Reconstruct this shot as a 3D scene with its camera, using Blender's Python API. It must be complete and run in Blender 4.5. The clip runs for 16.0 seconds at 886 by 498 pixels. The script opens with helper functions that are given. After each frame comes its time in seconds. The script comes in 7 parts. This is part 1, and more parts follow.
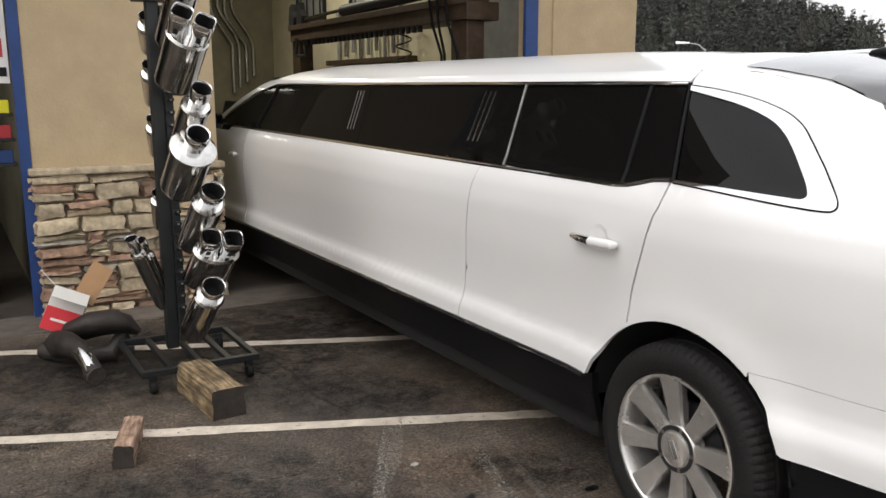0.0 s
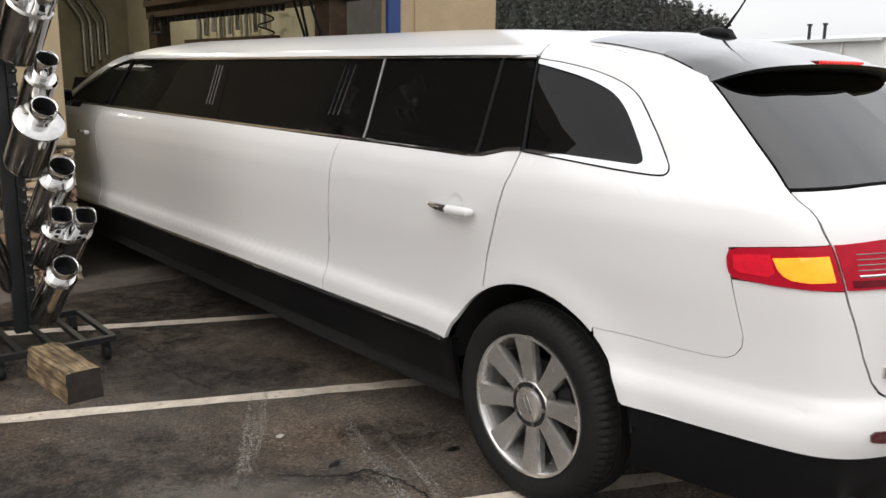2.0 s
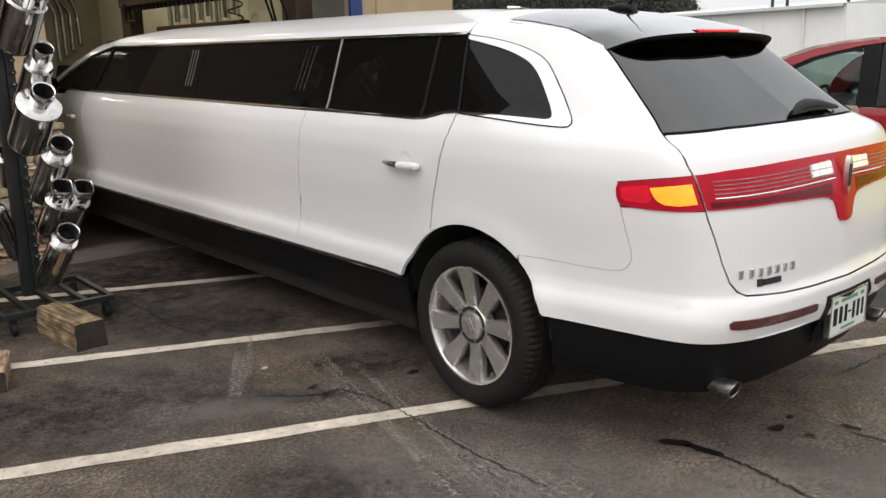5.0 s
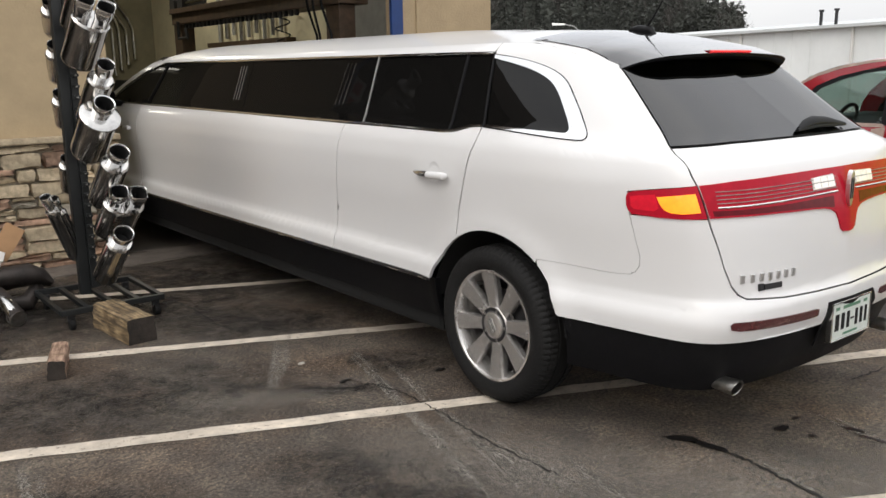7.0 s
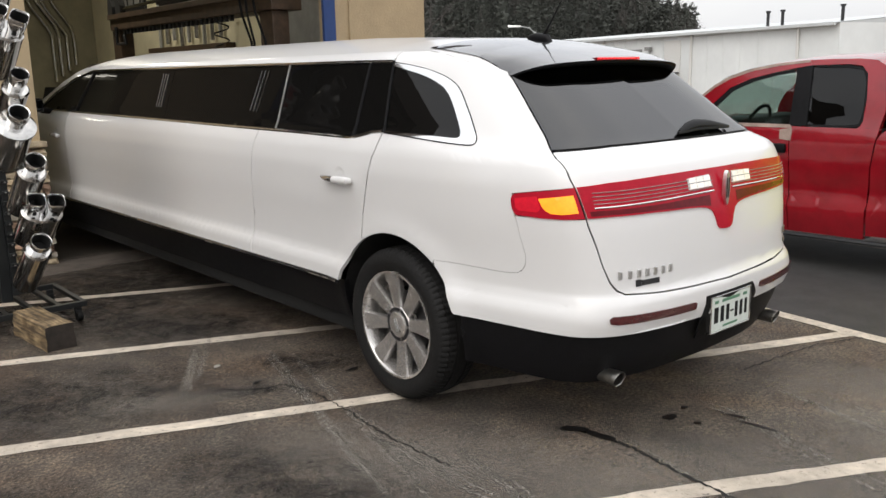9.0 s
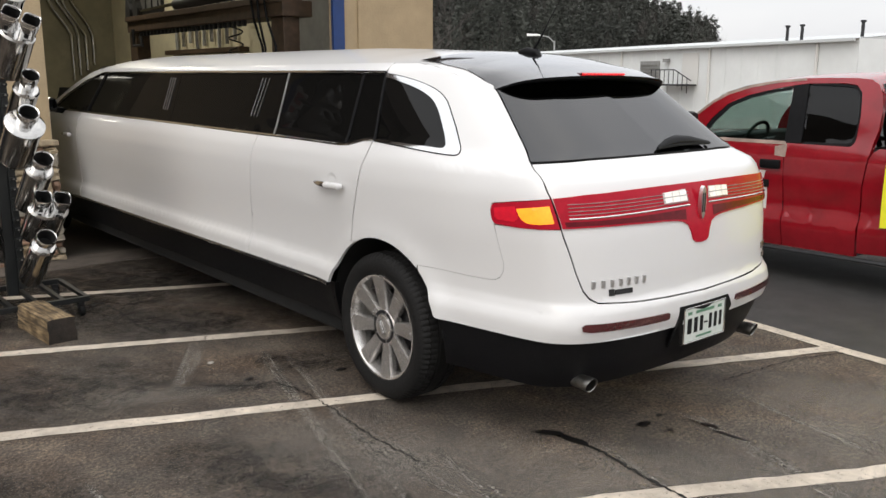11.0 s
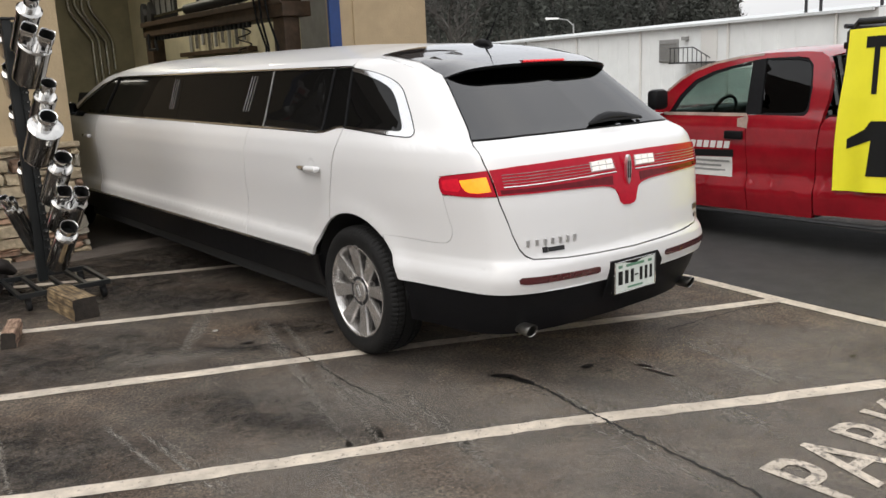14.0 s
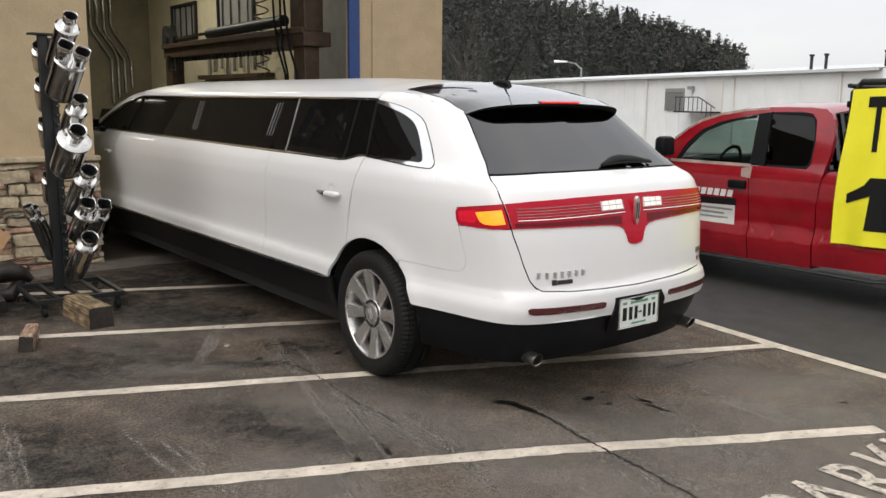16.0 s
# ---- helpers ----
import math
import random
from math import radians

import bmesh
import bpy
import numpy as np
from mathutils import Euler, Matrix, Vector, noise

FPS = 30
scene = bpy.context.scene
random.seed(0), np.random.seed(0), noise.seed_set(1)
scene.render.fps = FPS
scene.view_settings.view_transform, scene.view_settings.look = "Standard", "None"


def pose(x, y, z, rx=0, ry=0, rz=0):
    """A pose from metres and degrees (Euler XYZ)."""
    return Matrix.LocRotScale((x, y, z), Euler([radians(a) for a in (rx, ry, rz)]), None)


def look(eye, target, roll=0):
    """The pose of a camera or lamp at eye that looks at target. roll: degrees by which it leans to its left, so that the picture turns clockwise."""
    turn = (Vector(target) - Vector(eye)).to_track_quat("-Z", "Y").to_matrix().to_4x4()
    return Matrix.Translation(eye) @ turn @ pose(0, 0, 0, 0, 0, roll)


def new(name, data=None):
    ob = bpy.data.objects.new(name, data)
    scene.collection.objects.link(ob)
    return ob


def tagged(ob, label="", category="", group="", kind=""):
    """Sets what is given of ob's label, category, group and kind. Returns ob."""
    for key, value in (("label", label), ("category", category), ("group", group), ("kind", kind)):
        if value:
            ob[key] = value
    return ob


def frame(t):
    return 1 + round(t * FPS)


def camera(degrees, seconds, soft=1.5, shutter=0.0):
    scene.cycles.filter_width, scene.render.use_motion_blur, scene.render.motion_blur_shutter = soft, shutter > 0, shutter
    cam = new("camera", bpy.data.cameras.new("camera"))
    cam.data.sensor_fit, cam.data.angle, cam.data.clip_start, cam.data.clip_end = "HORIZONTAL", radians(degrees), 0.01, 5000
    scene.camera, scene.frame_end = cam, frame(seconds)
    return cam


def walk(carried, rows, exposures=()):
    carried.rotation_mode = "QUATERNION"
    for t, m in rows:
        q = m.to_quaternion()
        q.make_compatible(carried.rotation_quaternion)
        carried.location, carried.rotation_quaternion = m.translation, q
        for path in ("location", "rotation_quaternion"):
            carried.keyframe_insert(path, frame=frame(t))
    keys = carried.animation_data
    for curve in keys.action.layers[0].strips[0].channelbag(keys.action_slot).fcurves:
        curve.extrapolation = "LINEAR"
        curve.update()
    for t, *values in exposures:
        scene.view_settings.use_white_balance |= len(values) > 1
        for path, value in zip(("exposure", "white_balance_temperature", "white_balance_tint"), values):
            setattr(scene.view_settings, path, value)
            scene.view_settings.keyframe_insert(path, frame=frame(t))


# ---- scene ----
cam = camera(55.60, 16.0)
PATH = [
    (0, (-2.969, -1.917, 1.586), (-1.97, -0.226, 1.209), -0.1),
    (0.5, (-2.993, -1.872, 1.577), (-1.925, -0.218, 1.224), 0.7),
    (1, (-2.998, -1.867, 1.557), (-1.866, -0.256, 1.204), 0.3),
    (1.5, (-2.997, -1.904, 1.551), (-1.797, -0.353, 1.158), 0.4),
    (2, (-2.981, -2.002, 1.534), (-1.734, -0.492, 1.127), 0.7),
    (2.5, (-2.968, -2.161, 1.525), (-1.737, -0.647, 1.089), 0.2),
    (3, (-2.999, -2.285, 1.533), (-1.771, -0.773, 1.079), -0.6),
    (3.5, (-3.142, -2.374, 1.519), (-1.86, -0.901, 1.087), -0.9),
    (4, (-3.232, -2.447, 1.529), (-1.923, -1.002, 1.084), -0.8),
    (6.5, (-3.348, -2.707, 1.506), (-2.146, -1.171, 1.062), -1.3),
    (7, (-3.396, -2.791, 1.527), (-2.189, -1.252, 1.11), -0.8),
    (7.5, (-3.355, -2.843, 1.563), (-2.109, -1.334, 1.15), -0.5),
    (8, (-3.278, -2.947, 1.561), (-2.063, -1.412, 1.15), 0.5),
    (8.5, (-3.207, -3.029, 1.556), (-2.007, -1.491, 1.114), -0.1),
    (9, (-3.26, -3.065, 1.548), (-1.984, -1.582, 1.134), -1.2),
    (11.5, (-3.227, -3.307, 1.575), (-1.98, -1.795, 1.18), 0.2),
    (12, (-3.224, -3.361, 1.573), (-1.996, -1.835, 1.169), -2.3),
    (12.5, (-3.222, -3.456, 1.571), (-1.952, -1.974, 1.135), -4.4),
    (13, (-3.1, -3.702, 1.562), (-1.838, -2.22, 1.104), -3.4),
    (13.5, (-3.127, -3.819, 1.575), (-1.923, -2.288, 1.123), -2.6),
    (14, (-3.325, -3.912, 1.58), (-2.133, -2.363, 1.156), -2.5),
    (14.5, (-3.441, -3.965, 1.575), (-2.243, -2.421, 1.152), -0.7),
    (15, (-3.489, -4.016, 1.577), (-2.279, -2.476, 1.173), 0.55),
    (15.5, (-3.504, -4.005, 1.586), (-2.287, -2.46, 1.219), 0.7),
    (16, (-3.498, -4.002, 1.584), (-2.27, -2.417, 1.234), 0.65),
]
walk(cam, [(t, look(eye, target, roll)) for t, eye, target, roll in PATH], [(0, 0.14), (1.5, 0.10), (3.0, 0.02), (9.0, 0.02), (13.0, -0.03), (16, -0.03)])

# ---- world and light ----
SUN_EL, SUN_AZ = radians(33), radians(243)
world = bpy.data.worlds.new("overcast_sky")
scene.world = world
world.use_nodes = True
wn, wl = world.node_tree.nodes, world.node_tree.links
wn.clear()
w_out = wn.new("ShaderNodeOutputWorld")
w_bg = wn.new("ShaderNodeBackground")
w_sky = wn.new("ShaderNodeTexSky")
w_sky.sky_type = "NISHITA"
w_sky.sun_disc = False
w_sky.sun_elevation, w_sky.sun_rotation = SUN_EL, SUN_AZ
w_sky.dust_density, w_sky.air_density = 4.0, 1.0
w_cloud = wn.new("ShaderNodeTexNoise")
w_cloud.inputs["Scale"].default_value = 2.2
w_cloud.inputs["Detail"].default_value = 4.0
w_map = wn.new("ShaderNodeMapping")
w_map.inputs["Scale"].default_value = (1, 1, 3)
w_co = wn.new("ShaderNodeTexCoord")
w_ramp = wn.new("ShaderNodeValToRGB")
w_ramp.color_ramp.elements[0].position, w_ramp.color_ramp.elements[1].position = 0.3, 0.75
w_ramp.color_ramp.elements[0].color = (7.0, 7.1, 7.4, 1)
w_ramp.color_ramp.elements[1].color = (9.0, 8.9, 8.8, 1)
w_mix = wn.new("ShaderNodeMix")
w_mix.data_type = "RGBA"
w_mix.inputs["Factor"].default_value = 0.9
wl.new(w_co.outputs["Generated"], w_map.inputs["Vector"])
wl.new(w_map.outputs["Vector"], w_cloud.inputs["Vector"])
wl.new(w_cloud.outputs["Fac"], w_ramp.inputs["Fac"])
wl.new(w_sky.outputs["Color"], w_mix.inputs["A"])
wl.new(w_ramp.outputs["Color"], w_mix.inputs["B"])
# an overcast sky is brightest overhead
w_sep = wn.new("ShaderNodeSeparateXYZ")
w_rise = wn.new("ShaderNodeMapRange")
w_rise.inputs["To Min"].default_value, w_rise.inputs["To Max"].default_value = 0.55, 1.10
w_dome = wn.new("ShaderNodeMix")
w_dome.data_type, w_dome.blend_type = "RGBA", "MULTIPLY"
w_dome.inputs["Factor"].default_value = 1
wl.new(w_co.outputs["Generated"], w_sep.inputs["Vector"])
wl.new(w_sep.outputs["Z"], w_rise.inputs["Value"])
wl.new(w_mix.outputs["Result"], w_dome.inputs["A"])
wl.new(w_rise.outputs["Result"], w_dome.inputs["B"])
wl.new(w_dome.outputs["Result"], w_bg.inputs["Color"])
w_bg.inputs["Strength"].default_value = 0.21
wl.new(w_bg.outputs["Background"], w_out.inputs["Surface"])
sun_data = bpy.data.lights.new("sun", "SUN")
sun_data.energy, sun_data.angle, sun_data.color = 1.0, radians(50), (1.0, 0.96, 0.9)
sun = new("sun", sun_data)
sun.matrix_world = look((math.sin(SUN_AZ) * 30, math.cos(SUN_AZ) * 30, 40), (0, 0, 0))


# ---- materials ----
def mat(name, base, rough=0.5, metal=0.0, vary=0.0, scale=6.0, dark=None, bump=0.0, bump_scale=60.0, coat=0.0, spec=0.5, coarse=0.0,
        emit=None, power=0.0, obj_random=0.0):
    """A surface with grain at two scales: fine noise (scale), coarse stains (coarse) and relief (bump)."""
    m = bpy.data.materials.new(name)
    m.use_nodes = True
    n, l = m.node_tree.nodes, m.node_tree.links
    b = n["Principled BSDF"]
    b.inputs["Roughness"].default_value = rough
    b.inputs["Metallic"].default_value = metal
    b.inputs["Specular IOR Level"].default_value = spec
    b.inputs["Coat Weight"].default_value = coat
    b.inputs["Coat Roughness"].default_value = 0.03
    b.inputs["Base Color"].default_value = (*base, 1)
    co = n.new("ShaderNodeTexCoord")
    if vary > 0:
        low = dark or tuple(c * (1 - vary) for c in base)
        high = tuple(min(1, c * (1 + vary * 0.6)) for c in base)
        tex = n.new("ShaderNodeTexNoise")
        tex.inputs["Scale"].default_value = scale
        tex.inputs["Detail"].default_value = 6
        tex.inputs["Roughness"].default_value = 0.65
        l.new(co.outputs["Object"], tex.inputs["Vector"])
        ramp = n.new("ShaderNodeValToRGB")
        ramp.color_ramp.elements[0].position, ramp.color_ramp.elements[1].position = 0.32, 0.7
        ramp.color_ramp.elements[0].color, ramp.color_ramp.elements[1].color = (*low, 1), (*high, 1)
        l.new(tex.outputs["Fac"], ramp.inputs["Fac"])
        last = ramp.outputs["Color"]
        if coarse > 0:
            big = n.new("ShaderNodeTexNoise")
            big.inputs["Scale"].default_value = scale * 0.13
            big.inputs["Detail"].default_value = 4
            l.new(co.outputs["Object"], big.inputs["Vector"])
            r2 = n.new("ShaderNodeValToRGB")
            r2.color_ramp.elements[0].position, r2.color_ramp.elements[1].position = 0.35, 0.65
            r2.color_ramp.elements[0].color = (1 - coarse, 1 - coarse, 1 - coarse, 1)
            r2.color_ramp.elements[1].color = (1, 1, 1, 1)
            l.new(big.outputs["Fac"], r2.inputs["Fac"])
            mul = n.new("ShaderNodeMix")
            mul.data_type, mul.blend_type = "RGBA", "MULTIPLY"
            mul.inputs["Factor"].default_value = 1
            l.new(last, mul.inputs["A"])
            l.new(r2.outputs["Color"], mul.inputs["B"])
            last = mul.outputs["Result"]
        if obj_random > 0:
            info = n.new("ShaderNodeObjectInfo")
            hsv = n.new("ShaderNodeHueSaturation")
            rng = n.new("ShaderNodeMapRange")
            rng.inputs["To Min"].default_value, rng.inputs["To Max"].default_value = 1 - obj_random, 1 + obj_random * 0.7
            l.new(info.outputs["Random"], rng.inputs["Value"])
            l.new(rng.outputs["Result"], hsv.inputs["Value"])
            l.new(last, hsv.inputs["Color"])
            last = hsv.outputs["Color"]
        l.new(last, b.inputs["Base Color"])
        rr = n.new("ShaderNodeMapRange")
        rr.inputs["To Min"].default_value, rr.inputs["To Max"].default_value = max(0.0, rough - 0.08), min(1.0, rough + 0.1)
        l.new(tex.outputs["Fac"], rr.inputs["Value"])
        l.new(rr.outputs["Result"], b.inputs["Roughness"])
    if bump > 0:
        tb = n.new("ShaderNodeTexNoise")
        tb.inputs["Scale"].default_value = bump_scale
        tb.inputs["Detail"].default_value = 5
        l.new(co.outputs["Object"], tb.inputs["Vector"])
        bp = n.new("ShaderNodeBump")
        bp.inputs["Strength"].default_value = bump
        bp.inputs["Distance"].default_value = 0.01
        l.new(tb.outputs["Fac"], bp.inputs["Height"])
        l.new(bp.outputs["Normal"], b.inputs["Normal"])
    if emit:
        b.inputs["Emission Color"].default_value = (*emit, 1)
        b.inputs["Emission Strength"].default_value = power
    return m


def glass_mat(name, tint, ior=1.5, rough=0.01, film=0.0):
    """Thin tinted pane: transparent with a clear gloss on it."""
    m = bpy.data.materials.new(name)
    m.use_nodes = True
    n, l = m.node_tree.nodes, m.node_tree.links
    n.clear()
    out = n.new("ShaderNodeOutputMaterial")
    mix = n.new("ShaderNodeMixShader")
    fr = n.new("ShaderNodeFresnel")
    fr.inputs["IOR"].default_value = ior
    tr = n.new("ShaderNodeBsdfTransparent")
    tr.inputs["Color"].default_value = (*tint, 1)
    gl = n.new("ShaderNodeBsdfGlossy")
    gl.inputs["Roughness"].default_value = rough
    l.new(fr.outputs["Fac"], mix.inputs["Fac"])
    l.new(tr.outputs["BSDF"], mix.inputs[1])
    l.new(gl.outputs["BSDF"], mix.inputs[2])
    if film:
        # even grey diffuse share that lifts the pane's black
        dust = n.new("ShaderNodeBsdfDiffuse")
        dust.inputs["Color"].default_value = (0.22, 0.21, 0.20, 1)
        top = n.new("ShaderNodeMixShader")
        top.inputs["Fac"].default_value = film
        l.new(mix.outputs["Shader"], top.inputs[1])
        l.new(dust.outputs["BSDF"], top.inputs[2])
        l.new(top.outputs["Shader"], out.inputs["Surface"])
    else:
        l.new(mix.outputs["Shader"], out.inputs["Surface"])
    return m


def asphalt_mat():
    m = bpy.data.materials.new("worn_asphalt")
    m.use_nodes = True
    n, l = m.node_tree.nodes, m.node_tree.links
    b = n["Principled BSDF"]
    co = n.new("ShaderNodeTexCoord")

    def tex(kind, scale, detail=6.0, stretch=None, turn=0.0):
        t = n.new(kind)
        t.inputs["Scale"].default_value = scale
        if kind == "ShaderNodeTexNoise":
            t.inputs["Detail"].default_value = detail
            t.inputs["Roughness"].default_value = 0.62
        if stretch:
            mr = n.new("ShaderNodeMapping")
            mr.inputs["Rotation"].default_value = (0, 0, -turn)
            l.new(co.outputs["Object"], mr.inputs["Vector"])
            mp = n.new("ShaderNodeMapping")
            mp.inputs["Scale"].default_value = stretch
            l.new(mr.outputs["Vector"], mp.inputs["Vector"])
            l.new(mp.outputs["Vector"], t.inputs["Vector"])
        else:
            l.new(co.outputs["Object"], t.inputs["Vector"])
        return t

    def ramp(src, p0, p1, c0, c1):
        r = n.new("ShaderNodeValToRGB")
        r.color_ramp.elements[0].position, r.color_ramp.elements[1].position = p0, p1
        r.color_ramp.elements[0].color, r.color_ramp.elements[1].color = (*c0, 1), (*c1, 1)
        l.new(src, r.inputs["Fac"])
        return r.outputs["Color"]

    def mixer(kind, fac, a, c):
        x = n.new("ShaderNodeMix")
        x.data_type, x.blend_type = "RGBA", kind
        if isinstance(fac, float):
            x.inputs["Factor"].default_value = fac
        else:
            l.new(fac, x.inputs["Factor"])
        l.new(a, x.inputs["A"])
        l.new(c, x.inputs["B"])
        return x.outputs["Result"]

    grain = ramp(tex("ShaderNodeTexNoise", 60.0, 9.0).outputs["Fac"], 0.38, 0.64, (0.023, 0.020, 0.0175), (0.182, 0.157, 0.134))
    stones = ramp(tex("ShaderNodeTexVoronoi", 85.0).outputs["Distance"], 0.10, 0.45, (0.40, 0.365, 0.325), (0.060, 0.055, 0.050))
    base = mixer("MIX", 0.26, grain, stones)
    specks = ramp(tex("ShaderNodeTexVoronoi", 34.0).outputs["Distance"], 0.09, 0.17, (2.3, 2.2, 2.0), (1.0, 1.0, 1.0))
    base = mixer("MULTIPLY", 1.0, base, specks)
    streak = ramp(tex("ShaderNodeTexNoise", 1.1, 7.0, (0.35, 1.6, 1), radians(-62)).outputs["Fac"], 0.36, 0.66, (0.74, 0.74, 0.75), (1.40, 1.36, 1.30))
    base = mixer("MULTIPLY", 1.0, base, streak)
    patch = ramp(tex("ShaderNodeTexNoise", 0.8, 7.0).outputs["Fac"], 0.38, 0.62, (0.66, 0.66, 0.67), (1.28, 1.25, 1.20))
    base = mixer("MULTIPLY", 1.0, base, patch)
    spots = ramp(tex("ShaderNodeTexNoise", 7.0, 9.0).outputs["Fac"], 0.40, 0.68, (0.78, 0.77, 0.76), (1.38, 1.33, 1.26))
    base = mixer("MULTIPLY", 1.0, base, spots)
    brown = ramp(tex("ShaderNodeTexNoise", 1.9, 6.0).outputs["Fac"], 0.42, 0.66, (1.0, 0.985, 0.965), (0.90, 0.76, 0.65))
    base = mixer("MULTIPLY", 1.0, base, brown)
    l.new(base, b.inputs["Base Color"])
    rg = ramp(tex("ShaderNodeTexNoise", 0.9, 5.0).outputs["Fac"], 0.35, 0.7, (0.55, 0.55, 0.55), (0.85, 0.85, 0.85))
    l.new(rg, b.inputs["Roughness"])
    bp = n.new("ShaderNodeBump")
    bp.inputs["Strength"].default_value = 1.0
    bp.inputs["Distance"].default_value = 0.012
    l.new(tex("ShaderNodeTexNoise", 110.0, 4.0).outputs["Fac"], bp.inputs["Height"])
    l.new(bp.outputs["Normal"], b.inputs["Normal"])
    return m


def paint_line_mat(name, lo, hi):
    """Road paint, worn through to the asphalt in specks."""
    m = mat(name, (0.63, 0.55, 0.455), 0.75, vary=0.3, scale=9, coarse=0.25, bump=0.3, bump_scale=120)
    n, l = m.node_tree.nodes, m.node_tree.links
    b = n["Principled BSDF"]
    co = n["Texture Coordinate"]
    t = n.new("ShaderNodeTexNoise")
    t.inputs["Scale"].default_value = 34
    t.inputs["Detail"].default_value = 8
    t.inputs["Roughness"].default_value = 0.75
    l.new(co.outputs["Object"], t.inputs["Vector"])
    r = n.new("ShaderNodeValToRGB")
    r.color_ramp.elements[0].position, r.color_ramp.elements[1].position = lo, hi
    l.new(t.outputs["Fac"], r.inputs["Fac"])
    x = n.new("ShaderNodeMix")
    x.data_type = "RGBA"
    src = b.inputs["Base Color"].links[0].from_socket
    x.inputs["A"].default_value = (0.07, 0.064, 0.06, 1)
    l.new(r.outputs["Color"], x.inputs["Factor"])
    l.new(src, x.inputs["B"])
    l.new(x.outputs["Result"], b.inputs["Base Color"])
    return m


M_ASPHALT = asphalt_mat()
M_LINE = paint_line_mat("road_paint", 0.33, 0.44)
M_WORNLINE = paint_line_mat("worn_road_paint", 0.37, 0.52)
M_LANE = mat("smooth_asphalt", (0.045, 0.043, 0.042), 0.75, vary=0.35, scale=40, coarse=0.3, bump=0.3, bump_scale=110)


def scuff_mat():
    """Scraped asphalt: bare pale grit, dense along the middle of a mark and gone at its edges."""
    m = mat("scuffed_asphalt", (0.30, 0.275, 0.24), 0.85, vary=0.45, scale=70)
    n, l = m.node_tree.nodes, m.node_tree.links
    co = n["Texture Coordinate"]
    t = n.new("ShaderNodeTexNoise")
    t.inputs["Scale"].default_value = 60
    t.inputs["Detail"].default_value = 9
    t.inputs["Roughness"].default_value = 0.85
    l.new(co.outputs["Object"], t.inputs["Vector"])
    sep = n.new("ShaderNodeSeparateXYZ")
    l.new(co.outputs["UV"], sep.inputs["Vector"])
    fall = None
    for axis, top in (("X", 0.5), ("Y", 0.22)):
        far = n.new("ShaderNodeMath")
        far.operation = "PINGPONG"
        far.inputs[1].default_value = 0.5
        l.new(sep.outputs[axis], far.inputs[0])
        rise = n.new("ShaderNodeMapRange")
        rise.interpolation_type = "SMOOTHSTEP"
        rise.inputs["From Max"].default_value = top
        l.new(far.outputs[0], rise.inputs["Value"])
        if fall is None:
            fall = rise.outputs["Result"]
        else:
            mul = n.new("ShaderNodeMath")
            mul.operation = "MULTIPLY"
            l.new(fall, mul.inputs[0])
            l.new(rise.outputs["Result"], mul.inputs[1])
            fall = mul.outputs[0]
    r = n.new("ShaderNodeValToRGB")
    r.color_ramp.elements[0].position, r.color_ramp.elements[1].position = 0.47, 0.57
    r.color_ramp.elements[1].color = (0.95, 0.95, 0.95, 1)
    l.new(t.outputs["Fac"], r.inputs["Fac"])
    grit = n.new("ShaderNodeMath")
    grit.operation = "MULTIPLY"
    l.new(r.outputs["Color"], grit.inputs[0])
    l.new(fall, grit.inputs[1])
    l.new(grit.outputs[0], n["Principled BSDF"].inputs["Alpha"])
    return m


M_SCUFF = scuff_mat()


def film_mat(name, base, rough, scale, most):
    """A thin film lying on the asphalt, with a ragged soft edge."""
    m = mat(name, base, rough, vary=0.4, scale=25)
    n, l = m.node_tree.nodes, m.node_tree.links
    co = n["Texture Coordinate"]
    t = n.new("ShaderNodeTexNoise")
    t.inputs["Scale"].default_value = scale
    t.inputs["Detail"].default_value = 9
    t.inputs["Roughness"].default_value = 0.82
    l.new(co.outputs["Object"], t.inputs["Vector"])
    ball = n.new("ShaderNodeVectorMath")
    ball.operation = "DISTANCE"
    ball.inputs[1].default_value = (0.5, 0.5, 0)
    l.new(co.outputs["UV"], ball.inputs[0])
    body = n.new("ShaderNodeMapRange")
    body.interpolation_type = "SMOOTHSTEP"
    body.inputs["From Min"].default_value, body.inputs["From Max"].default_value = 0.5, 0.12
    l.new(ball.outputs["Value"], body.inputs["Value"])
    r = n.new("ShaderNodeMapRange")
    r.inputs["From Min"].default_value, r.inputs["From Max"].default_value = 0.42, 0.60
    r.inputs["To Min"].default_value, r.inputs["To Max"].default_value = 0.1 * most, most
    l.new(t.outputs["Fac"], r.inputs["Value"])
    mul = n.new("ShaderNodeMath")
    mul.operation = "MULTIPLY"
    l.new(body.outputs["Result"], mul.inputs[0])
    l.new(r.outputs["Result"], mul.inputs[1])
    l.new(mul.outputs[0], n["Principled BSDF"].inputs["Alpha"])
    return m


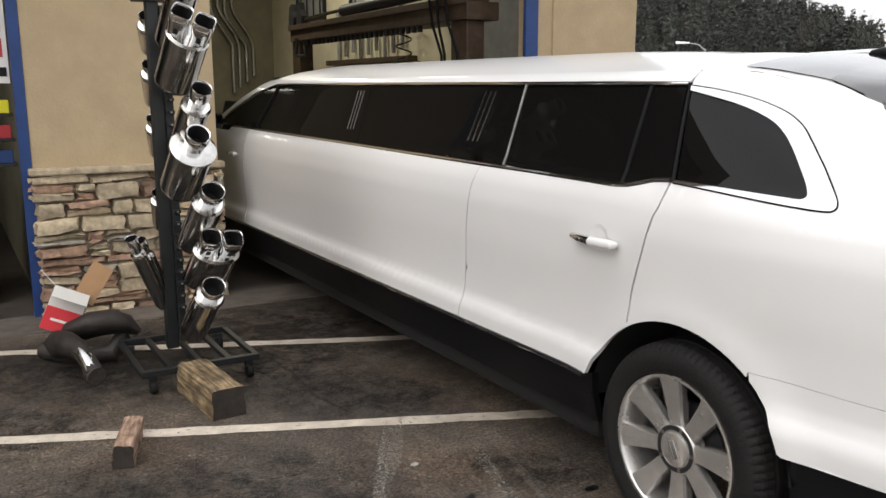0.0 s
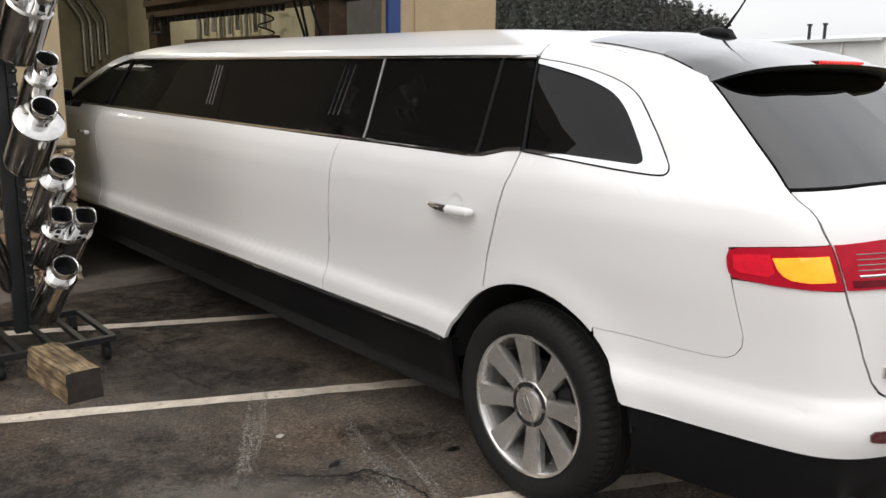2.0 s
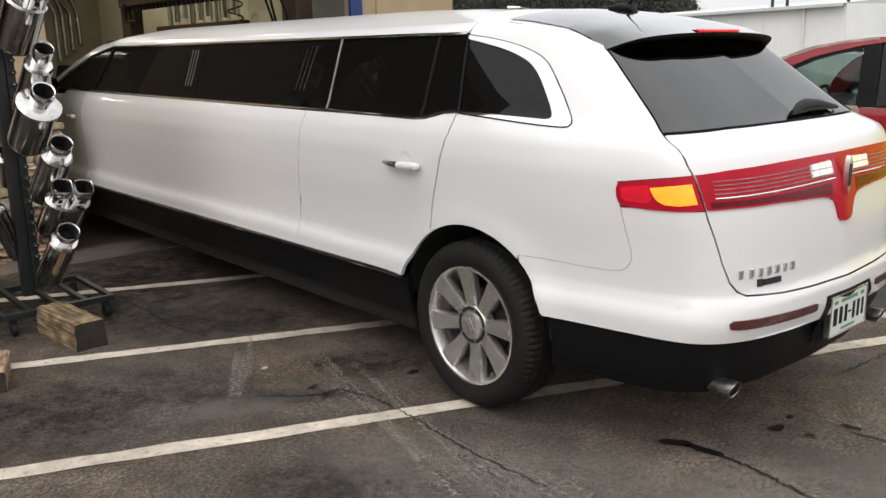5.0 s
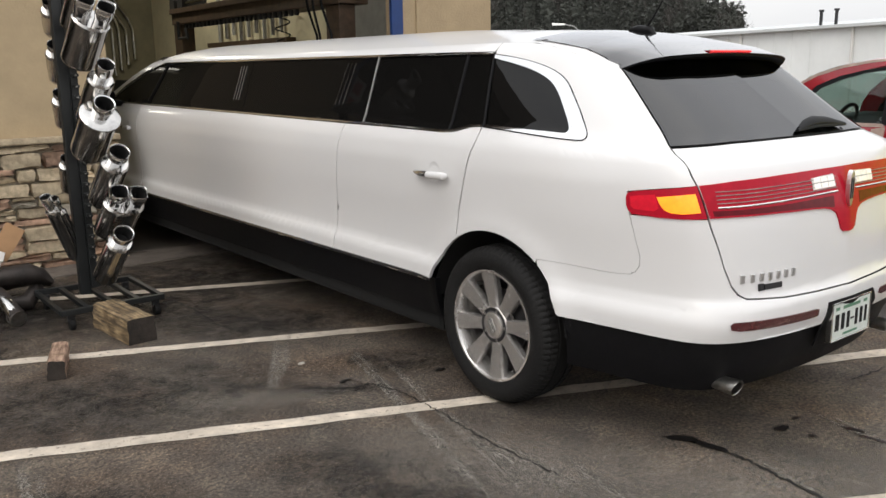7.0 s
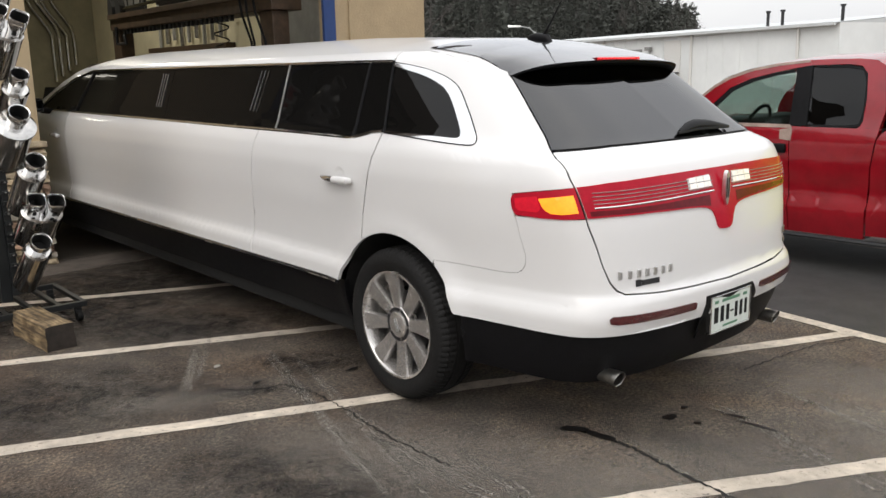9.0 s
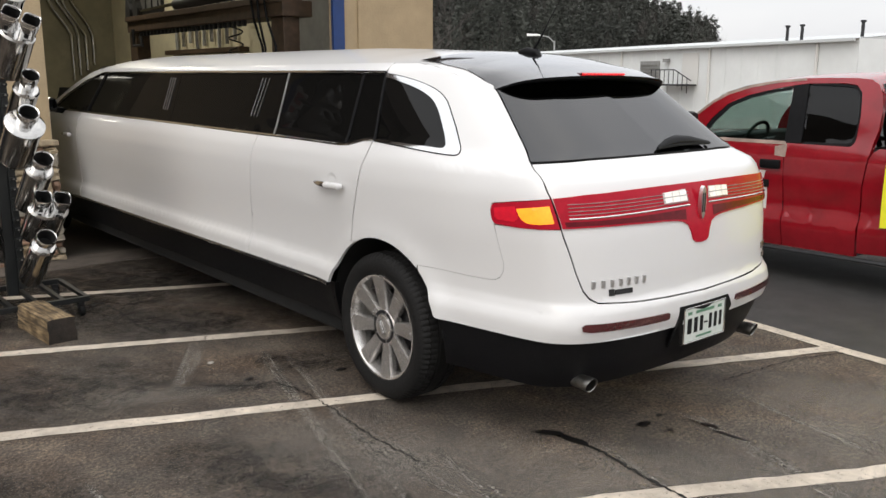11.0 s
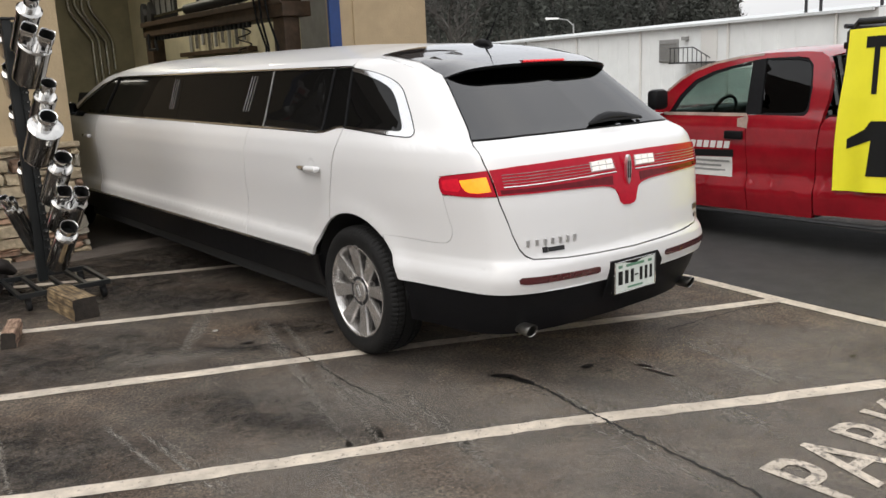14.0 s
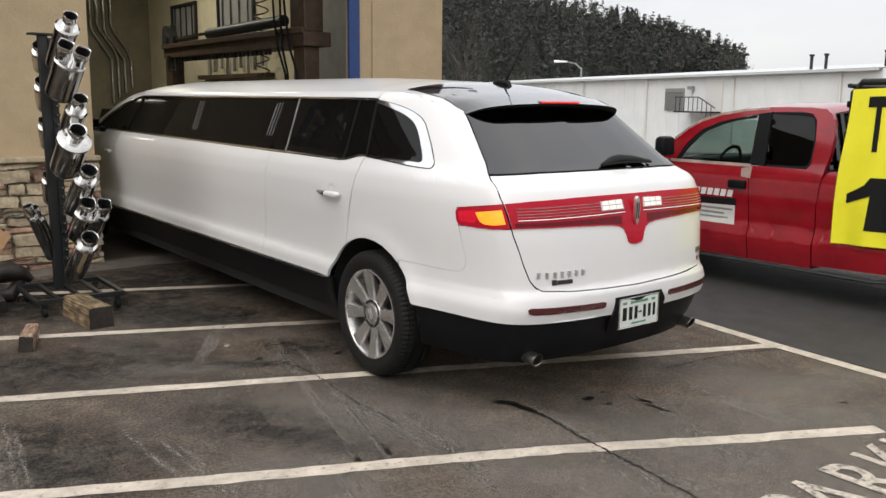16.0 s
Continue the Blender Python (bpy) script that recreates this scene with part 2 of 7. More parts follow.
M_DARKFILM = film_mat("dark_brown_film", (0.016, 0.0135, 0.0115), 0.6, 5, 0.78)
M_DUST = film_mat("dry_road_dust", (0.30, 0.27, 0.235), 0.9, 70, 0.45)
M_CRACK = mat("crack_tar", (0.012, 0.011, 0.01), 0.85, vary=0.4, scale=40)
M_OIL = mat("oil_stain", (0.012, 0.011, 0.011), 0.35, vary=0.5, scale=30)
M_CONC = mat("kerb_concrete", (0.45, 0.42, 0.37), 0.85, vary=0.3, scale=14, coarse=0.3, bump=0.4, bump_scale=80)
M_APRON = mat("apron_concrete", (0.15, 0.125, 0.105), 0.8, vary=0.4, scale=7, coarse=0.4, bump=0.4, bump_scale=70)
M_STUCCO = mat("tan_stucco", (0.47, 0.362, 0.222), 0.85, vary=0.09, scale=5, coarse=0.1, bump=0.5, bump_scale=45)
M_MORTAR = mat("mortar", (0.33, 0.285, 0.22), 0.9, vary=0.35, scale=30, bump=0.5, bump_scale=90)
M_STONES = [
    mat("ledge_stone_buff", (0.60, 0.49, 0.335), 0.85, vary=0.35, scale=18, coarse=0.2, bump=0.8, bump_scale=30, obj_random=0.35),
    mat("ledge_stone_rust", (0.42, 0.27, 0.185), 0.85, vary=0.45, scale=16, coarse=0.25, bump=0.8, bump_scale=30, obj_random=0.35),
    mat("ledge_stone_grey", (0.40, 0.36, 0.29), 0.85, vary=0.35, scale=18, coarse=0.2, bump=0.8, bump_scale=30, obj_random=0.35)]
M_PEARL = mat("white_pearl_paint", (0.70, 0.695, 0.693), 0.34, coat=0.6, bump=0.012, bump_scale=6)
M_BLACKTRIM = mat("black_plastic", (0.007, 0.007, 0.008), 0.5, vary=0.3, scale=30, spec=0.16)
M_GLOSSBLACK = mat("gloss_black_roof", (0.016, 0.016, 0.018), 0.09, vary=0.1, scale=6, spec=0.9, coat=1.0)
M_INNER = mat("dark_cavity", (0.006, 0.006, 0.006), 0.9)
M_LIMOGLASS = glass_mat("privacy_glass", (0.02, 0.02, 0.022), 1.42, film=0.025)
M_SIDEGLASS = glass_mat("dark_side_glass", (0.02, 0.02, 0.022), 1.11, film=0.028)
M_REARGLASS = glass_mat("tinted_rear_glass", (0.02, 0.02, 0.022), 1.95)
M_SATIN = mat("satin_chrome", (0.72, 0.72, 0.72), 0.32, 1.0, vary=0.08, scale=20)
M_CHROME = mat("chrome", (0.78, 0.78, 0.78), 0.09, 1.0, vary=0.06, scale=12)
M_STEEL = mat("polished_steel", (0.56, 0.55, 0.53), 0.12, 1.0, vary=0.18, scale=14, bump=0.06, bump_scale=20)
M_STEELDIM = mat("dull_steel", (0.34, 0.33, 0.31), 0.36, 1.0, vary=0.35, scale=16)
M_RUBBER = mat("tyre_rubber", (0.0095, 0.0092, 0.009), 0.75, spec=0.3, vary=0.35, scale=14, coarse=0.3, bump=0.3, bump_scale=90)
M_RIM = mat("silver_wheel", (0.60, 0.58, 0.56), 0.24, 0.8, vary=0.05, scale=10)
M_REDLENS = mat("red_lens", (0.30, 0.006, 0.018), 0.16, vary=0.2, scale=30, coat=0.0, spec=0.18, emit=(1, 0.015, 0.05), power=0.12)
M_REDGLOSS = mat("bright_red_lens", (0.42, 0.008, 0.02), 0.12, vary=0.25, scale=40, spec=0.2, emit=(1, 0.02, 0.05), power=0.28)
M_REDDEEP = mat("deep_red_lens", (0.13, 0.004, 0.010), 0.14, vary=0.25, scale=40, spec=0.2)
M_REDDARK = mat("dark_red_reflector", (0.075, 0.012, 0.014), 0.15, vary=0.3, scale=60, coat=0.8)
M_REDGLOW = mat("lit_brake_lens", (0.5, 0.02, 0.02), 0.15, emit=(1, 0.04, 0.04), power=0.9)
M_AMBER = mat("lit_amber_lens", (0.8, 0.25, 0.02), 0.2, emit=(1, 0.30, 0.015), power=1.05, vary=0.4, scale=18)
M_REVERSE = mat("clear_reverse_lens", (0.75, 0.72, 0.68), 0.12, vary=0.25, scale=40, coat=0.6, emit=(1, 0.92, 0.85), power=0.38)
M_REDTRUCK = mat("faded_red_paint", (0.30, 0.008, 0.016), 0.17, vary=0.22, scale=3.5, coat=0.5, coarse=0.2)
M_PRIMER = mat("peeled_primer", (0.33, 0.24, 0.20), 0.6, vary=0.4, scale=12)
M_CLEARGLASS = glass_mat("side_glass", (0.62, 0.70, 0.67), 1.5)
M_SMOKEGLASS = glass_mat("smoke_glass", (0.07, 0.075, 0.075), 1.5)
M_YELLOW = mat("yellow_vinyl", (0.90, 0.83, 0.03), 0.45, vary=0.06, scale=4, bump=0.1, bump_scale=8)
M_INK = mat("black_ink", (0.010, 0.010, 0.010), 0.7, spec=0.2)
M_WHITEPLATE = mat("plate_white", (0.62, 0.66, 0.62), 0.4, vary=0.1, scale=40)
M_GREENINK = mat("plate_green", (0.10, 0.22, 0.14), 0.5)
M_WHITEINK = mat("sign_white", (0.7, 0.69, 0.66), 0.5, vary=0.05, scale=20)
M_REDINK = mat("sign_red", (0.45, 0.03, 0.04), 0.5, vary=0.15, scale=10)
M_BLUE = mat("blue_frame_paint", (0.012, 0.045, 0.17), 0.45, vary=0.2, scale=8)
M_RACK = mat("rack_paint", (0.006, 0.0075, 0.008), 0.5, vary=0.4, scale=15, bump=0.1)


def wood_mat(name, low, high):
    """Rough timber: long dark fibres along the block's y axis, broken by blotches."""
    m = mat(name, high, 0.85)
    n, l = m.node_tree.nodes, m.node_tree.links
    b = n["Principled BSDF"]
    mp = n.new("ShaderNodeMapping")
    mp.inputs["Scale"].default_value = (42, 4.5, 42)
    l.new(n["Texture Coordinate"].outputs["Object"], mp.inputs["Vector"])
    t = n.new("ShaderNodeTexNoise")
    t.inputs["Scale"].default_value = 1.4
    t.inputs["Detail"].default_value = 8
    l.new(mp.outputs["Vector"], t.inputs["Vector"])
    r = n.new("ShaderNodeValToRGB")
    r.color_ramp.elements[0].position, r.color_ramp.elements[1].position = 0.36, 0.66
    r.color_ramp.elements[0].color, r.color_ramp.elements[1].color = (*low, 1), (*high, 1)
    l.new(t.outputs["Fac"], r.inputs["Fac"])
    big = n.new("ShaderNodeTexNoise")
    big.inputs["Scale"].default_value = 9
    big.inputs["Detail"].default_value = 5
    l.new(n["Texture Coordinate"].outputs["Object"], big.inputs["Vector"])
    r2 = n.new("ShaderNodeValToRGB")
    r2.color_ramp.elements[0].position, r2.color_ramp.elements[1].position = 0.38, 0.62
    r2.color_ramp.elements[0].color = (0.45, 0.42, 0.38, 1)
    l.new(big.outputs["Fac"], r2.inputs["Fac"])
    mul = n.new("ShaderNodeMix")
    mul.data_type, mul.blend_type = "RGBA", "MULTIPLY"
    mul.inputs["Factor"].default_value = 1
    l.new(r.outputs["Color"], mul.inputs["A"])
    l.new(r2.outputs["Color"], mul.inputs["B"])
    l.new(mul.outputs["Result"], b.inputs["Base Color"])
    bp = n.new("ShaderNodeBump")
    bp.inputs["Strength"].default_value = 0.8
    bp.inputs["Distance"].default_value = 0.008
    l.new(t.outputs["Fac"], bp.inputs["Height"])
    l.new(bp.outputs["Normal"], b.inputs["Normal"])
    return m


M_WOOD = wood_mat("weathered_timber", (0.085, 0.06, 0.035), (0.40, 0.29, 0.16))
M_WOODEND = mat("timber_end", (0.030, 0.023, 0.018), 0.9, vary=0.5, scale=22, bump=0.6, bump_scale=40)
M_WOODRED = wood_mat("split_timber", (0.16, 0.09, 0.06), (0.52, 0.36, 0.26))
M_CARD = mat("cardboard", (0.40, 0.235, 0.12), 0.85, vary=0.12, scale=10)
M_CARDWHITE = mat("white_card", (0.62, 0.60, 0.57), 0.8, vary=0.06, scale=10)
M_CARDRED = mat("red_card", (0.55, 0.02, 0.03), 0.6, vary=0.1, scale=10)
M_RUST = mat("scorched_steel", (0.036, 0.029, 0.026), 0.6, 0.4, vary=0.6, scale=10, bump=0.3)
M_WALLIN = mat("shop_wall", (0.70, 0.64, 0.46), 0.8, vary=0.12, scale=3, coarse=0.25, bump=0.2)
# darker and blotchier than shop_wall
M_WALLBACK = mat("dark_olive_wall", (0.27, 0.245, 0.165), 0.8, vary=0.25, scale=2, coarse=0.35, bump=0.2)
M_FLOORIN = mat("shop_floor", (0.10, 0.085, 0.07), 0.6, vary=0.4, scale=5, coarse=0.4)
M_DARKWOOD = mat("dark_brown_fascia", (0.05, 0.035, 0.025), 0.7, vary=0.35, scale=6, bump=0.3)
M_LIFT = mat("lift_steel", (0.085, 0.055, 0.035), 0.55, 0.2, vary=0.45, scale=9)
M_DARKMETAL = mat("dark_metal", (0.03, 0.03, 0.032), 0.5, 0.4, vary=0.3, scale=12)
M_SHED = mat("white_sheet_metal", (0.82, 0.84, 0.83), 0.6, vary=0.06, scale=0.6, coarse=0.08)
M_SHEDROOF = mat("pale_metal_roof", (0.56, 0.58, 0.58), 0.5, vary=0.06, scale=0.5)
M_GREYPANEL = mat("grey_vent", (0.28, 0.28, 0.27), 0.6, vary=0.2, scale=4)
M_LEAF = mat("winter_evergreen", (0.050, 0.054, 0.045), 0.9, vary=0.3, scale=0.08, coarse=0.0)
M_TWIG = mat("bare_twigs", (0.062, 0.056, 0.050), 0.9, vary=0.3, scale=0.2)
M_HILL = mat("wooded_hillside", (0.07, 0.064, 0.05), 0.95, vary=0.5, scale=0.15)
M_LAMP = mat("lit_tube", (0.9, 0.9, 0.85), 0.4, emit=(1.0, 0.95, 0.85), power=8.0)
M_SKIN = mat("cab_trim", (0.05, 0.05, 0.05), 0.7, vary=0.3, scale=10)


# ---- mesh helpers ----
def part(name, bm, material, parent=None, label="", smooth=False, angle=35):
    """One bmesh as one object, under a thing or a part."""
    me = bpy.data.meshes.new(name)
    bm.normal_update()
    if smooth:
        for f in bm.faces:
            f.smooth = True
        for e in bm.edges:
            if len(e.link_faces) == 2 and e.calc_face_angle(0) > radians(angle):
                e.smooth = False
    bm.to_mesh(me)
    bm.free()
    for one in material if isinstance(material, (list, tuple)) else (material,):
        me.materials.append(one)
    ob = new(name, me)
    if parent:
        ob.parent = parent
    if label:
        ob["label"] = label
    return ob


def thing(name, m, label, category, group="", kind=""):
    ob = new(name)
    ob.matrix_world = m
    ob.empty_display_size = 0.1
    return tagged(ob, label, category, group, kind)


def box(bm, x0, x1, y0, y1, z0, z1, bevel=0.0, m=None):
    r = bmesh.ops.create_cube(bm, size=1)
    vs = r["verts"]
    for v in vs:
        v.co = Vector((x0 + (v.co.x + 0.5) * (x1 - x0), y0 + (v.co.y + 0.5) * (y1 - y0), z0 + (v.co.z + 0.5) * (z1 - z0)))
    if bevel:
        es = list({e for v in vs for e in v.link_edges})
        out = bmesh.ops.bevel(bm, geom=es, offset=bevel, segments=2, profile=0.5, affect="EDGES")
        vs = list({v for f in out["faces"] for v in f.verts} | {v for v in vs if v.is_valid})
    if m is not None:
        bmesh.ops.transform(bm, matrix=m, verts=[v for v in vs if v.is_valid])
    return vs


def boxed(x0, x1, y0, y1, z0, z1, bevel=0.004):
    bm = bmesh.new()
    box(bm, x0, x1, y0, y1, z0, z1, bevel)
    return bm


def tube(bm, pts, r, seg=10, cap=True, squash=1.0):
    """A round bar or pipe along a polyline; r: one radius or one a point."""
    pts = [Vector(p) for p in pts]
    rs = r if isinstance(r, (list, tuple)) else [r] * len(pts)
    rings, last = [], None
    for i, p in enumerate(pts):
        d = (pts[min(i + 1, len(pts) - 1)] - pts[max(i - 1, 0)]).normalized()
        if last is None:
            a = d.orthogonal().normalized()
        else:
            a = (last - d * last.dot(d)).normalized()
        last = a
        c = d.cross(a)
        rings.append([bm.verts.new(p + (a * math.cos(t) + c * math.sin(t) * squash) * rs[i]) for t in [2 * math.pi * k / seg for k in range(seg)]])
    for u, v in zip(rings, rings[1:]):
        for k in range(seg):
            bm.faces.new((u[k], u[(k + 1) % seg], v[(k + 1) % seg], v[k]))
    if cap:
        bm.faces.new(rings[0][::-1])
        bm.faces.new(rings[-1])
    return rings


def lathe(bm, prof, seg=48, closed=False):
    """Profile of (along x, radius) turned round the x axis."""
    rings = [[bm.verts.new((x, r * math.cos(2 * math.pi * k / seg), r * math.sin(2 * math.pi * k / seg))) for k in range(seg)] for x, r in prof]
    pairs = list(zip(rings, rings[1:])) + ([(rings[-1], rings[0])] if closed else [])
    for u, v in pairs:
        for k in range(seg):
            bm.faces.new((u[k], v[k], v[(k + 1) % seg], u[(k + 1) % seg]))
    return rings


def prism(bm, poly, axis, lo, hi):
    """A flat outline pushed from lo to hi along an axis (0 x, 1 y, 2 z)."""
    def at(p, h):
        q = list(p)
        q.insert(axis, h)
        return bm.verts.new(q)
    a, b = [at(p, lo) for p in poly], [at(p, hi) for p in poly]
    n = len(poly)
    bm.faces.new(a[::-1])
    bm.faces.new(b)
    for i in range(n):
        bm.faces.new((a[i], a[(i + 1) % n], b[(i + 1) % n], b[i]))
    bmesh.ops.recalc_face_normals(bm, faces=bm.faces)
    return bm


def lettering(text, size, depth, name, material, parent, m, stretch=1.0, bold=0.0):
    """Text as a mesh with depth, lying in its own xy plane."""
    cu = bpy.data.curves.new(name, "FONT")
    cu.body, cu.size, cu.extrude, cu.offset = text, size, depth, bold
    tmp = bpy.data.objects.new(name, cu)
    scene.collection.objects.link(tmp)
    bpy.context.view_layer.update()
    me = bpy.data.meshes.new_from_object(tmp)
    bpy.data.objects.remove(tmp)
    me.transform(m @ Matrix.Diagonal((1, stretch, 1, 1)))
    me.materials.clear()
    me.materials.append(material)
    ob = new(name, me)
    if parent:
        ob.parent = parent
    return ob


# ---- the limousine ----
def curve_through(xs, ys):
    """A smooth curve through the given places that never overshoots."""
    xs, ys = [float(v) for v in xs], [float(v) for v in ys]
    d = [(ys[i + 1] - ys[i]) / (xs[i + 1] - xs[i]) for i in range(len(xs) - 1)]
    m = [d[0]] + [0 if p * q <= 0 else 2 * p * q / (p + q) for p, q in zip(d, d[1:])] + [d[-1]]
    last = len(xs) - 2

    def f(x):
        if x <= xs[0]:
            return ys[0] + m[0] * (x - xs[0])
        if x >= xs[-1]:
            return ys[-1] + m[-1] * (x - xs[-1])
        i = 0
        while i < last and xs[i + 1] < x:
            i += 1
        h = xs[i + 1] - xs[i]
        t = (x - xs[i]) / h
        u = t * t
        w = u * t
        return (2 * w - 3 * u + 1) * ys[i] + (w - 2 * u + t) * h * m[i] + (3 * u - 2 * w) * ys[i + 1] + (w - u) * h * m[i + 1]
    return f


AXLE_F, HUB_Z, ARCH_R = 6.05, 0.37, 0.445
S_BACK, S_NOSE = -1.79, 7.75
half_width = curve_through([0.2, 0.36, 0.46, 0.52, 0.575, 0.60, 0.63, 0.67, 0.80, 0.95, 1.08, 1.17, 1.235, 1.27, 1.34, 1.50, 1.59, 1.61, 1.635, 1.65],
                           [0.87, 0.925, 0.949, 0.955, 0.954, 0.948, 0.934, 0.929, 0.936, 0.950, 0.954, 0.942, 0.915, 0.890, 0.868, 0.820, 0.793, 0.785, 0.758, 0.73])
rear_end = curve_through([0.2, 0.36, 0.48, 0.58, 0.63, 0.68, 0.78, 0.95, 1.09, 1.17, 1.225, 1.30, 1.40, 1.50, 1.59, 1.65],
                         [-1.04, -1.13, -1.17, -1.198, -1.196, -1.168, -1.160, -1.142, -1.112, -1.075, -0.955, -0.845, -0.708, -0.572, -0.455, -0.38])
plan_fx = curve_through([S_BACK, -1.46, -1.23, -1.07, -0.95, -0.72, -0.45, -0.15, 0.35, 5.6, 6.2, 6.6, 6.85, 7.05, 7.3, S_NOSE],
                        [0, 0.355, 0.60, 0.765, 0.852, 0.918, 0.964, 0.988, 1, 1, 0.985, 0.95, 0.88, 0.72, 0.45, 0])
plan_dy = curve_through([S_BACK, -1.46, -1.23, -1.07, -0.95, -0.72, -0.45, -0.15, 0.35, 5.6, 6.2, 6.6, 6.85, 7.05, 7.3, S_NOSE],
                        [0, 0.014, 0.048, 0.112, 0.205, 0.44, 0.71, 1.01, 1.51, 6.76, 7.36, 7.75, 7.98, 8.12, 8.22, 8.26])
fade = curve_through([-1.8, -0.95, -0.6, 0.0, 0.5, 0.9, 8], [1, 1, 0.86, 0.45, 0.12, 0, 0])


def skin(s, z):
    """A place on the body's left skin: s runs along the flank (as y does) and on round the tail; past the middle it goes on to the right."""
    side = -1
    if s < S_BACK:
        s, side = 2 * S_BACK - s, 1
    if s > S_NOSE:
        s, side = 2 * S_NOSE - s, 1
    x = half_width(z) * plan_fx(s)
    y = plan_dy(s) - 1.16 + (rear_end(z) + 1.16) * fade(s)
    for a in (0.0, AXLE_F):
        d = math.hypot(y - a, z - HUB_Z)
        x += 0.016 * math.exp(-((d - ARCH_R) / 0.075) ** 2) * (1 if z < 1.1 else 0)
    return Vector((side * x, y, z))


def skin_normal(s, z):
    e = 0.004
    n = (skin(s + e, z) - skin(s - e, z)).cross(skin(s, z + e) - skin(s, z - e))
    n.normalize()
    p = skin(s, z)
    return n if n.dot(Vector((p.x, (p.y - 3) * 0.15, 0.05))) > 0 else -n


def s_of_y(y, z):
    lo, hi = -1.25, 6.6
    for _ in range(30):
        mid = (lo + hi) / 2
        if skin(mid, z).y < y:
            lo = mid
        else:
            hi = mid
    return (lo + hi) / 2


def s_of_x(x, z):
    """On the tail: x in metres, left is negative."""
    lo, hi = S_BACK, -0.5
    for _ in range(30):
        mid = (lo + hi) / 2
        if -skin(mid, z).x < abs(x):
            lo = mid
        else:
            hi = mid
    s = (lo + hi) / 2
    return s if x <= 0 else 2 * S_BACK - s


def dense(poly, step=0.035):
    out = []
    for (a, b), (c, d) in zip(poly, poly[1:] + poly[:1]):
        k = max(1, int(math.hypot(c - a, d - b) / step))
        out += [(a + (c - a) * i / k, b + (d - b) * i / k) for i in range(k)]
    return out


def arch(a, start, stop, r=ARCH_R, n=18):
    """Points of a wheel arch round the axle at y = a, angles in degrees from ahead over the top to behind."""
    return [(a + r * math.cos(radians(start + (stop - start) * i / n)), HUB_Z + r * math.sin(radians(start + (stop - start) * i / n))) for i in range(n + 1)]


def skin_mesh(name, poly, material, parent, label="", off=0.0, depth=0.018, right=False, ds=0.07, dz=0.05, conv=None):
    """A panel of the skin: an outline in (s, z) laid on the body, with its edges turned in. conv: 'y' where the outline is in (y, z), 'x' in (x, z)."""
    poly = dense(poly)
    if conv == "y":
        poly = [(s_of_y(a, b), b) for a, b in poly]
    if conv == "x":
        poly = [(s_of_x(a, b), b) for a, b in poly]
    bm = bmesh.new()
    bm.faces.new([bm.verts.new((a, b, 0)) for a, b in poly]).normal_update()
    bmesh.ops.triangulate(bm, faces=bm.faces, ngon_method="EAR_CLIP")
    s0, s1 = min(p[0] for p in poly), max(p[0] for p in poly)
    z0, z1 = min(p[1] for p in poly), max(p[1] for p in poly)
    cuts, s = [], s0
    while s < s1:
        s += ds if -0.5 < s < 5.6 else 0.035
        cuts.append(((s, 0, 0), (1, 0, 0)))
    for i in range(1, int((z1 - z0) / dz) + 1):
        cuts.append(((0, z0 + i * dz, 0), (0, 1, 0)))
    for co, no in cuts:
        bmesh.ops.bisect_plane(bm, geom=bm.verts[:] + bm.edges[:] + bm.faces[:], plane_co=co, plane_no=no, dist=1e-5)
    bm.verts.ensure_lookup_table()
    n = len(bm.verts)
    bm.verts.index_update()
    flip = -1 if right else 1
    co, no = [], []
    for v in bm.verts:
        nn = skin_normal(v.co.x, v.co.y)
        p = skin(v.co.x, v.co.y) + nn * off
        co.append(Vector((p.x * flip, p.y, p.z)))
        no.append(Vector((nn.x * flip, nn.y, nn.z)))
    faces = [[v.index for v in f.verts] for f in bm.faces]
    rim = [(e.verts[0].index, e.verts[1].index) for e in bm.edges if len(e.link_faces) == 1]
    bm.free()
    out = []
    for f in faces:
        a = Vector()
        for i in range(1, len(f) - 1):
            a += (co[f[i]] - co[f[0]]).cross(co[f[i + 1]] - co[f[0]])
        out.append(f if a.dot(no[f[0]]) > 0 else f[::-1])
    loops = [no[i] for f in out for i in f]
    if depth > 0:
        mid = sum(co, Vector()) / n
        for a, b in rim:
            k = len(co)
            q = [co[a], co[b], co[b] - no[b] * depth, co[a] - no[a] * depth]
            co += q
            fn = (q[1] - q[0]).cross(q[3] - q[0]).normalized()
            away = (q[0] + q[1]) / 2 - mid
            order = [k, k + 1, k + 2, k + 3] if fn.dot(away) > 0 else [k + 3, k + 2, k + 1, k]
            out.append(order)
            fn = fn if fn.dot(away) > 0 else -fn
            loops += [fn] * 4
    me = bpy.data.meshes.new(name)
    me.from_pydata([tuple(c) for c in co], [], out)
    me.materials.append(material)
    for p in me.polygons:
        p.use_smooth = True
    me.normals_split_custom_set([tuple(v) for v in loops])
    ob = new(name, me)
    ob.parent = parent
    if label:
        ob["label"] = label
    return ob


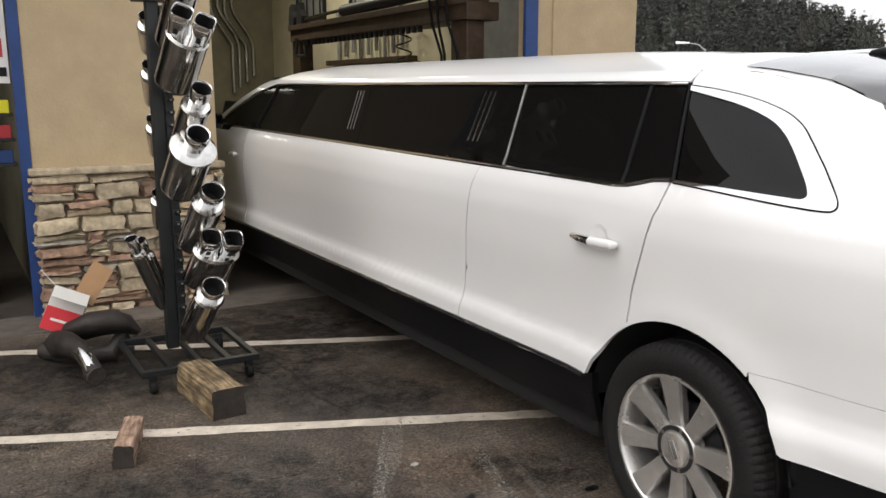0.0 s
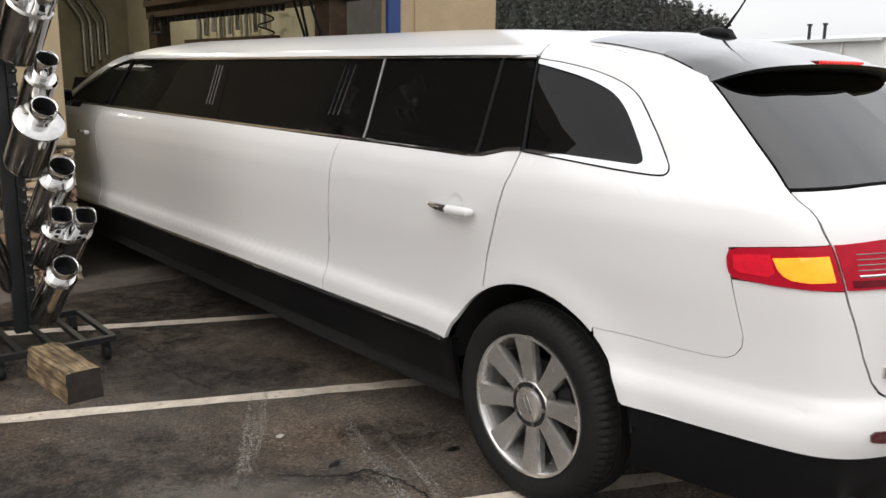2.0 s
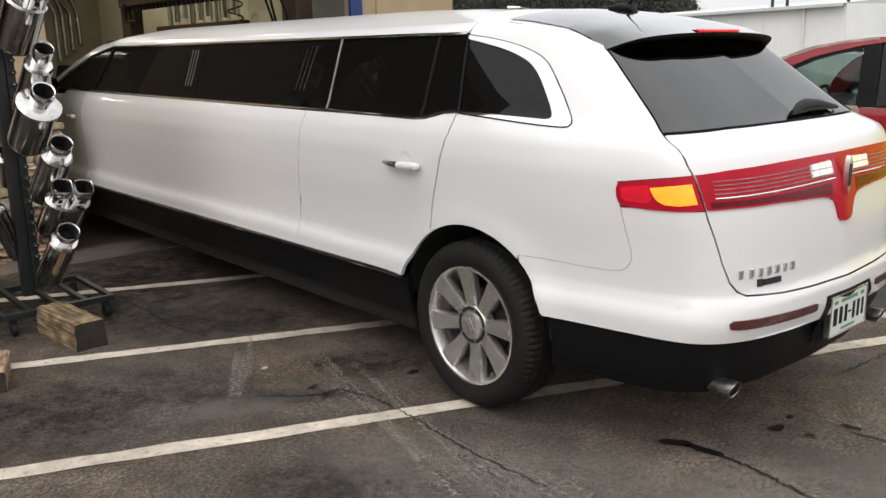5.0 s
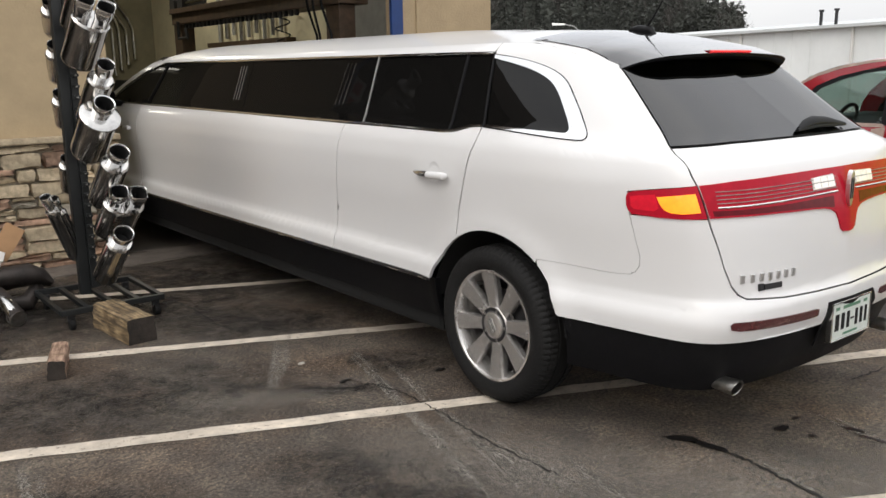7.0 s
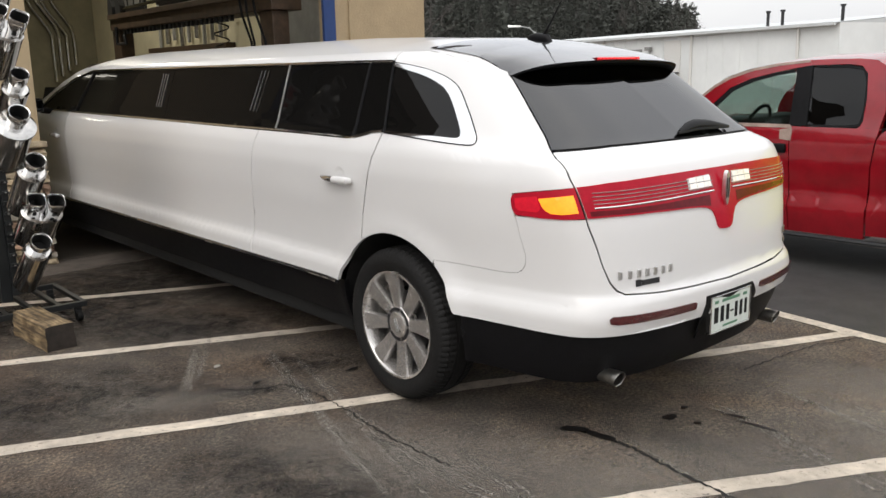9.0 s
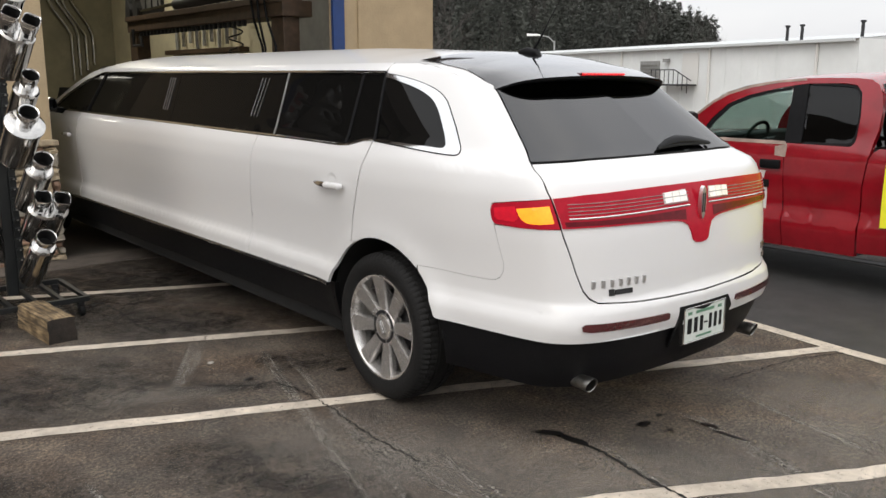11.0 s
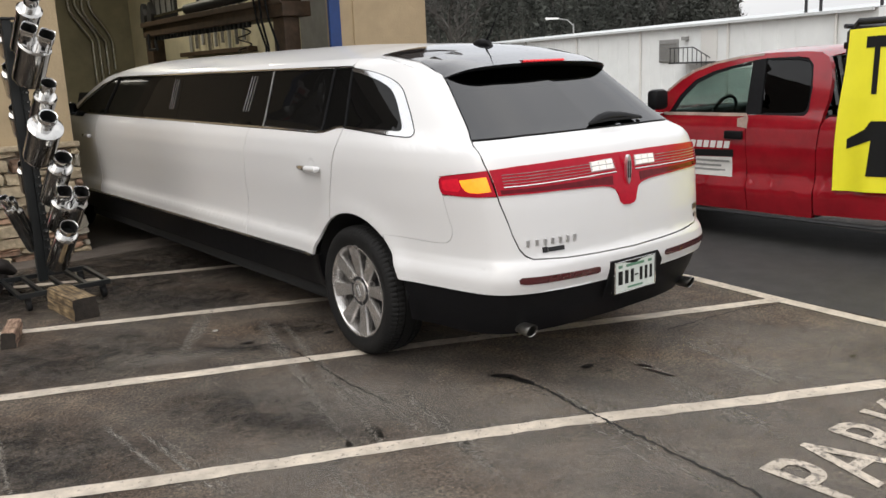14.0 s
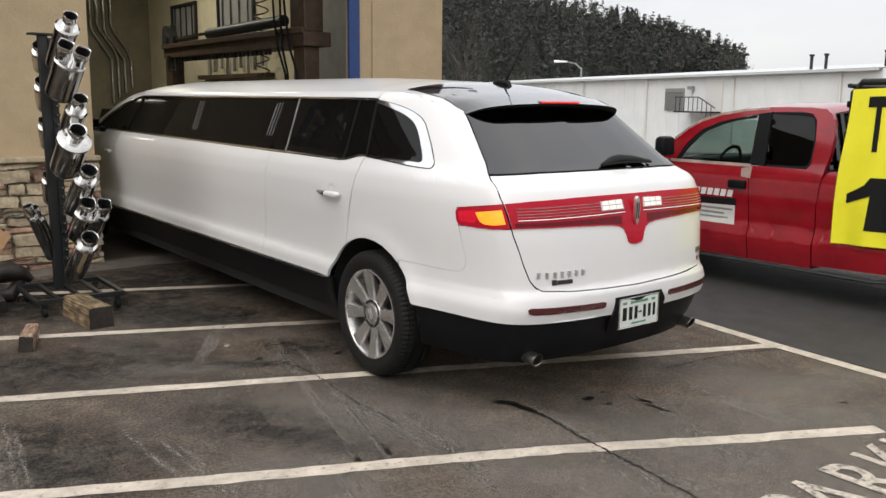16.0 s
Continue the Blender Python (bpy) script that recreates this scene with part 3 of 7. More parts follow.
def skin_tube(name, line, r, material, parent, conv="y", off=0.0, right=False, seg=8, label="", squash=1.0):
    """A trim bead that follows the skin."""
    pts = []
    for (a, b), (c, d) in zip(line, line[1:]):
        k = max(1, int(math.hypot(c - a, d - b) / 0.04))
        pts += [(a + (c - a) * i / k, b + (d - b) * i / k) for i in range(k)]
    pts.append(line[-1])
    way = []
    for a, b in pts:
        s = s_of_y(a, b) if conv == "y" else s_of_x(a, b) if conv == "x" else a
        p = skin(s, b) + skin_normal(s, b) * off
        way.append((-p.x if right else p.x, p.y, p.z))
    bm = bmesh.new()
    tube(bm, way, r, seg, squash=squash)
    return part(name, bm, material, parent, label, smooth=True)


GAP = 0.004
REAR_CUT = [(0.226, 0.768), (0.213, 0.88), (0.172, 1.01), (0.148, 1.09), (0.129, 1.165), (0.113, 1.225), (0.114, 1.272)]
DOOR_CUT = [(1.35, 0.52), (1.338, 0.65), (1.308, 0.85), (1.282, 1.02), (1.260, 1.15), (1.238, 1.243)]
# rear side window: glass edge and the outer edge of its chrome frame, from the front round the tail end
Q_GLASS = [(0.094, 1.282), (-0.057, 1.276), (-0.20, 1.270), (-0.313, 1.265), (-0.362, 1.262), (-0.375, 1.272), (-0.372, 1.285), (-0.350, 1.318), (-0.325, 1.348), (-0.285, 1.396), (-0.245, 1.438),
           (-0.198, 1.475), (-0.138, 1.503), (-0.06, 1.530), (0.045, 1.555), (0.142, 1.575)]
Q_FRAME = [(0.102, 1.272), (-0.066, 1.262), (-0.205, 1.252), (-0.327, 1.244), (-0.455, 1.238), (-0.472, 1.247), (-0.466, 1.262), (-0.443, 1.292), (-0.395, 1.350), (-0.36, 1.387), (-0.32, 1.430), (-0.275, 1.475),
           (-0.21, 1.513), (-0.10, 1.550), (0.03, 1.577), (0.146, 1.592)]


def rounded(line, times=2):
    """Cuts the corners of an open outline."""
    for _ in range(times):
        out = [line[0]]
        for a, b in zip(line, line[1:]):
            out += [(a[0] * 0.75 + b[0] * 0.25, a[1] * 0.75 + b[1] * 0.25), (a[0] * 0.25 + b[0] * 0.75, a[1] * 0.25 + b[1] * 0.75)]
        line = out + [line[-1]]
    return line


def shift(line, d):
    return [(a + d, b) for a, b in line]


def wheel(parent, m):
    w = new("wheel")
    w.parent = parent
    w.matrix_basis = m
    bm = bmesh.new()
    seg = 240
    prof = [(0.095, 0.255), (0.112, 0.27), (0.122, 0.30), (0.121, 0.325), (0.112, 0.345), (0.098, 0.360), (0.086, 0.366), (0.082, 0.360), (0.078, 0.367), (0.045, 0.370),
            (0.041, 0.361), (0.035, 0.361), (0.031, 0.370), (0.0, 0.371)]
    prof = prof + [(-x, r) for x, r in prof[-2::-1]]
    rings = lathe(bm, prof, seg)
    for j, ring in enumerate(rings):
        if 5 <= j <= 8 or len(rings) - 9 <= j <= len(rings) - 6:
            for k, v in enumerate(ring):
                if k % 3 == 0:
                    v.co.y *= 0.978
                    v.co.z *= 0.978
    part("tyre", bm, M_RUBBER, w, smooth=True, angle=25)
    bm = bmesh.new()
    lathe(bm, [(0.102, 0.247), (0.112, 0.252), (0.112, 0.262), (0.100, 0.262)], 72, closed=True)
    lathe(bm, [(0.100, 0.250), (0.07, 0.238), (-0.02, 0.225), (-0.09, 0.235), (-0.10, 0.255)], 72)
    rim = part("rim", bm, M_RIM, w, smooth=True)
    for k in range(8):
        bm = bmesh.new()
        vs = []
        for r, hw, xo, xi in ((0.07, 0.029, 0.086, 0.045), (0.13, 0.033, 0.090, 0.050), (0.20, 0.041, 0.099, 0.062), (0.249, 0.048, 0.106, 0.075)):
            vs.append([bm.verts.new((xo, -hw + 0.004, r)), bm.verts.new((xo + 0.0008, 0, r)), bm.verts.new((xo, hw - 0.004, r)), bm.verts.new((xo - 0.012, hw, r)),
                       bm.verts.new((xi, hw - 0.002, r)), bm.verts.new((xi, -hw + 0.002, r)), bm.verts.new((xo - 0.012, -hw, r))])
        for u, v in zip(vs, vs[1:]):
            for i in range(7):
                bm.faces.new((u[i], u[(i + 1) % 7], v[(i + 1) % 7], v[i]))
        bmesh.ops.recalc_face_normals(bm, faces=bm.faces)
        bmesh.ops.transform(bm, matrix=Matrix.Rotation(2 * math.pi * k / 8 + 0.12, 4, "X"), verts=bm.verts)
        part("spoke", bm, M_RIM, rim)
    bm = bmesh.new()
    lathe(bm, [(0.04, 0.092), (0.084, 0.09), (0.090, 0.084), (0.091, 0.066), (0.088, 0.063), (0.096, 0.060), (0.099, 0.052), (0.0995, 0.0)], 40)
    cap = part("hub_cap", bm, M_RIM, rim, smooth=True, angle=25)
    bm = bmesh.new()
    lathe(bm, [(0.0895, 0.083), (0.0925, 0.081), (0.0925, 0.067), (0.0885, 0.065)], 40)
    part("hub_ring", bm, M_DARKMETAL, cap, "dark ring round the hub cap", smooth=True)
    for dx in (-0.010, 0.010, -0.0):
        bm = boxed(0.0985, 0.1035, dx - 0.003, dx + 0.003, -0.032, 0.032, 0.001)
        bmesh.ops.transform(bm, matrix=Matrix.Rotation(0.5, 4, "X"), verts=bm.verts)
        part("cap_bar", bm, M_STEELDIM if dx else M_CHROME, cap)
    for k in range(5):
        bm = bmesh.new()
        lathe(bm, [(0.086, 0.0), (0.094, 0.0), (0.094, 0.0075), (0.086, 0.0085)], 6)
        a = 2 * math.pi * k / 5
        bmesh.ops.transform(bm, matrix=Matrix.Translation((0, math.cos(a) * 0.074, math.sin(a) * 0.074)), verts=bm.verts)
        part("wheel_nut", bm, M_STEELDIM, rim)
    # disc is dark metal so the gaps between spokes look shaded
    bm = bmesh.new()
    lathe(bm, [(0.028, 0.0), (0.028, 0.155), (0.012, 0.158), (0.012, 0.0)], 48)
    part("brake_disc", bm, M_DARKMETAL, w, smooth=True)
    return w


def door_handle(parent, y, z, right=False):
    """Pull handle on its scooped cup, with a chrome strip on the leading half."""
    f = 1 if right else -1
    s = s_of_y(y, z)
    x = abs(skin(s, z).x)
    h = new("door_handle")
    h.parent = parent
    bm = bmesh.new()
    ring = []
    for r, d in ((1.0, 0.001), (0.8, -0.001), (0.0, -0.006)):
        ring.append([bm.verts.new((f * (x + d + 0.002), y - 0.01 + 0.048 * r * math.cos(t), z + 0.012 + 0.05 * r * math.sin(t))) for t in [2 * math.pi * i / 24 for i in range(24)]])
    for u, v in zip(ring, ring[1:]):
        for i in range(24):
            bm.faces.new((u[i], u[(i + 1) % 24], v[(i + 1) % 24], v[i]))
    bmesh.ops.remove_doubles(bm, verts=bm.verts, dist=1e-5)
    part("cup", bm, M_PEARL, h, smooth=True)
    bm = bmesh.new()
    tube(bm, [(f * (x + 0.012), y - 0.115, z), (f * (x + 0.03), y - 0.108, z), (f * (x + 0.034), y - 0.05, z), (f * (x + 0.036), y + 0.0, z)], [0.012, 0.018, 0.018, 0.017], 12, squash=1.0)
    part("grip", bm, M_PEARL, h, smooth=True)
    bm = bmesh.new()
    tube(bm, [(f * (x + 0.036), y, z), (f * (x + 0.034), y + 0.06, z + 0.001), (f * (x + 0.024), y + 0.115, z + 0.004), (f * (x + 0.012), y + 0.125, z + 0.004)], [0.017, 0.016, 0.010, 0.006], 12)
    part("chrome_strip", bm, M_CHROME, h, "chrome strip on a door handle", smooth=True)
    bm = boxed(f * (x + 0.001) - 0.002, f * (x + 0.001) + 0.002, y + 0.0, y + 0.11, z - 0.022, z + 0.0, 0.001)
    part("recess", bm, M_BLACKTRIM, h)


# height of the roof's side edge towards the tail
edge_z = curve_through([-0.44, -0.3, -0.2, -0.1, 0.0, 0.24, 5.0], [1.525, 1.575, 1.605, 1.628, 1.640, 1.645, 1.645])
crest_z = curve_through([-0.66, -0.5, -0.3, -0.07, 0.12, 0.24], [1.588, 1.612, 1.650, 1.690, 1.710, 1.7165])


def tail_top(y, u):
    """The roof over the tail: u runs from -1 to 1 across."""
    z = edge_z(y)
    p = skin(s_of_y(y, z), z)
    return Vector((-p.x * u, y, z + (crest_z(y) - z) * (1 - abs(u) ** 2.6)))


def build_limousine():
    limo = thing("limousine", pose(0, 0, 0), "white stretch limousine with black tinted windows, nose inside the garage bay", "limousine")
    for right in (False, True):
        k = dict(right=right)
        # rear door, stretch panel, front door
        door = [(0.42, 0.525)] + [p for p in arch(0, 22, 63, n=10)] + shift(REAR_CUT, GAP) + [(0.19, 1.266), (0.24, 1.253), (0.29, 1.241), (0.36, 1.236), (0.6, 1.239), (0.9, 1.242)] + shift(DOOR_CUT, -0.0025)[::-1]
        d = skin_mesh("rear_door", door, M_PEARL, limo, conv="y", **k)
        door_handle(d, 0.39, 1.04, right)
        front_cut = [(4.60, 0.52), (4.595, 0.8), (4.58, 1.05), (4.55, 1.27)]
        skin_mesh("stretch_panel", shift(DOOR_CUT, 0.0025) + [(2.4, 1.253), (4.55 - GAP, 1.268)] + shift(front_cut, -GAP)[::-1], M_PEARL, limo, conv="y", **k)
        d = skin_mesh("front_door", shift(front_cut, GAP) + [(5.45, 1.272), (5.62, 1.24), (5.70, 1.1), (5.72, 0.8), (5.68, 0.52)], M_PEARL, limo, conv="y", **k)
        door_handle(d, 4.80, 1.07, right)
        fender = [(5.69, 0.52), (5.727, 0.8), (5.707, 1.1), (5.64, 1.22), (6.3, 1.12), (6.9, 1.05), (S_NOSE, 1.0), (S_NOSE, 0.5), (6.46, 0.52)] + arch(AXLE_F, 20, 160)
        fender = [(s_of_y(a, b) if a < 6.5 else a, b) for a, b in fender]
        skin_mesh("front_wing", fender, M_PEARL, limo, **k)
        # quarter panel: from the door cut round to the tailgate, with the corner post up to the roof
        q = shift(REAR_CUT, -GAP)
        q = [(s_of_y(a, b), b) for a, b in q]
        seam = [(s_of_y(a, b), b) for a, b in ((-0.285, 0.733), (-0.381, 0.734), (-0.494, 0.733), (-0.60, 0.731))] + [(-0.678, 0.731), (-0.726, 0.736), (-0.750, 0.750), (-0.768, 0.776), (-0.773, 0.812), (-0.761, 0.882), (-0.749, 0.972)]
        lampline = [(-0.752, 1.064), (-0.885, 1.083), (-1.012, 1.098)]
        gate = [(-1.002, 1.127), (-0.998, 1.158), (-0.998, 1.185), (-1.005, 1.203), (-1.020, 1.222), (-1.033, 1.27), (-1.062, 1.38), (-1.090, 1.48), (-1.100, 1.54)]
        arc = [(s_of_y(a, b), b) for a, b in arch(0, 64, 129, n=14)][::-1]
        # the window aperture is left open by splitting the panel round it
        belt = [(s_of_y(a, b), b) for a, b in Q_FRAME[1:5]] + [(s_of_y(-0.50, 1.237), 1.237), (-0.80, 1.236), (-1.024, 1.235)]
        lower = q + belt + gate[:5][::-1] + lampline[::-1] + seam[::-1] + arc
        skin_mesh("quarter_panel", lower, M_PEARL, limo, **k)
        post = [(-1.024, 1.235), (-0.80, 1.236), (s_of_y(-0.50, 1.237), 1.237)] + [(s_of_y(a, b), b) for a, b in Q_FRAME[4:]]
        post += [(s_of_y(a, edge_z(a)), edge_z(a)) for a in (0.150, 0.0, -0.1, -0.2, -0.3, -0.38)] + gate[5:][::-1]
        skin_mesh("corner_post", post, M_PEARL, limo, **k)
        # roof side rail and front pillar
        rail = [(0.158, 1.603), (1.5, 1.608), (3.5, 1.612), (4.25, 1.612), (4.4, 1.645), (2.0, 1.645), (0.158, 1.645)]
        skin_mesh("roof_rail", rail, M_PEARL, limo, conv="y", **k)
        pil = [(4.25, 1.612), (4.62, 1.545), (5.10, 1.42), (5.44, 1.29), (5.62, 1.245), (5.75, 1.235), (5.4, 1.37), (4.95, 1.515), (4.42, 1.645)]
        skin_mesh("front_pillar", pil, M_PEARL, limo, conv="y", **k)
        # side glass
        def pane(name, pts, label=""):
            return skin_mesh(name, pts, M_LIMOGLASS if name == "quarter_window" else M_SIDEGLASS, limo, label, off=-0.006, depth=0.006, conv="y", **k)
        pane("quarter_window", rounded(Q_GLASS))
        pane("rear_door_vent_window", [(0.125, 1.290), (0.19, 1.284), (0.24, 1.271), (0.29, 1.258), (0.325, 1.254), (0.312, 1.589), (0.168, 1.588)])
        pane("rear_door_window", [(0.337, 1.254), (1.072, 1.258), (1.056, 1.593), (0.324, 1.589)])
        pane("stretch_window", [(1.094, 1.260), (2.60, 1.270), (2.58, 1.598), (1.078, 1.594)])
        pane("stretch_window", [(2.608, 1.270), (4.42, 1.285), (4.14, 1.602), (2.588, 1.598)])
        pane("front_door_window", [(4.45, 1.287), (5.44, 1.290), (5.10, 1.41), (4.62, 1.535), (4.28, 1.598), (4.17, 1.602)])
        # black surround behind the glass line, chrome beads
        skin_mesh("window_surround", [(0.105, 1.270), (0.19, 1.262), (0.30, 1.236), (1.2, 1.240), (3.0, 1.255), (4.55, 1.27), (5.46, 1.275), (5.10, 1.428), (4.62, 1.555), (4.25, 1.618), (2.0, 1.612), (0.155, 1.607)],
                  M_BLACKTRIM, limo, off=-0.014, depth=0.0, conv="y", **k)
        skin_tube("sill_trim", [(0.115, 1.281), (0.19, 1.275), (0.24, 1.262), (0.29, 1.250), (0.36, 1.244), (0.8, 1.249), (2.4, 1.260), (4.5, 1.276), (5.44, 1.281)], 0.008, M_CHROME, limo, **k)
        skin_tube("head_trim", [(0.158, 1.599), (0.5, 1.602), (2.0, 1.607), (4.2, 1.611), (4.62, 1.547), (5.10, 1.422), (5.44, 1.292)], 0.007, M_CHROME, limo, **k)
        skin_tube("window_divider", [(1.083, 1.260), (1.067, 1.598)], 0.006, M_STEELDIM, limo, off=-0.004, **k)
        skin_tube("window_divider", [(0.331, 1.254), (0.318, 1.592)], 0.008, M_BLACKTRIM, limo, off=-0.003, **k)
        skin_tube("door_gap_seal", [(0.108, 1.275), (0.154, 1.602)], 0.007, M_BLACKTRIM, limo, off=-0.004, **k)
        skin_tube("window_divider", [(4.435, 1.285), (4.15, 1.605)], 0.012, M_BLACKTRIM, limo, off=-0.004, **k)
        # broad chrome frame of the quarter window
        skin_mesh("quarter_window_frame", rounded(Q_GLASS) + rounded(Q_FRAME[::-1]), M_CHROME, limo, "broad chrome frame of the rear side window", off=0.004, depth=0.012, conv="y", **k)
        skin_tube("frame_seal", rounded(Q_FRAME), 0.0035, M_BLACKTRIM, limo, off=0.001, **k)
        # pin stripes on the glass
        for y0, lean in ((2.664, 0.026), (1.280, 0.053)):
            for j in range(3):
                skin_tube("pillar_stripe", [(y0 + 0.040 * j + lean, 1.345), (y0 + 0.040 * j, 1.570)], 0.0027, M_CHROME, limo, off=0.0, seg=6, **k)
        # lower black cladding
        skin_mesh("rocker", [(0.425, 0.515), (5.62, 0.515), (5.62, 0.285), (0.435, 0.285)], M_BLACKTRIM, limo, off=-0.045, depth=0.03, conv="y", **k)
        skin_tube("sill_edge", [(0.43, 0.518), (5.6, 0.518)], 0.012, M_GLOSSBLACK, limo, off=-0.004, **k)
        # lamp on the corner
        lens = [(-0.744, 1.012), (-0.746, 1.038), (-0.754, 1.055), (-0.775, 1.065), (-0.885, 1.080), (-1.014, 1.096), (-1.022, 1.04), (-1.032, 0.978), (-0.952, 0.974), (-0.854, 0.974), (-0.760, 0.980), (-0.748, 0.992)]
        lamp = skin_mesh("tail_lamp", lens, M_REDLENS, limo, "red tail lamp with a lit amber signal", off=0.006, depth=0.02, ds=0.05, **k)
        skin_mesh("turn_signal", [(-0.867, 1.050), (-0.93, 1.059), (-1.005, 1.068), (-1.014, 1.000), (-0.954, 0.993), (-0.908, 0.995), (-0.887, 1.005), (-0.875, 1.022)], M_REDLENS if right else M_AMBER, lamp, "" if right else "lit amber signal", off=0.009, depth=0.003, **k)
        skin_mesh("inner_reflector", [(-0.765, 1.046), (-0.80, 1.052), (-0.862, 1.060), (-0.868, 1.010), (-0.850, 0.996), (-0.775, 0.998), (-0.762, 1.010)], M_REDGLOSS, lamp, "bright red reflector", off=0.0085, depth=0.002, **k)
        # inner liners so that the gaps and arches are dark
        for a in (0.0, AXLE_F):
            bm = bmesh.new()
            f = 1 if right else -1
            arc_pts = [(a + 0.452 * math.cos(radians(t)), HUB_Z + 0.452 * math.sin(radians(t))) for t in range(6, 177, 6)]
            u = [bm.verts.new((f * 0.915, p, q2)) for p, q2 in arc_pts]
            v = [bm.verts.new((f * 0.55, p, q2)) for p, q2 in arc_pts]
            for i in range(len(u) - 1):
                bm.faces.new((u[i], u[i + 1], v[i + 1], v[i]))
            bm.faces.new(v)
            part("wheel_arch_liner", bm, M_INNER, limo, smooth=True)
        mx = Matrix.Translation(((0.825 if right else -0.825), 0, HUB_Z)) @ Matrix.Rotation(0 if right else math.pi, 4, "Z")
        wheel(limo, mx)
        mx = Matrix.Translation(((0.825 if right else -0.825), AXLE_F, HUB_Z)) @ Matrix.Rotation(0 if right else math.pi, 4, "Z")
        wheel(limo, mx)
        # rear bumper reflectors, exhaust tips
        f = 1 if right else -1
        r0 = [(-0.71, 0.565), (-0.68, 0.559), (-0.27, 0.553), (-0.255, 0.558), (-0.255, 0.580), (-0.27, 0.585), (-0.70, 0.593), (-0.715, 0.583)]
        skin_mesh("bumper_reflector", r0, M_REDDARK, limo, "dark red reflector", off=0.006, depth=0.008, conv="x", **k)
        bm = bmesh.new()
        lathe(bm, [(0.0, 0.030), (0.07, 0.031), (0.085, 0.033), (0.118, 0.034), (0.122, 0.0325), (0.118, 0.029), (0.02, 0.028)], 28)
        at = Matrix.Translation((f * 0.62, -0.965, 0.312)) @ Matrix.Rotation(radians(-90 + 4 * f), 4, "Z")
        for v in bm.verts:
            v.co.x += 0.35 * v.co.z * (v.co.x / 0.12)
        bmesh.ops.transform(bm, matrix=at, verts=bm.verts)
        part("exhaust_tip", bm, M_STEELDIM, limo, "chrome exhaust tip", smooth=True)
        bm = bmesh.new()
        lathe(bm, [(0.05, 0.0), (0.05, 0.029)], 20)
        bmesh.ops.transform(bm, matrix=at, verts=bm.verts)
        part("exhaust_bore", bm, M_INNER, limo)
        # door mirror
        mir = new("door_mirror")
        mir.parent = limo
        bm = bmesh.new()
        tube(bm, [(f * 0.90, 5.10, 1.27), (f * 0.98, 5.06, 1.28), (f * 1.0, 5.03, 1.29)], 0.028, 10)
        part("stalk", bm, M_BLACKTRIM, mir, smooth=True)
        bm = boxed(min(f * 0.98, f * 1.165), max(f * 0.98, f * 1.165), 4.96, 5.08, 1.262, 1.392, 0.03)
        part("housing", bm, M_GLOSSBLACK, mir, smooth=True, angle=50)
        bm = boxed(min(f * 0.997, f * 1.148), max(f * 0.997, f * 1.148), 4.956, 4.963, 1.279, 1.376, 0.003)
        part("mirror_glass", bm, M_SMOKEGLASS, mir)
    # tail: bumper, valance, tailgate, rear glass
    E2 = 2 * S_BACK
    half = [(s_of_y(a, b), b) for a, b in ((-0.288, 0.7312), (-0.381, 0.7322), (-0.494, 0.7312), (-0.60, 0.7292))] + [(-0.678, 0.7292), (-0.727, 0.7342), (-0.7515, 0.749), (-0.770, 0.7755), (-0.775, 0.812), (-0.763, 0.882), (-0.752, 0.972), (-0.80, 0.974), (-1.034, 0.974), (-1.038, 0.945), (-1.055, 0.88), (-1.076, 0.79), (-1.101, 0.72), (-1.127, 0.685), (-1.16, 0.667), (-1.33, 0.655), (-1.54, 0.648), (S_BACK, 0.644)]
    low_half = [(s_of_y(a, b), b) for a, b in arch(0, 131, 160, n=6)] + [(s_of_y(-0.43, 0.515), 0.515), (-0.75, 0.513), (-1.1, 0.508), (S_BACK, 0.50)]
    loop = half + [(E2 - a, b) for a, b in half[::-1][1:]] + [(E2 - a, b) for a, b in low_half] + low_half[::-1][1:]
    skin_mesh("rear_bumper", loop, M_PEARL, limo, "white rear bumper cover", ds=0.035, dz=0.02)
    vl = [(-0.44, 0.505), (-0.75, 0.503), (-1.1, 0.498), (S_BACK, 0.49)]
    vb = [(-0.47, 0.275), (-0.75, 0.27), (-1.1, 0.265), (S_BACK, 0.265)]
    skin_mesh("rear_valance", vl + [(E2 - a, b) for a, b in vl[::-1][1:]] + [(E2 - a, b) for a, b in vb] + vb[::-1][1:], M_BLACKTRIM, limo, "black lower valance", off=-0.02, depth=0.03)
    th = [(S_BACK, 0.650), (-1.54, 0.654), (-1.33, 0.661), (-1.164, 0.673), (-1.133, 0.690), (-1.107, 0.723), (-1.082, 0.792), (-1.061, 0.881), (-1.044, 0.947), (-1.030, 1.04), (-1.018, 1.098), (-1.008, 1.127), (-1.004, 1.158), (-1.004, 1.184), (-1.011, 1.202), (-1.026, 1.222), (-1.3, 1.230), (S_BACK, 1.232)]
    gate = skin_mesh("tailgate", th + [(E2 - a, b) for a, b in th[::-1][1:-1]], M_PEARL, limo, "white tailgate")
    gh = [(S_BACK, 1.237), (-1.3, 1.236), (-1.026, 1.229), (-1.039, 1.27), (-1.068, 1.38), (-1.096, 1.48), (-1.106, 1.54), (-1.13, 1.552), (-1.3, 1.56), (S_BACK, 1.575)]
    skin_mesh("rear_window", gh + [(E2 - a, b) for a, b in gh[::-1][1:-1]], M_REARGLASS, limo, "black tinted rear window", off=0.004, depth=0.012)
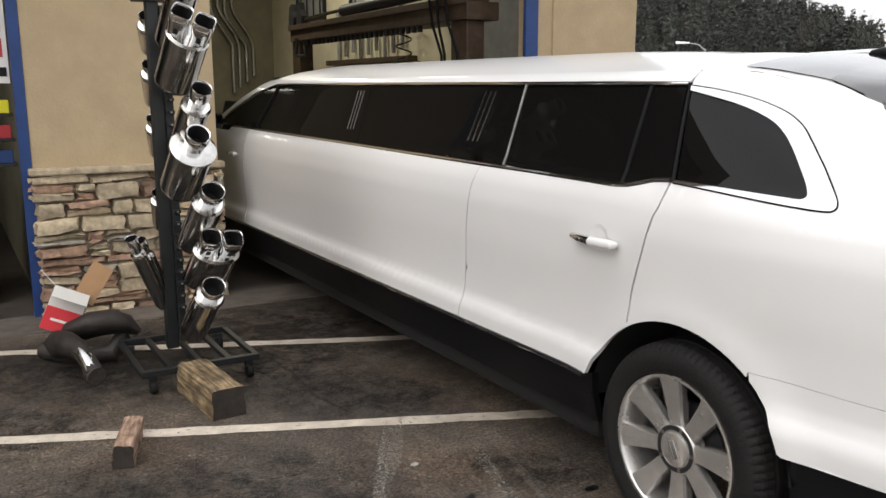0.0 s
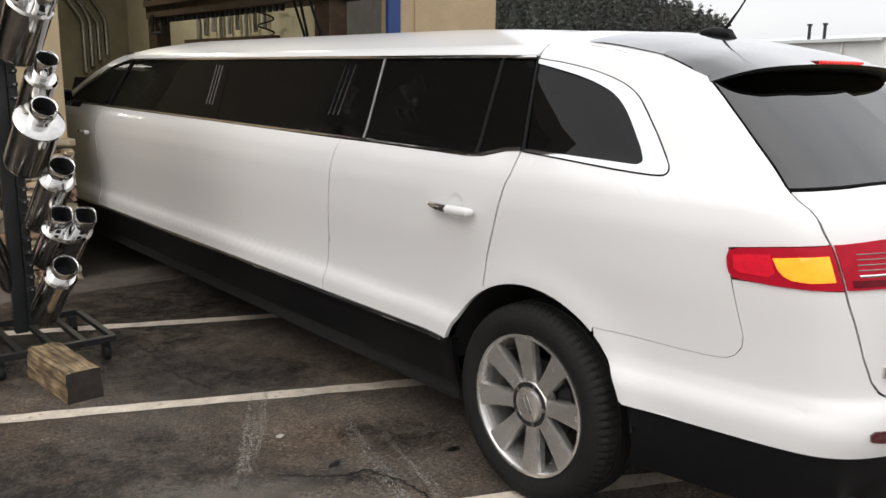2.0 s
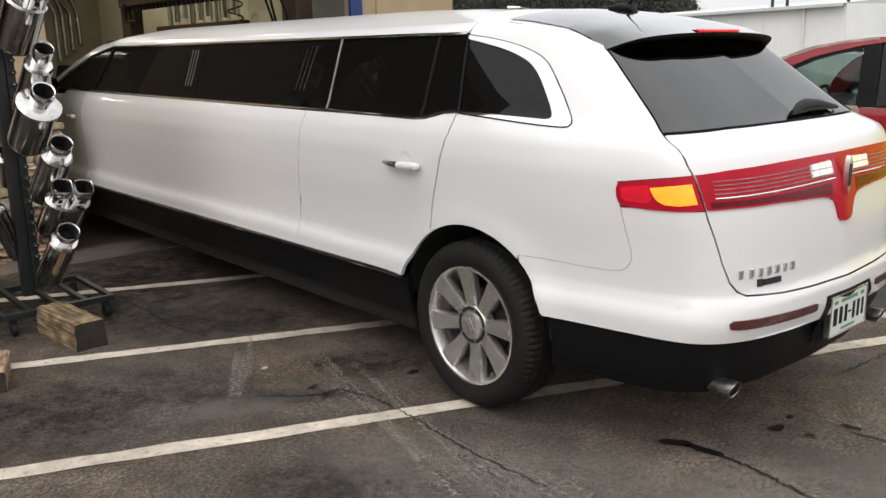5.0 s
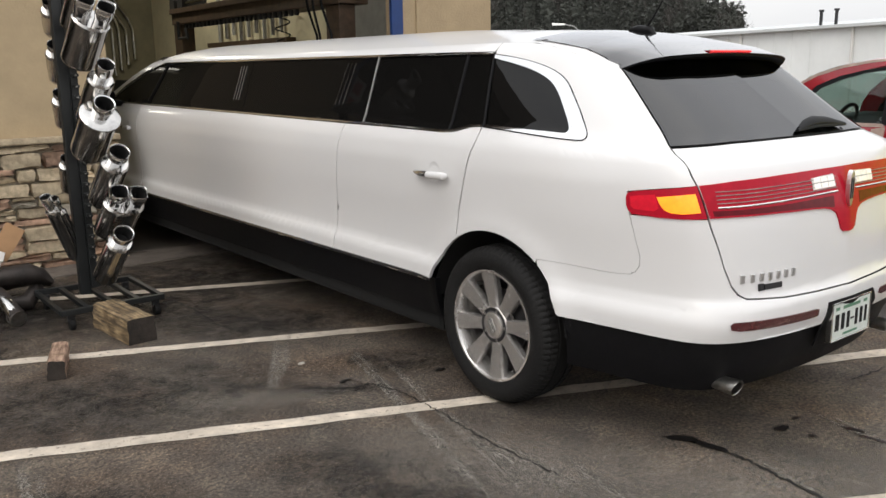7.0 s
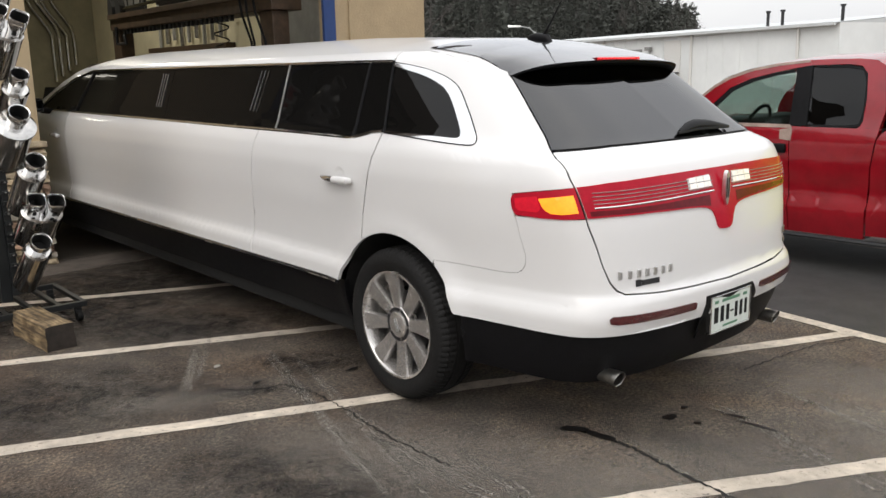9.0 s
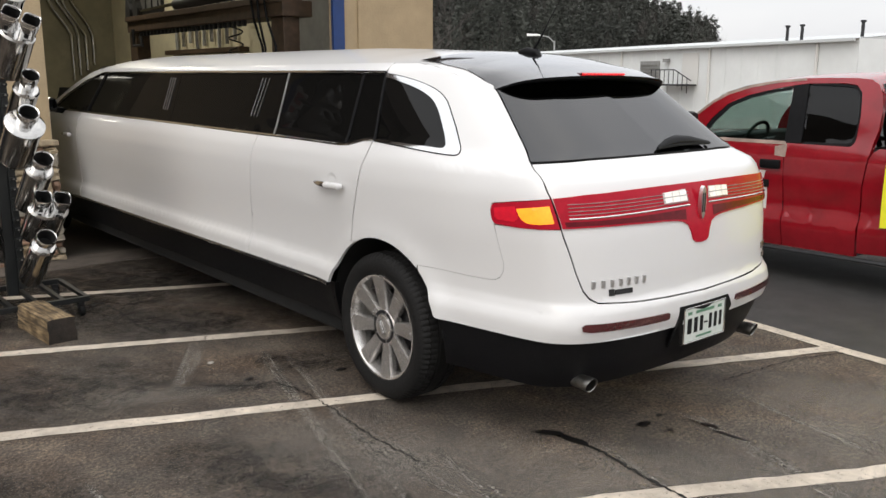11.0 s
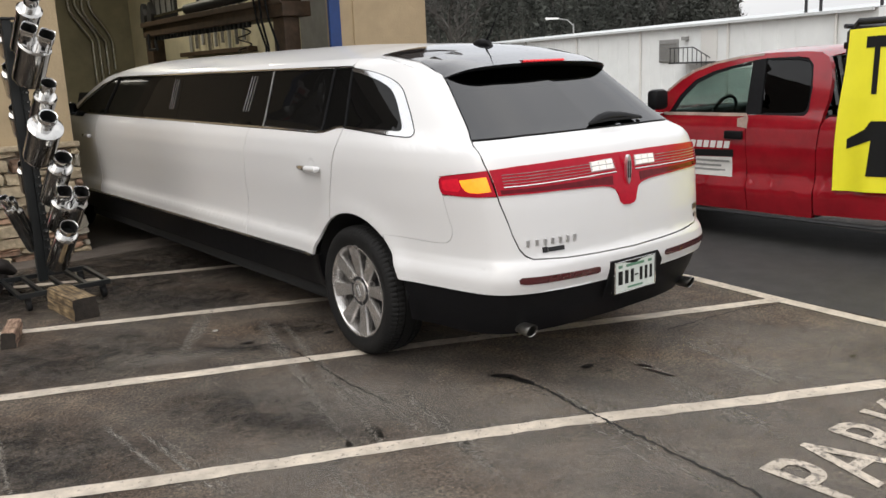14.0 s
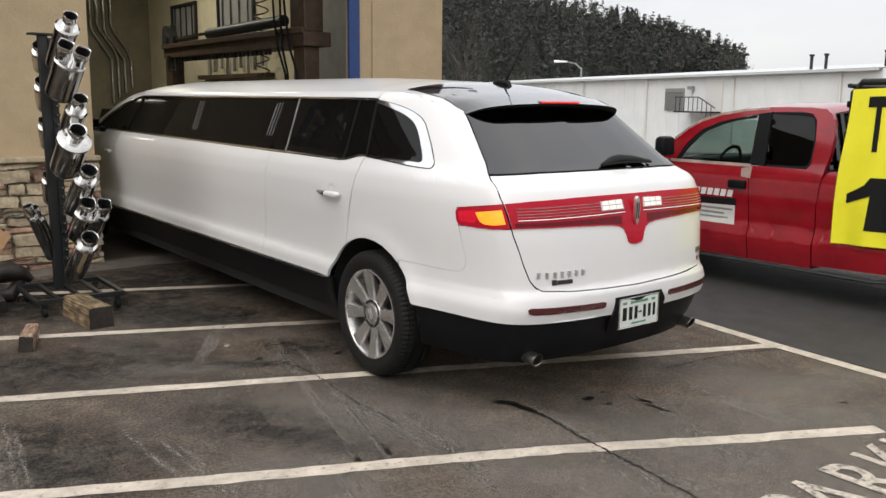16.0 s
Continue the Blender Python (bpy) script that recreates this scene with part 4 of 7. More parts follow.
    # lamp band across the tailgate with its bars, lit reverse lamps and the drop under the badge
    bh = [(-1.021, 1.098), (-1.15, 1.110), (-1.39, 1.118), (-1.58, 1.120), (S_BACK, 1.120)]
    bb = [(-1.041, 0.979), (-1.13, 0.981), (-1.33, 0.979), (-1.54, 0.972), (-1.62, 0.967), (-1.675, 0.958), (-1.706, 0.942), (-1.722, 0.913), (-1.735, 0.875), (-1.752, 0.862), (S_BACK, 0.858)]
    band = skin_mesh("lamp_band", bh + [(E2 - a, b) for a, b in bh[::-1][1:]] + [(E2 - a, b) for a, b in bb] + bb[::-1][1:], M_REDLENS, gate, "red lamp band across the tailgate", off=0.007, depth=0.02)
    for right in (False, True):
        for j, z in enumerate((1.0125, 1.028, 1.042, 1.056, 1.070)):
            skin_tube("lamp_rib", [(-1.072, z + 0.004), (-1.4, z + 0.010), (-1.72, z + 0.014)], 0.0042 if j == 0 else 0.0018, M_CHROME if j == 0 else M_STEELDIM, band, conv="s", off=0.008, right=right, seg=6)
        skin_mesh("lower_lens", [(-1.052, 1.006), (-1.4, 1.009), (-1.69, 1.012), (-1.69, 0.966), (-1.62, 0.974), (-1.54, 0.979), (-1.33, 0.986), (-1.13, 0.988), (-1.055, 0.986)], M_REDDEEP, band, "deep red lower strip of the lamp band", off=0.0085, depth=0.002, right=right)
        rl = skin_mesh("reverse_lamp", [(-1.555, 1.044), (-1.553, 1.090), (-1.705, 1.096), (-1.715, 1.046)], M_SATIN, band, "clear reverse lamp with lit cells", off=0.0085, depth=0.003, right=right)
        for j in range(3):
            for kz in range(2):
                a0, z0 = -1.563 - j * 0.049, 1.0475 + kz * 0.0235
                skin_mesh("lit_cell", [(a0, z0), (a0, z0 + 0.019), (a0 - 0.041, z0 + 0.0205), (a0 - 0.042, z0 + 0.001)], M_REVERSE, band, off=0.0125, depth=0.003, right=right)
    # upright badge: a framed bar
    y0 = rear_end(1.04) - 0.02
    bm = bmesh.new()
    oval = lambda w, h, o: [(w * math.cos(t) * (1 if abs(math.sin(t)) < 0.9 else 0.6), o + h * math.sin(t)) for t in [2 * math.pi * i / 24 for i in range(24)]]  # noqa: E731
    prism(bm, oval(0.0175, 0.074, 1.035), 1, y0 - 0.012, y0 + 0.006)
    badge = part("badge", bm, M_SATIN, gate, "chrome upright badge")
    for dx in (-0.0075, 0.0075):
        part("badge_inset", boxed(dx - 0.0028, dx + 0.0028, y0 - 0.0145, y0 - 0.011, 0.992, 1.078, 0.001), M_DARKMETAL, badge)
    # row of seven chrome badge strokes and the dark tag beneath
    for i in range(7):
        x = -0.645 + i * 0.0425
        z = 0.748
        s = s_of_x(x, z)
        p, n = skin(s, z), skin_normal(s, z)
        mx = Matrix.Translation(p + n * 0.004) @ Matrix.Rotation(math.atan2(-n.x, -n.y) * -1, 4, "Z")
        bm = boxed(-0.0085, 0.0085, -0.004, 0.004, -0.016, 0.016, 0.002)
        bmesh.ops.transform(bm, matrix=mx, verts=bm.verts)
        part("badge_bar", bm, M_SATIN, gate)
    for x0, x1, z0, z1 in ((-0.575, -0.55, 0.695, 0.722), (-0.545, -0.455, 0.697, 0.718)):
        skin_mesh("dealer_tag", [(x0, z0), (x1, z0), (x1, z1), (x0, z1)], M_DARKMETAL, gate, off=0.005, depth=0.005, conv="x")
    for x0, x1, z0, z1 in ((0.60, 0.665, 0.745, 0.775), (0.615, 0.66, 0.70, 0.722)):
        skin_mesh("trim_badge", [(x0, z0), (x1, z0), (x1, z1), (x0, z1)], M_STEELDIM, gate, off=0.005, depth=0.005, conv="x")
    # number plate on a black recess
    rec = [(-0.185, 0.40), (0.185, 0.40), (0.235, 0.50), (0.235, 0.535), (0.185, 0.595), (-0.185, 0.595)]
    skin_mesh("plate_recess", [(a, b) for a, b in rec], M_BLACKTRIM, limo, off=0.004, depth=0.006, conv="x")
    yp = -1.196
    plate = part("number_plate", boxed(-0.1525, 0.1525, yp - 0.003, yp + 0.02, 0.425, 0.577, 0.003), M_WHITEPLATE, limo, "white number plate with green print")
    for x0, x1 in ((-0.135, -0.095), (-0.085, -0.05), (-0.04, -0.008), (0.03, 0.06), (0.07, 0.10), (0.11, 0.138)):
        part("plate_bar", boxed(x0 + 0.004, x1 - 0.004, yp - 0.0045, yp - 0.002, 0.462, 0.532, 0.001), M_INK, plate)
    part("plate_bar", boxed(-0.005, 0.024, yp - 0.0045, yp - 0.002, 0.493, 0.501, 0.001), M_INK, plate)
    for x0, x1, z0, z1 in ((-0.07, 0.07, 0.548, 0.562), (-0.06, 0.06, 0.436, 0.446), (-0.13, -0.10, 0.548, 0.562), (0.10, 0.13, 0.548, 0.562)):
        part("plate_bar", boxed(x0, x1, yp - 0.0045, yp - 0.002, z0, z1, 0.001), M_GREENINK, plate)
    for x0, x1, z0, z1 in ((-0.162, -0.1525, 0.418, 0.584), (0.1525, 0.162, 0.418, 0.584), (-0.162, 0.162, 0.577, 0.584), (-0.162, 0.162, 0.418, 0.425)):
        part("plate_frame", boxed(x0, x1, yp - 0.006, yp + 0.02, z0, z1, 0.002), M_CHROME, plate)
    # roof: white ahead, gloss black over the tail
    crown = curve_through([-0.75, -0.5, -0.3, -0.05, 0.4, 1.2, 4.0, 4.6], [0.0, 0.03, 0.045, 0.062, 0.082, 0.108, 0.116, 0.09])

    def roof_top(y, u):
        """The white roof: the long flat stretch, easing into the falling tail; u runs from -1 to 1 across."""
        tail = tail_top(min(y, 0.3), u)
        edge = skin(s_of_y(y, 1.645), 1.645)
        flat_z = 1.643 + crown(y) * (1 - abs(u) ** 2.6)
        t = min(1.0, max(0.0, (y - 0.12) / 0.55))
        t = t * t * (3 - 2 * t)
        if y < 0.12:
            return tail
        return Vector((-edge.x * u, y, tail.z * (1 - t) + flat_z * t))

    bm = bmesh.new()
    ys = [4.42 - 3.62 * i / 28 for i in range(28)] + [0.8 - 1.24 * i / 40 for i in range(41)]
    grid = [[bm.verts.new(roof_top(y, -1 + i / 12)) for i in range(25)] for y in ys]
    for u, v in zip(grid, grid[1:]):
        for i in range(24):
            bm.faces.new((u[i], v[i], v[i + 1], u[i + 1]))
    bmesh.ops.recalc_face_normals(bm, faces=bm.faces)
    for f in bm.faces:
        if f.normal.z < 0:
            f.normal_flip()
    part("roof", bm, M_PEARL, limo, "white roof skin", smooth=True, angle=60)

    def tail_sheet(name, ys, reach, material, label, lift):
        bm = bmesh.new()
        grid = [[bm.verts.new(tail_top(y, reach(y) * (-1 + i / 12)) + Vector((0, 0, lift))) for i in range(25)] for y in ys]
        for u, v in zip(grid, grid[1:]):
            for i in range(24):
                bm.faces.new((u[i], v[i], v[i + 1], u[i + 1]))
        bmesh.ops.recalc_face_normals(bm, faces=bm.faces)
        for f in bm.faces:
            if f.normal.z < 0:
                f.normal_flip()
        return part(name, bm, material, limo, label, smooth=True, angle=60)

    reach = curve_through([-0.30, -0.25, -0.13, -0.01, 0.03], [0.90, 0.905, 0.935, 0.945, 0.935])
    tail_sheet("rear_roof_panel", [0.03 - 0.315 * i / 24 for i in range(25)], reach, M_GLOSSBLACK, "gloss black rear roof panel", 0.005)
    # spoiler: a bowed blade over the rear glass with the high brake lamp in its edge
    bm = bmesh.new()
    grid = []
    for i in range(49):
        u = -1 + 2 * i / 48
        w = abs(u)
        root_y = -0.215 - 0.045 * w ** 2
        root = tail_top(root_y, u * 0.905)
        tip = Vector((0.606 * u, -0.578 + 0.058 * w ** 3 + 0.074 * w ** 10, 1.584 - 0.026 * w ** 2.2 - 0.036 * w ** 10))
        way = tip - root
        low = 1 - 0.8 * w ** 14
        row = [root + Vector((0, 0, 0.007)), root + way * 0.3 + Vector((0, 0, 0.011)), root + way * 0.6 + Vector((0, 0, 0.013)), tip + Vector((0, 0.035, 0.010)), tip, tip + Vector((0, 0.008, -0.012)),
               tip + Vector((-0.01 * u, 0.06 * low + 0.012, -0.022)), tip + Vector((-0.02 * u, (0.11 - 0.03 * w) * low + 0.016, -0.034))]
        grid.append([bm.verts.new(c) for c in row])
    for u, v in zip(grid, grid[1:]):
        for i in range(7):
            f = bm.faces.new((u[i], u[i + 1], v[i + 1], v[i]))
            f.material_index = 1 if i > 3 else 0
    for end in (grid[0], grid[-1][::-1]):
        bm.faces.new(end).material_index = 1
    bmesh.ops.recalc_face_normals(bm, faces=bm.faces)
    sp = part("spoiler", bm, [M_GLOSSBLACK, M_BLACKTRIM], limo, "gloss black roof spoiler", smooth=True, angle=40)
    bm = bmesh.new()
    grid = []
    for i in range(13):
        u = -1 + 2 * i / 12
        x = 0.155 * u
        ty, tz = -0.578 + 0.058 * abs(x / 0.606) ** 3, 1.584
        grid.append([bm.verts.new(c) for c in ((x, ty + 0.046, tz + 0.0145), (x, ty + 0.022, tz + 0.0125), (x, ty + 0.009, tz + 0.009), (x, ty + 0.007, tz + 0.002))])
    for u, v in zip(grid, grid[1:]):
        for i in range(3):
            bm.faces.new((u[i], u[i + 1], v[i + 1], v[i]))
    bmesh.ops.recalc_face_normals(bm, faces=bm.faces)
    hb = part("high_brake_lamp", bm, M_REDLENS, sp, "red high brake lamp")
    for i in range(12):
        x = -0.142 + i * 0.0258
        ty = -0.578 + 0.058 * abs(x / 0.606) ** 3
        part("lit_diode", boxed(x - 0.009, x + 0.009, ty + 0.005, ty + 0.018, 1.5875, 1.5945, 0.002), M_REDGLOW, hb, "lit red diode")
    # aerial with its fin base
    bm = bmesh.new()
    tube(bm, [(0, 0.02, 1.690), (0, 0.0, 1.700), (0, -0.05, 1.706), (0, -0.115, 1.700), (0, -0.145, 1.672)], [0.010, 0.021, 0.024, 0.020, 0.010], 14)
    base = part("aerial_base", bm, M_BLACKTRIM, limo, "black roof aerial", smooth=True)
    bm = bmesh.new()
    tube(bm, [(0, -0.09, 1.712), (0.0, -0.15, 1.79), (0.0, -0.20, 1.865), (0.0, -0.30, 2.0)], [0.008, 0.004, 0.0025, 0.001], 8)
    part("aerial_rod", bm, M_BLACKTRIM, base, smooth=True)
    # rear wiper under its cover
    bm = bmesh.new()
    def on_glass(x, z, d):
        s = s_of_x(x, z)
        return skin(s, z) + skin_normal(s, z) * d
    tube(bm, [on_glass(-0.02, 1.250, 0.016), on_glass(0.06, 1.262, 0.026), on_glass(0.13, 1.268, 0.028), on_glass(0.24, 1.264, 0.027), on_glass(0.40, 1.250, 0.018)], [0.011, 0.021, 0.024, 0.021, 0.010], 10, squash=0.7)
    wip = part("wiper", bm, M_BLACKTRIM, limo, "black rear wiper", smooth=True)
    bm = bmesh.new()
    tube(bm, [on_glass(-0.04, 1.247, 0.016), on_glass(0.14, 1.252, 0.02), on_glass(0.40, 1.248, 0.018)], 0.007, 8)
    part("wiper_blade", bm, M_BLACKTRIM, wip, smooth=True)
    # windscreen, bonnet, light-blocking floor boxes and dark liner
    bm = bmesh.new()
    grid = []
    for i in range(9):
        t = i / 8
        y, z, w = 4.40 + 1.36 * t, 1.665 - 0.45 * t ** 1.15, 0.735 + 0.10 * t
        grid.append([bm.verts.new((w * u, y + 0.25 * (1 - u * u) * t, z + 0.03 * (1 - u * u) * (1 - t))) for u in [-1 + 2 * j / 12 for j in range(13)]])
    for u, v in zip(grid, grid[1:]):
        for i in range(12):
            bm.faces.new((u[i], u[i + 1], v[i + 1], v[i]))
    part("windscreen", bm, M_LIMOGLASS, limo, smooth=True)
    bm = bmesh.new()
    grid = []
    for i in range(11):
        t = i / 10
        y = 5.70 + 1.35 * t
        w = half_width(1.1) * (1.0 - 0.16 * t**3)
        grid.append([bm.verts.new((w * u, y - 0.12 * u * u * t, 1.215 - 0.16 * t**1.5 - 0.0 + 0.05 * (1 - u * u) - 0.02 * t)) for u in [-1 + 2 * j / 12 for j in range(13)]])
    for u, v in zip(grid, grid[1:]):
        for i in range(12):
            bm.faces.new((u[i], u[i + 1], v[i + 1], v[i]))
    part("bonnet", bm, M_PEARL, limo, smooth=True)
    # black boxes under the car added to block light and deepen its shadow
    part("floor_shade_box", boxed(-0.60, 0.60, -0.50, 6.6, 0.20, 0.33, 0.02), M_INNER, limo)
    part("rear_shade_box", boxed(-0.56, 0.56, -0.90, -0.50, 0.225, 0.35, 0.03), M_INNER, limo)
    part("side_shade_box", boxed(-0.82, 0.82, 0.50, 5.50, 0.19, 0.33, 0.03), M_INNER, limo)
    liner = []
    bm = bmesh.new()
    sv = [s_of_y(5.6, 0.9) - 0.2 * i for i in range(34)]
    sv = [s for s in sv if s > -0.9] + [-0.95, -1.05, -1.15, -1.3, -1.5, S_BACK]
    sv = sv + [E2 - s for s in sv[::-1][1:]]
    zs = [0.27, 0.5, 0.7, 0.9, 1.05, 1.2, 1.3, 1.4, 1.49]
    rows = []
    for z in zs:
        rows.append([bm.verts.new(skin(s, z) - skin_normal(s, z) * 0.05) for s in sv])
    bad = lambda v: any(math.hypot(v.co.y - a, v.co.z - HUB_Z) < 0.46 for a in (0.0, AXLE_F))  # noqa: E731
    for u, v in zip(rows, rows[1:]):
        for i in range(len(sv) - 1):
            quad = (u[i], u[i + 1], v[i + 1], v[i])
            if not any(bad(p) for p in quad):
                bm.faces.new(quad)
    part("inner_shell", bm, M_INNER, limo)
    return limo


build_limousine()


# ---- ground ----
def flat_strip(bm, pts, w0, w1=None, z=0.004, jitter=0.0, rng=random):
    """A flat ribbon along points on the ground."""
    pts = [Vector((*p, 0)) for p in pts]
    left, right = [], []
    for i, p in enumerate(pts):
        d = (pts[min(i + 1, len(pts) - 1)] - pts[max(i - 1, 0)]).normalized()
        n = Vector((-d.y, d.x, 0))
        w = w0 if w1 is None else w0 + (w1 - w0) * i / (len(pts) - 1)
        left.append(bm.verts.new(p + n * (w / 2 + rng.uniform(-jitter, jitter)) + Vector((0, 0, z))))
        right.append(bm.verts.new(p - n * (w / 2 + rng.uniform(-jitter, jitter)) + Vector((0, 0, z))))
    uv = bm.loops.layers.uv.new("along")
    last = len(pts) - 1
    for i in range(last):
        f = bm.faces.new((right[i], right[i + 1], left[i + 1], left[i]))
        for loop, at in zip(f.loops, ((0, i), (0, i + 1), (1, i + 1), (1, i))):
            loop[uv].uv = (at[0], at[1] / last)
    return bm


def between(a, b, n, wob=0.0, rng=random):
    out = []
    for i in range(n + 1):
        t = i / n
        out.append((a[0] + (b[0] - a[0]) * t + rng.uniform(-wob, wob), a[1] + (b[1] - a[1]) * t + rng.uniform(-wob, wob)))
    return out


rng = random.Random(7)


def ground_z(x):
    """The car park is level; beyond the lane the ground falls away towards the warehouse."""
    t = min(1.0, max(0.0, (x - 5.5) / 12))
    return -2.6 * t * t * (3 - 2 * t)


bm = bmesh.new()
cols = [[bm.verts.new((x, y, ground_z(x))) for y in (-900, -60, 60, 900)] for x in [-900, -60, -10, 5.5] + [5.5 + 0.75 * i for i in range(1, 17)] + [60, 200, 900]]
for u, v in zip(cols, cols[1:]):
    for i in range(3):
        bm.faces.new((u[i], v[i], v[i + 1], u[i + 1]))
ground = tagged(part("ground", bm, M_ASPHALT), "dark worn asphalt of the car park", "ground", kind="structure")

LINES = [((-3.6, 4.02), (0.4, 2.30)), ((-4.2, 2.80), (0.9, 0.58)), ((-4.4, 1.50), (1.60, -1.06)), ((-4.2, 0.17), (0.67, -2.20)), ((-2.0, 5.1), (0.4, 3.85))]
for i, (a, b) in enumerate(LINES):
    bm = bmesh.new()
    way = between(a, b, 60, 0.002, rng)
    if i == 3:
        way = [(x, y + 0.05 * math.exp(-((x + 1.0) / 0.9) ** 2)) for x, y in way]
    flat_strip(bm, way, 0.095, z=0.004, jitter=0.006, rng=rng)
    tagged(part("parking_line", bm, M_LINE), "worn off-white painted line on the asphalt", "road marking", "hatched parking lines", "structure")
bm = bmesh.new()
flat_strip(bm, [(1.74, 1.9), (1.73, 0.6), (1.70, -0.36), (1.60, -1.12), (1.545, -1.7), (1.52, -2.6), (1.50, -5.0)], 0.10, z=0.005)
tagged(part("border_line", bm, M_LINE), "worn off-white border line of the parking zone", "road marking", "hatched parking lines", "structure")


def crack(pts, w, name="crack", material=M_CRACK, label="thin jagged crack in the asphalt"):
    fine = []
    for a, b in zip(pts, pts[1:]):
        fine += between(a, b, 18, 0.009, rng)[:-1]
    fine.append(pts[-1])
    bm = bmesh.new()
    flat_strip(bm, fine, w, z=0.006, jitter=w * 0.42, rng=rng)
    return tagged(part(name, bm, material), label, "crack", kind="structure")


crack([(-0.63, -0.80), (-0.56, -0.93), (-0.57, -1.12), (-0.63, -1.45), (-0.66, -1.75), (-0.72, -2.3), (-0.9, -3.0)], 0.013)
crack([(-1.20, 0.24), (-1.20, 0.05), (-1.24, -0.3), (-1.23, -0.72)], 0.008)
crack([(-1.25, 0.55), (-1.20, 0.38), (-1.19, 0.24)], 0.008)
crack([(-1.55, 0.72), (-1.35, 0.55), (-1.25, 0.55)], 0.010)
crack([(-1.42, 2.9), (-1.40, 2.4), (-1.42, 2.0), (-1.36, 1.7)], 0.010)
crack([(1.55, -1.14), (1.25, -1.02), (0.95, -0.98), (0.6, -0.95)], 0.008)


def stain(x, y, rx, ry, turn, seed, z=0.0075):
    r = random.Random(seed)
    bm = bmesh.new()
    n = 26
    ks = [r.uniform(0.6, 1.15) for _ in range(n)]
    ks = [(ks[i - 1] + ks[i] * 2 + ks[(i + 1) % n]) / 4 for i in range(n)]
    vs = []
    for i in range(n):
        a = 2 * math.pi * i / n
        px, py = rx * ks[i] * math.cos(a), ry * ks[i] * math.sin(a)
        vs.append(bm.verts.new((x + px * math.cos(turn) - py * math.sin(turn), y + px * math.sin(turn) + py * math.cos(turn), z)))
    bm.faces.new(vs)
    return tagged(part("oil_stain", bm, M_OIL), "black oil stain on the asphalt", "stain", "oil stains", "structure")


for i, (x, y, rx, ry, tn) in enumerate(((-0.60, -0.83, 0.075, 0.03, -0.9), (-0.575, -0.95, 0.09, 0.025, -1.4), (0.0, -1.36, 0.014, 0.10, 0.12), (0.03, -1.24, 0.016, 0.05, 0.3), (-0.19, -1.04, 0.04, 0.03, 0),
                                        (-0.05, -1.02, 0.022, 0.016, 0), (-0.33, 1.28, 0.10, 0.045, 0.3), (-0.86, 0.48, 0.035, 0.02, 0), (-1.33, 0.66, 0.045, 0.014, 0.4), (-0.16, -1.16, 0.015, 0.02, 0.4), (0.9, -1.9, 0.02, 0.015, 0))):
    stain(x, y, rx, ry, tn, 40 + i)
bm = bmesh.new()
bmesh.ops.create_icosphere(bm, subdivisions=1, radius=0.018)
bmesh.ops.scale(bm, vec=(1.2, 0.8, 0.5), verts=bm.verts)
pebble = tagged(part("pebble", bm, M_CONC), "small white pebble lying on the asphalt", "pebble")
pebble.location = (-1.37, 1.03, 0.007)

bm = bmesh.new()
flat_strip(bm, [(3.0, 30.0), (2.97, 8.0), (2.93, 0.5), (2.86, -0.6), (2.80, -2.0), (2.78, -30.0)], 2.36, z=0.0025)
tagged(part("lane", bm, M_LANE), "smooth dark asphalt lane beside the parking zone", "road", kind="structure")
# tyre tracks and drag marks scraped pale: bundles of narrow, nearly straight scrapes
TRACKS = [((-0.90, 1.27), (-1.66, -1.44), 0.22), ((-1.22, 0.05), (-1.26, -1.30), 0.12), ((-2.30, 0.15), (-2.25, -1.20), 0.16), ((-1.02, -0.45), (-1.34, -1.75), 0.20), ((-0.48, -0.95), (-0.85, -2.50), 0.25),
          ((0.10, -0.85), (-0.32, -2.45), 0.20), ((0.60, -1.00), (0.25, -2.40), 0.18), ((-2.75, 0.95), (-2.95, -0.70), 0.15), ((-1.70, -0.9), (-1.95, -2.0), 0.2), ((-1.10, 1.70), (-1.75, 0.55), 0.16)]
drag = random.Random(31)
n_mark = 0
for a, b, spread in TRACKS:
    for j in range(6):
        o, t0, t1 = drag.uniform(-0.5, 0.5) * spread, drag.uniform(0.0, 0.35), drag.uniform(0.6, 1.0)
        w = drag.uniform(0.014, 0.05)
        p = [(a[0] + (b[0] - a[0]) * t + o, a[1] + (b[1] - a[1]) * t) for t in (t0, t1)]
        bm = bmesh.new()
        flat_strip(bm, between(p[0], p[1], 24, 0.004, drag), w, z=0.0030 + 0.00002 * n_mark, jitter=w * 0.2, rng=drag)
        tagged(part("scuff_mark", bm, M_SCUFF), "pale gritty scrape of a tyre track worn into the asphalt", "scuff mark", "scuff marks", "structure")
        n_mark += 1

# films on the asphalt: dark brown before the garage and in the parking bay, pale dust on the open side
def film_patch(name, x, y, z, rx, ry, turn, material, label, group):
    bm = bmesh.new()
    uv = bm.loops.layers.uv.new("patch")
    f = bm.faces.new([bm.verts.new((a * rx, b * ry, 0)) for a, b in ((-1, -1), (1, -1), (1, 1), (-1, 1))])
    for loop, at in zip(f.loops, ((0, 0), (1, 0), (1, 1), (0, 1))):
        loop[uv].uv = at
    ob = tagged(part(name, bm, material), label, "stain", group, "structure")
    ob.matrix_world = pose(x, y, z, 0, 0, turn)


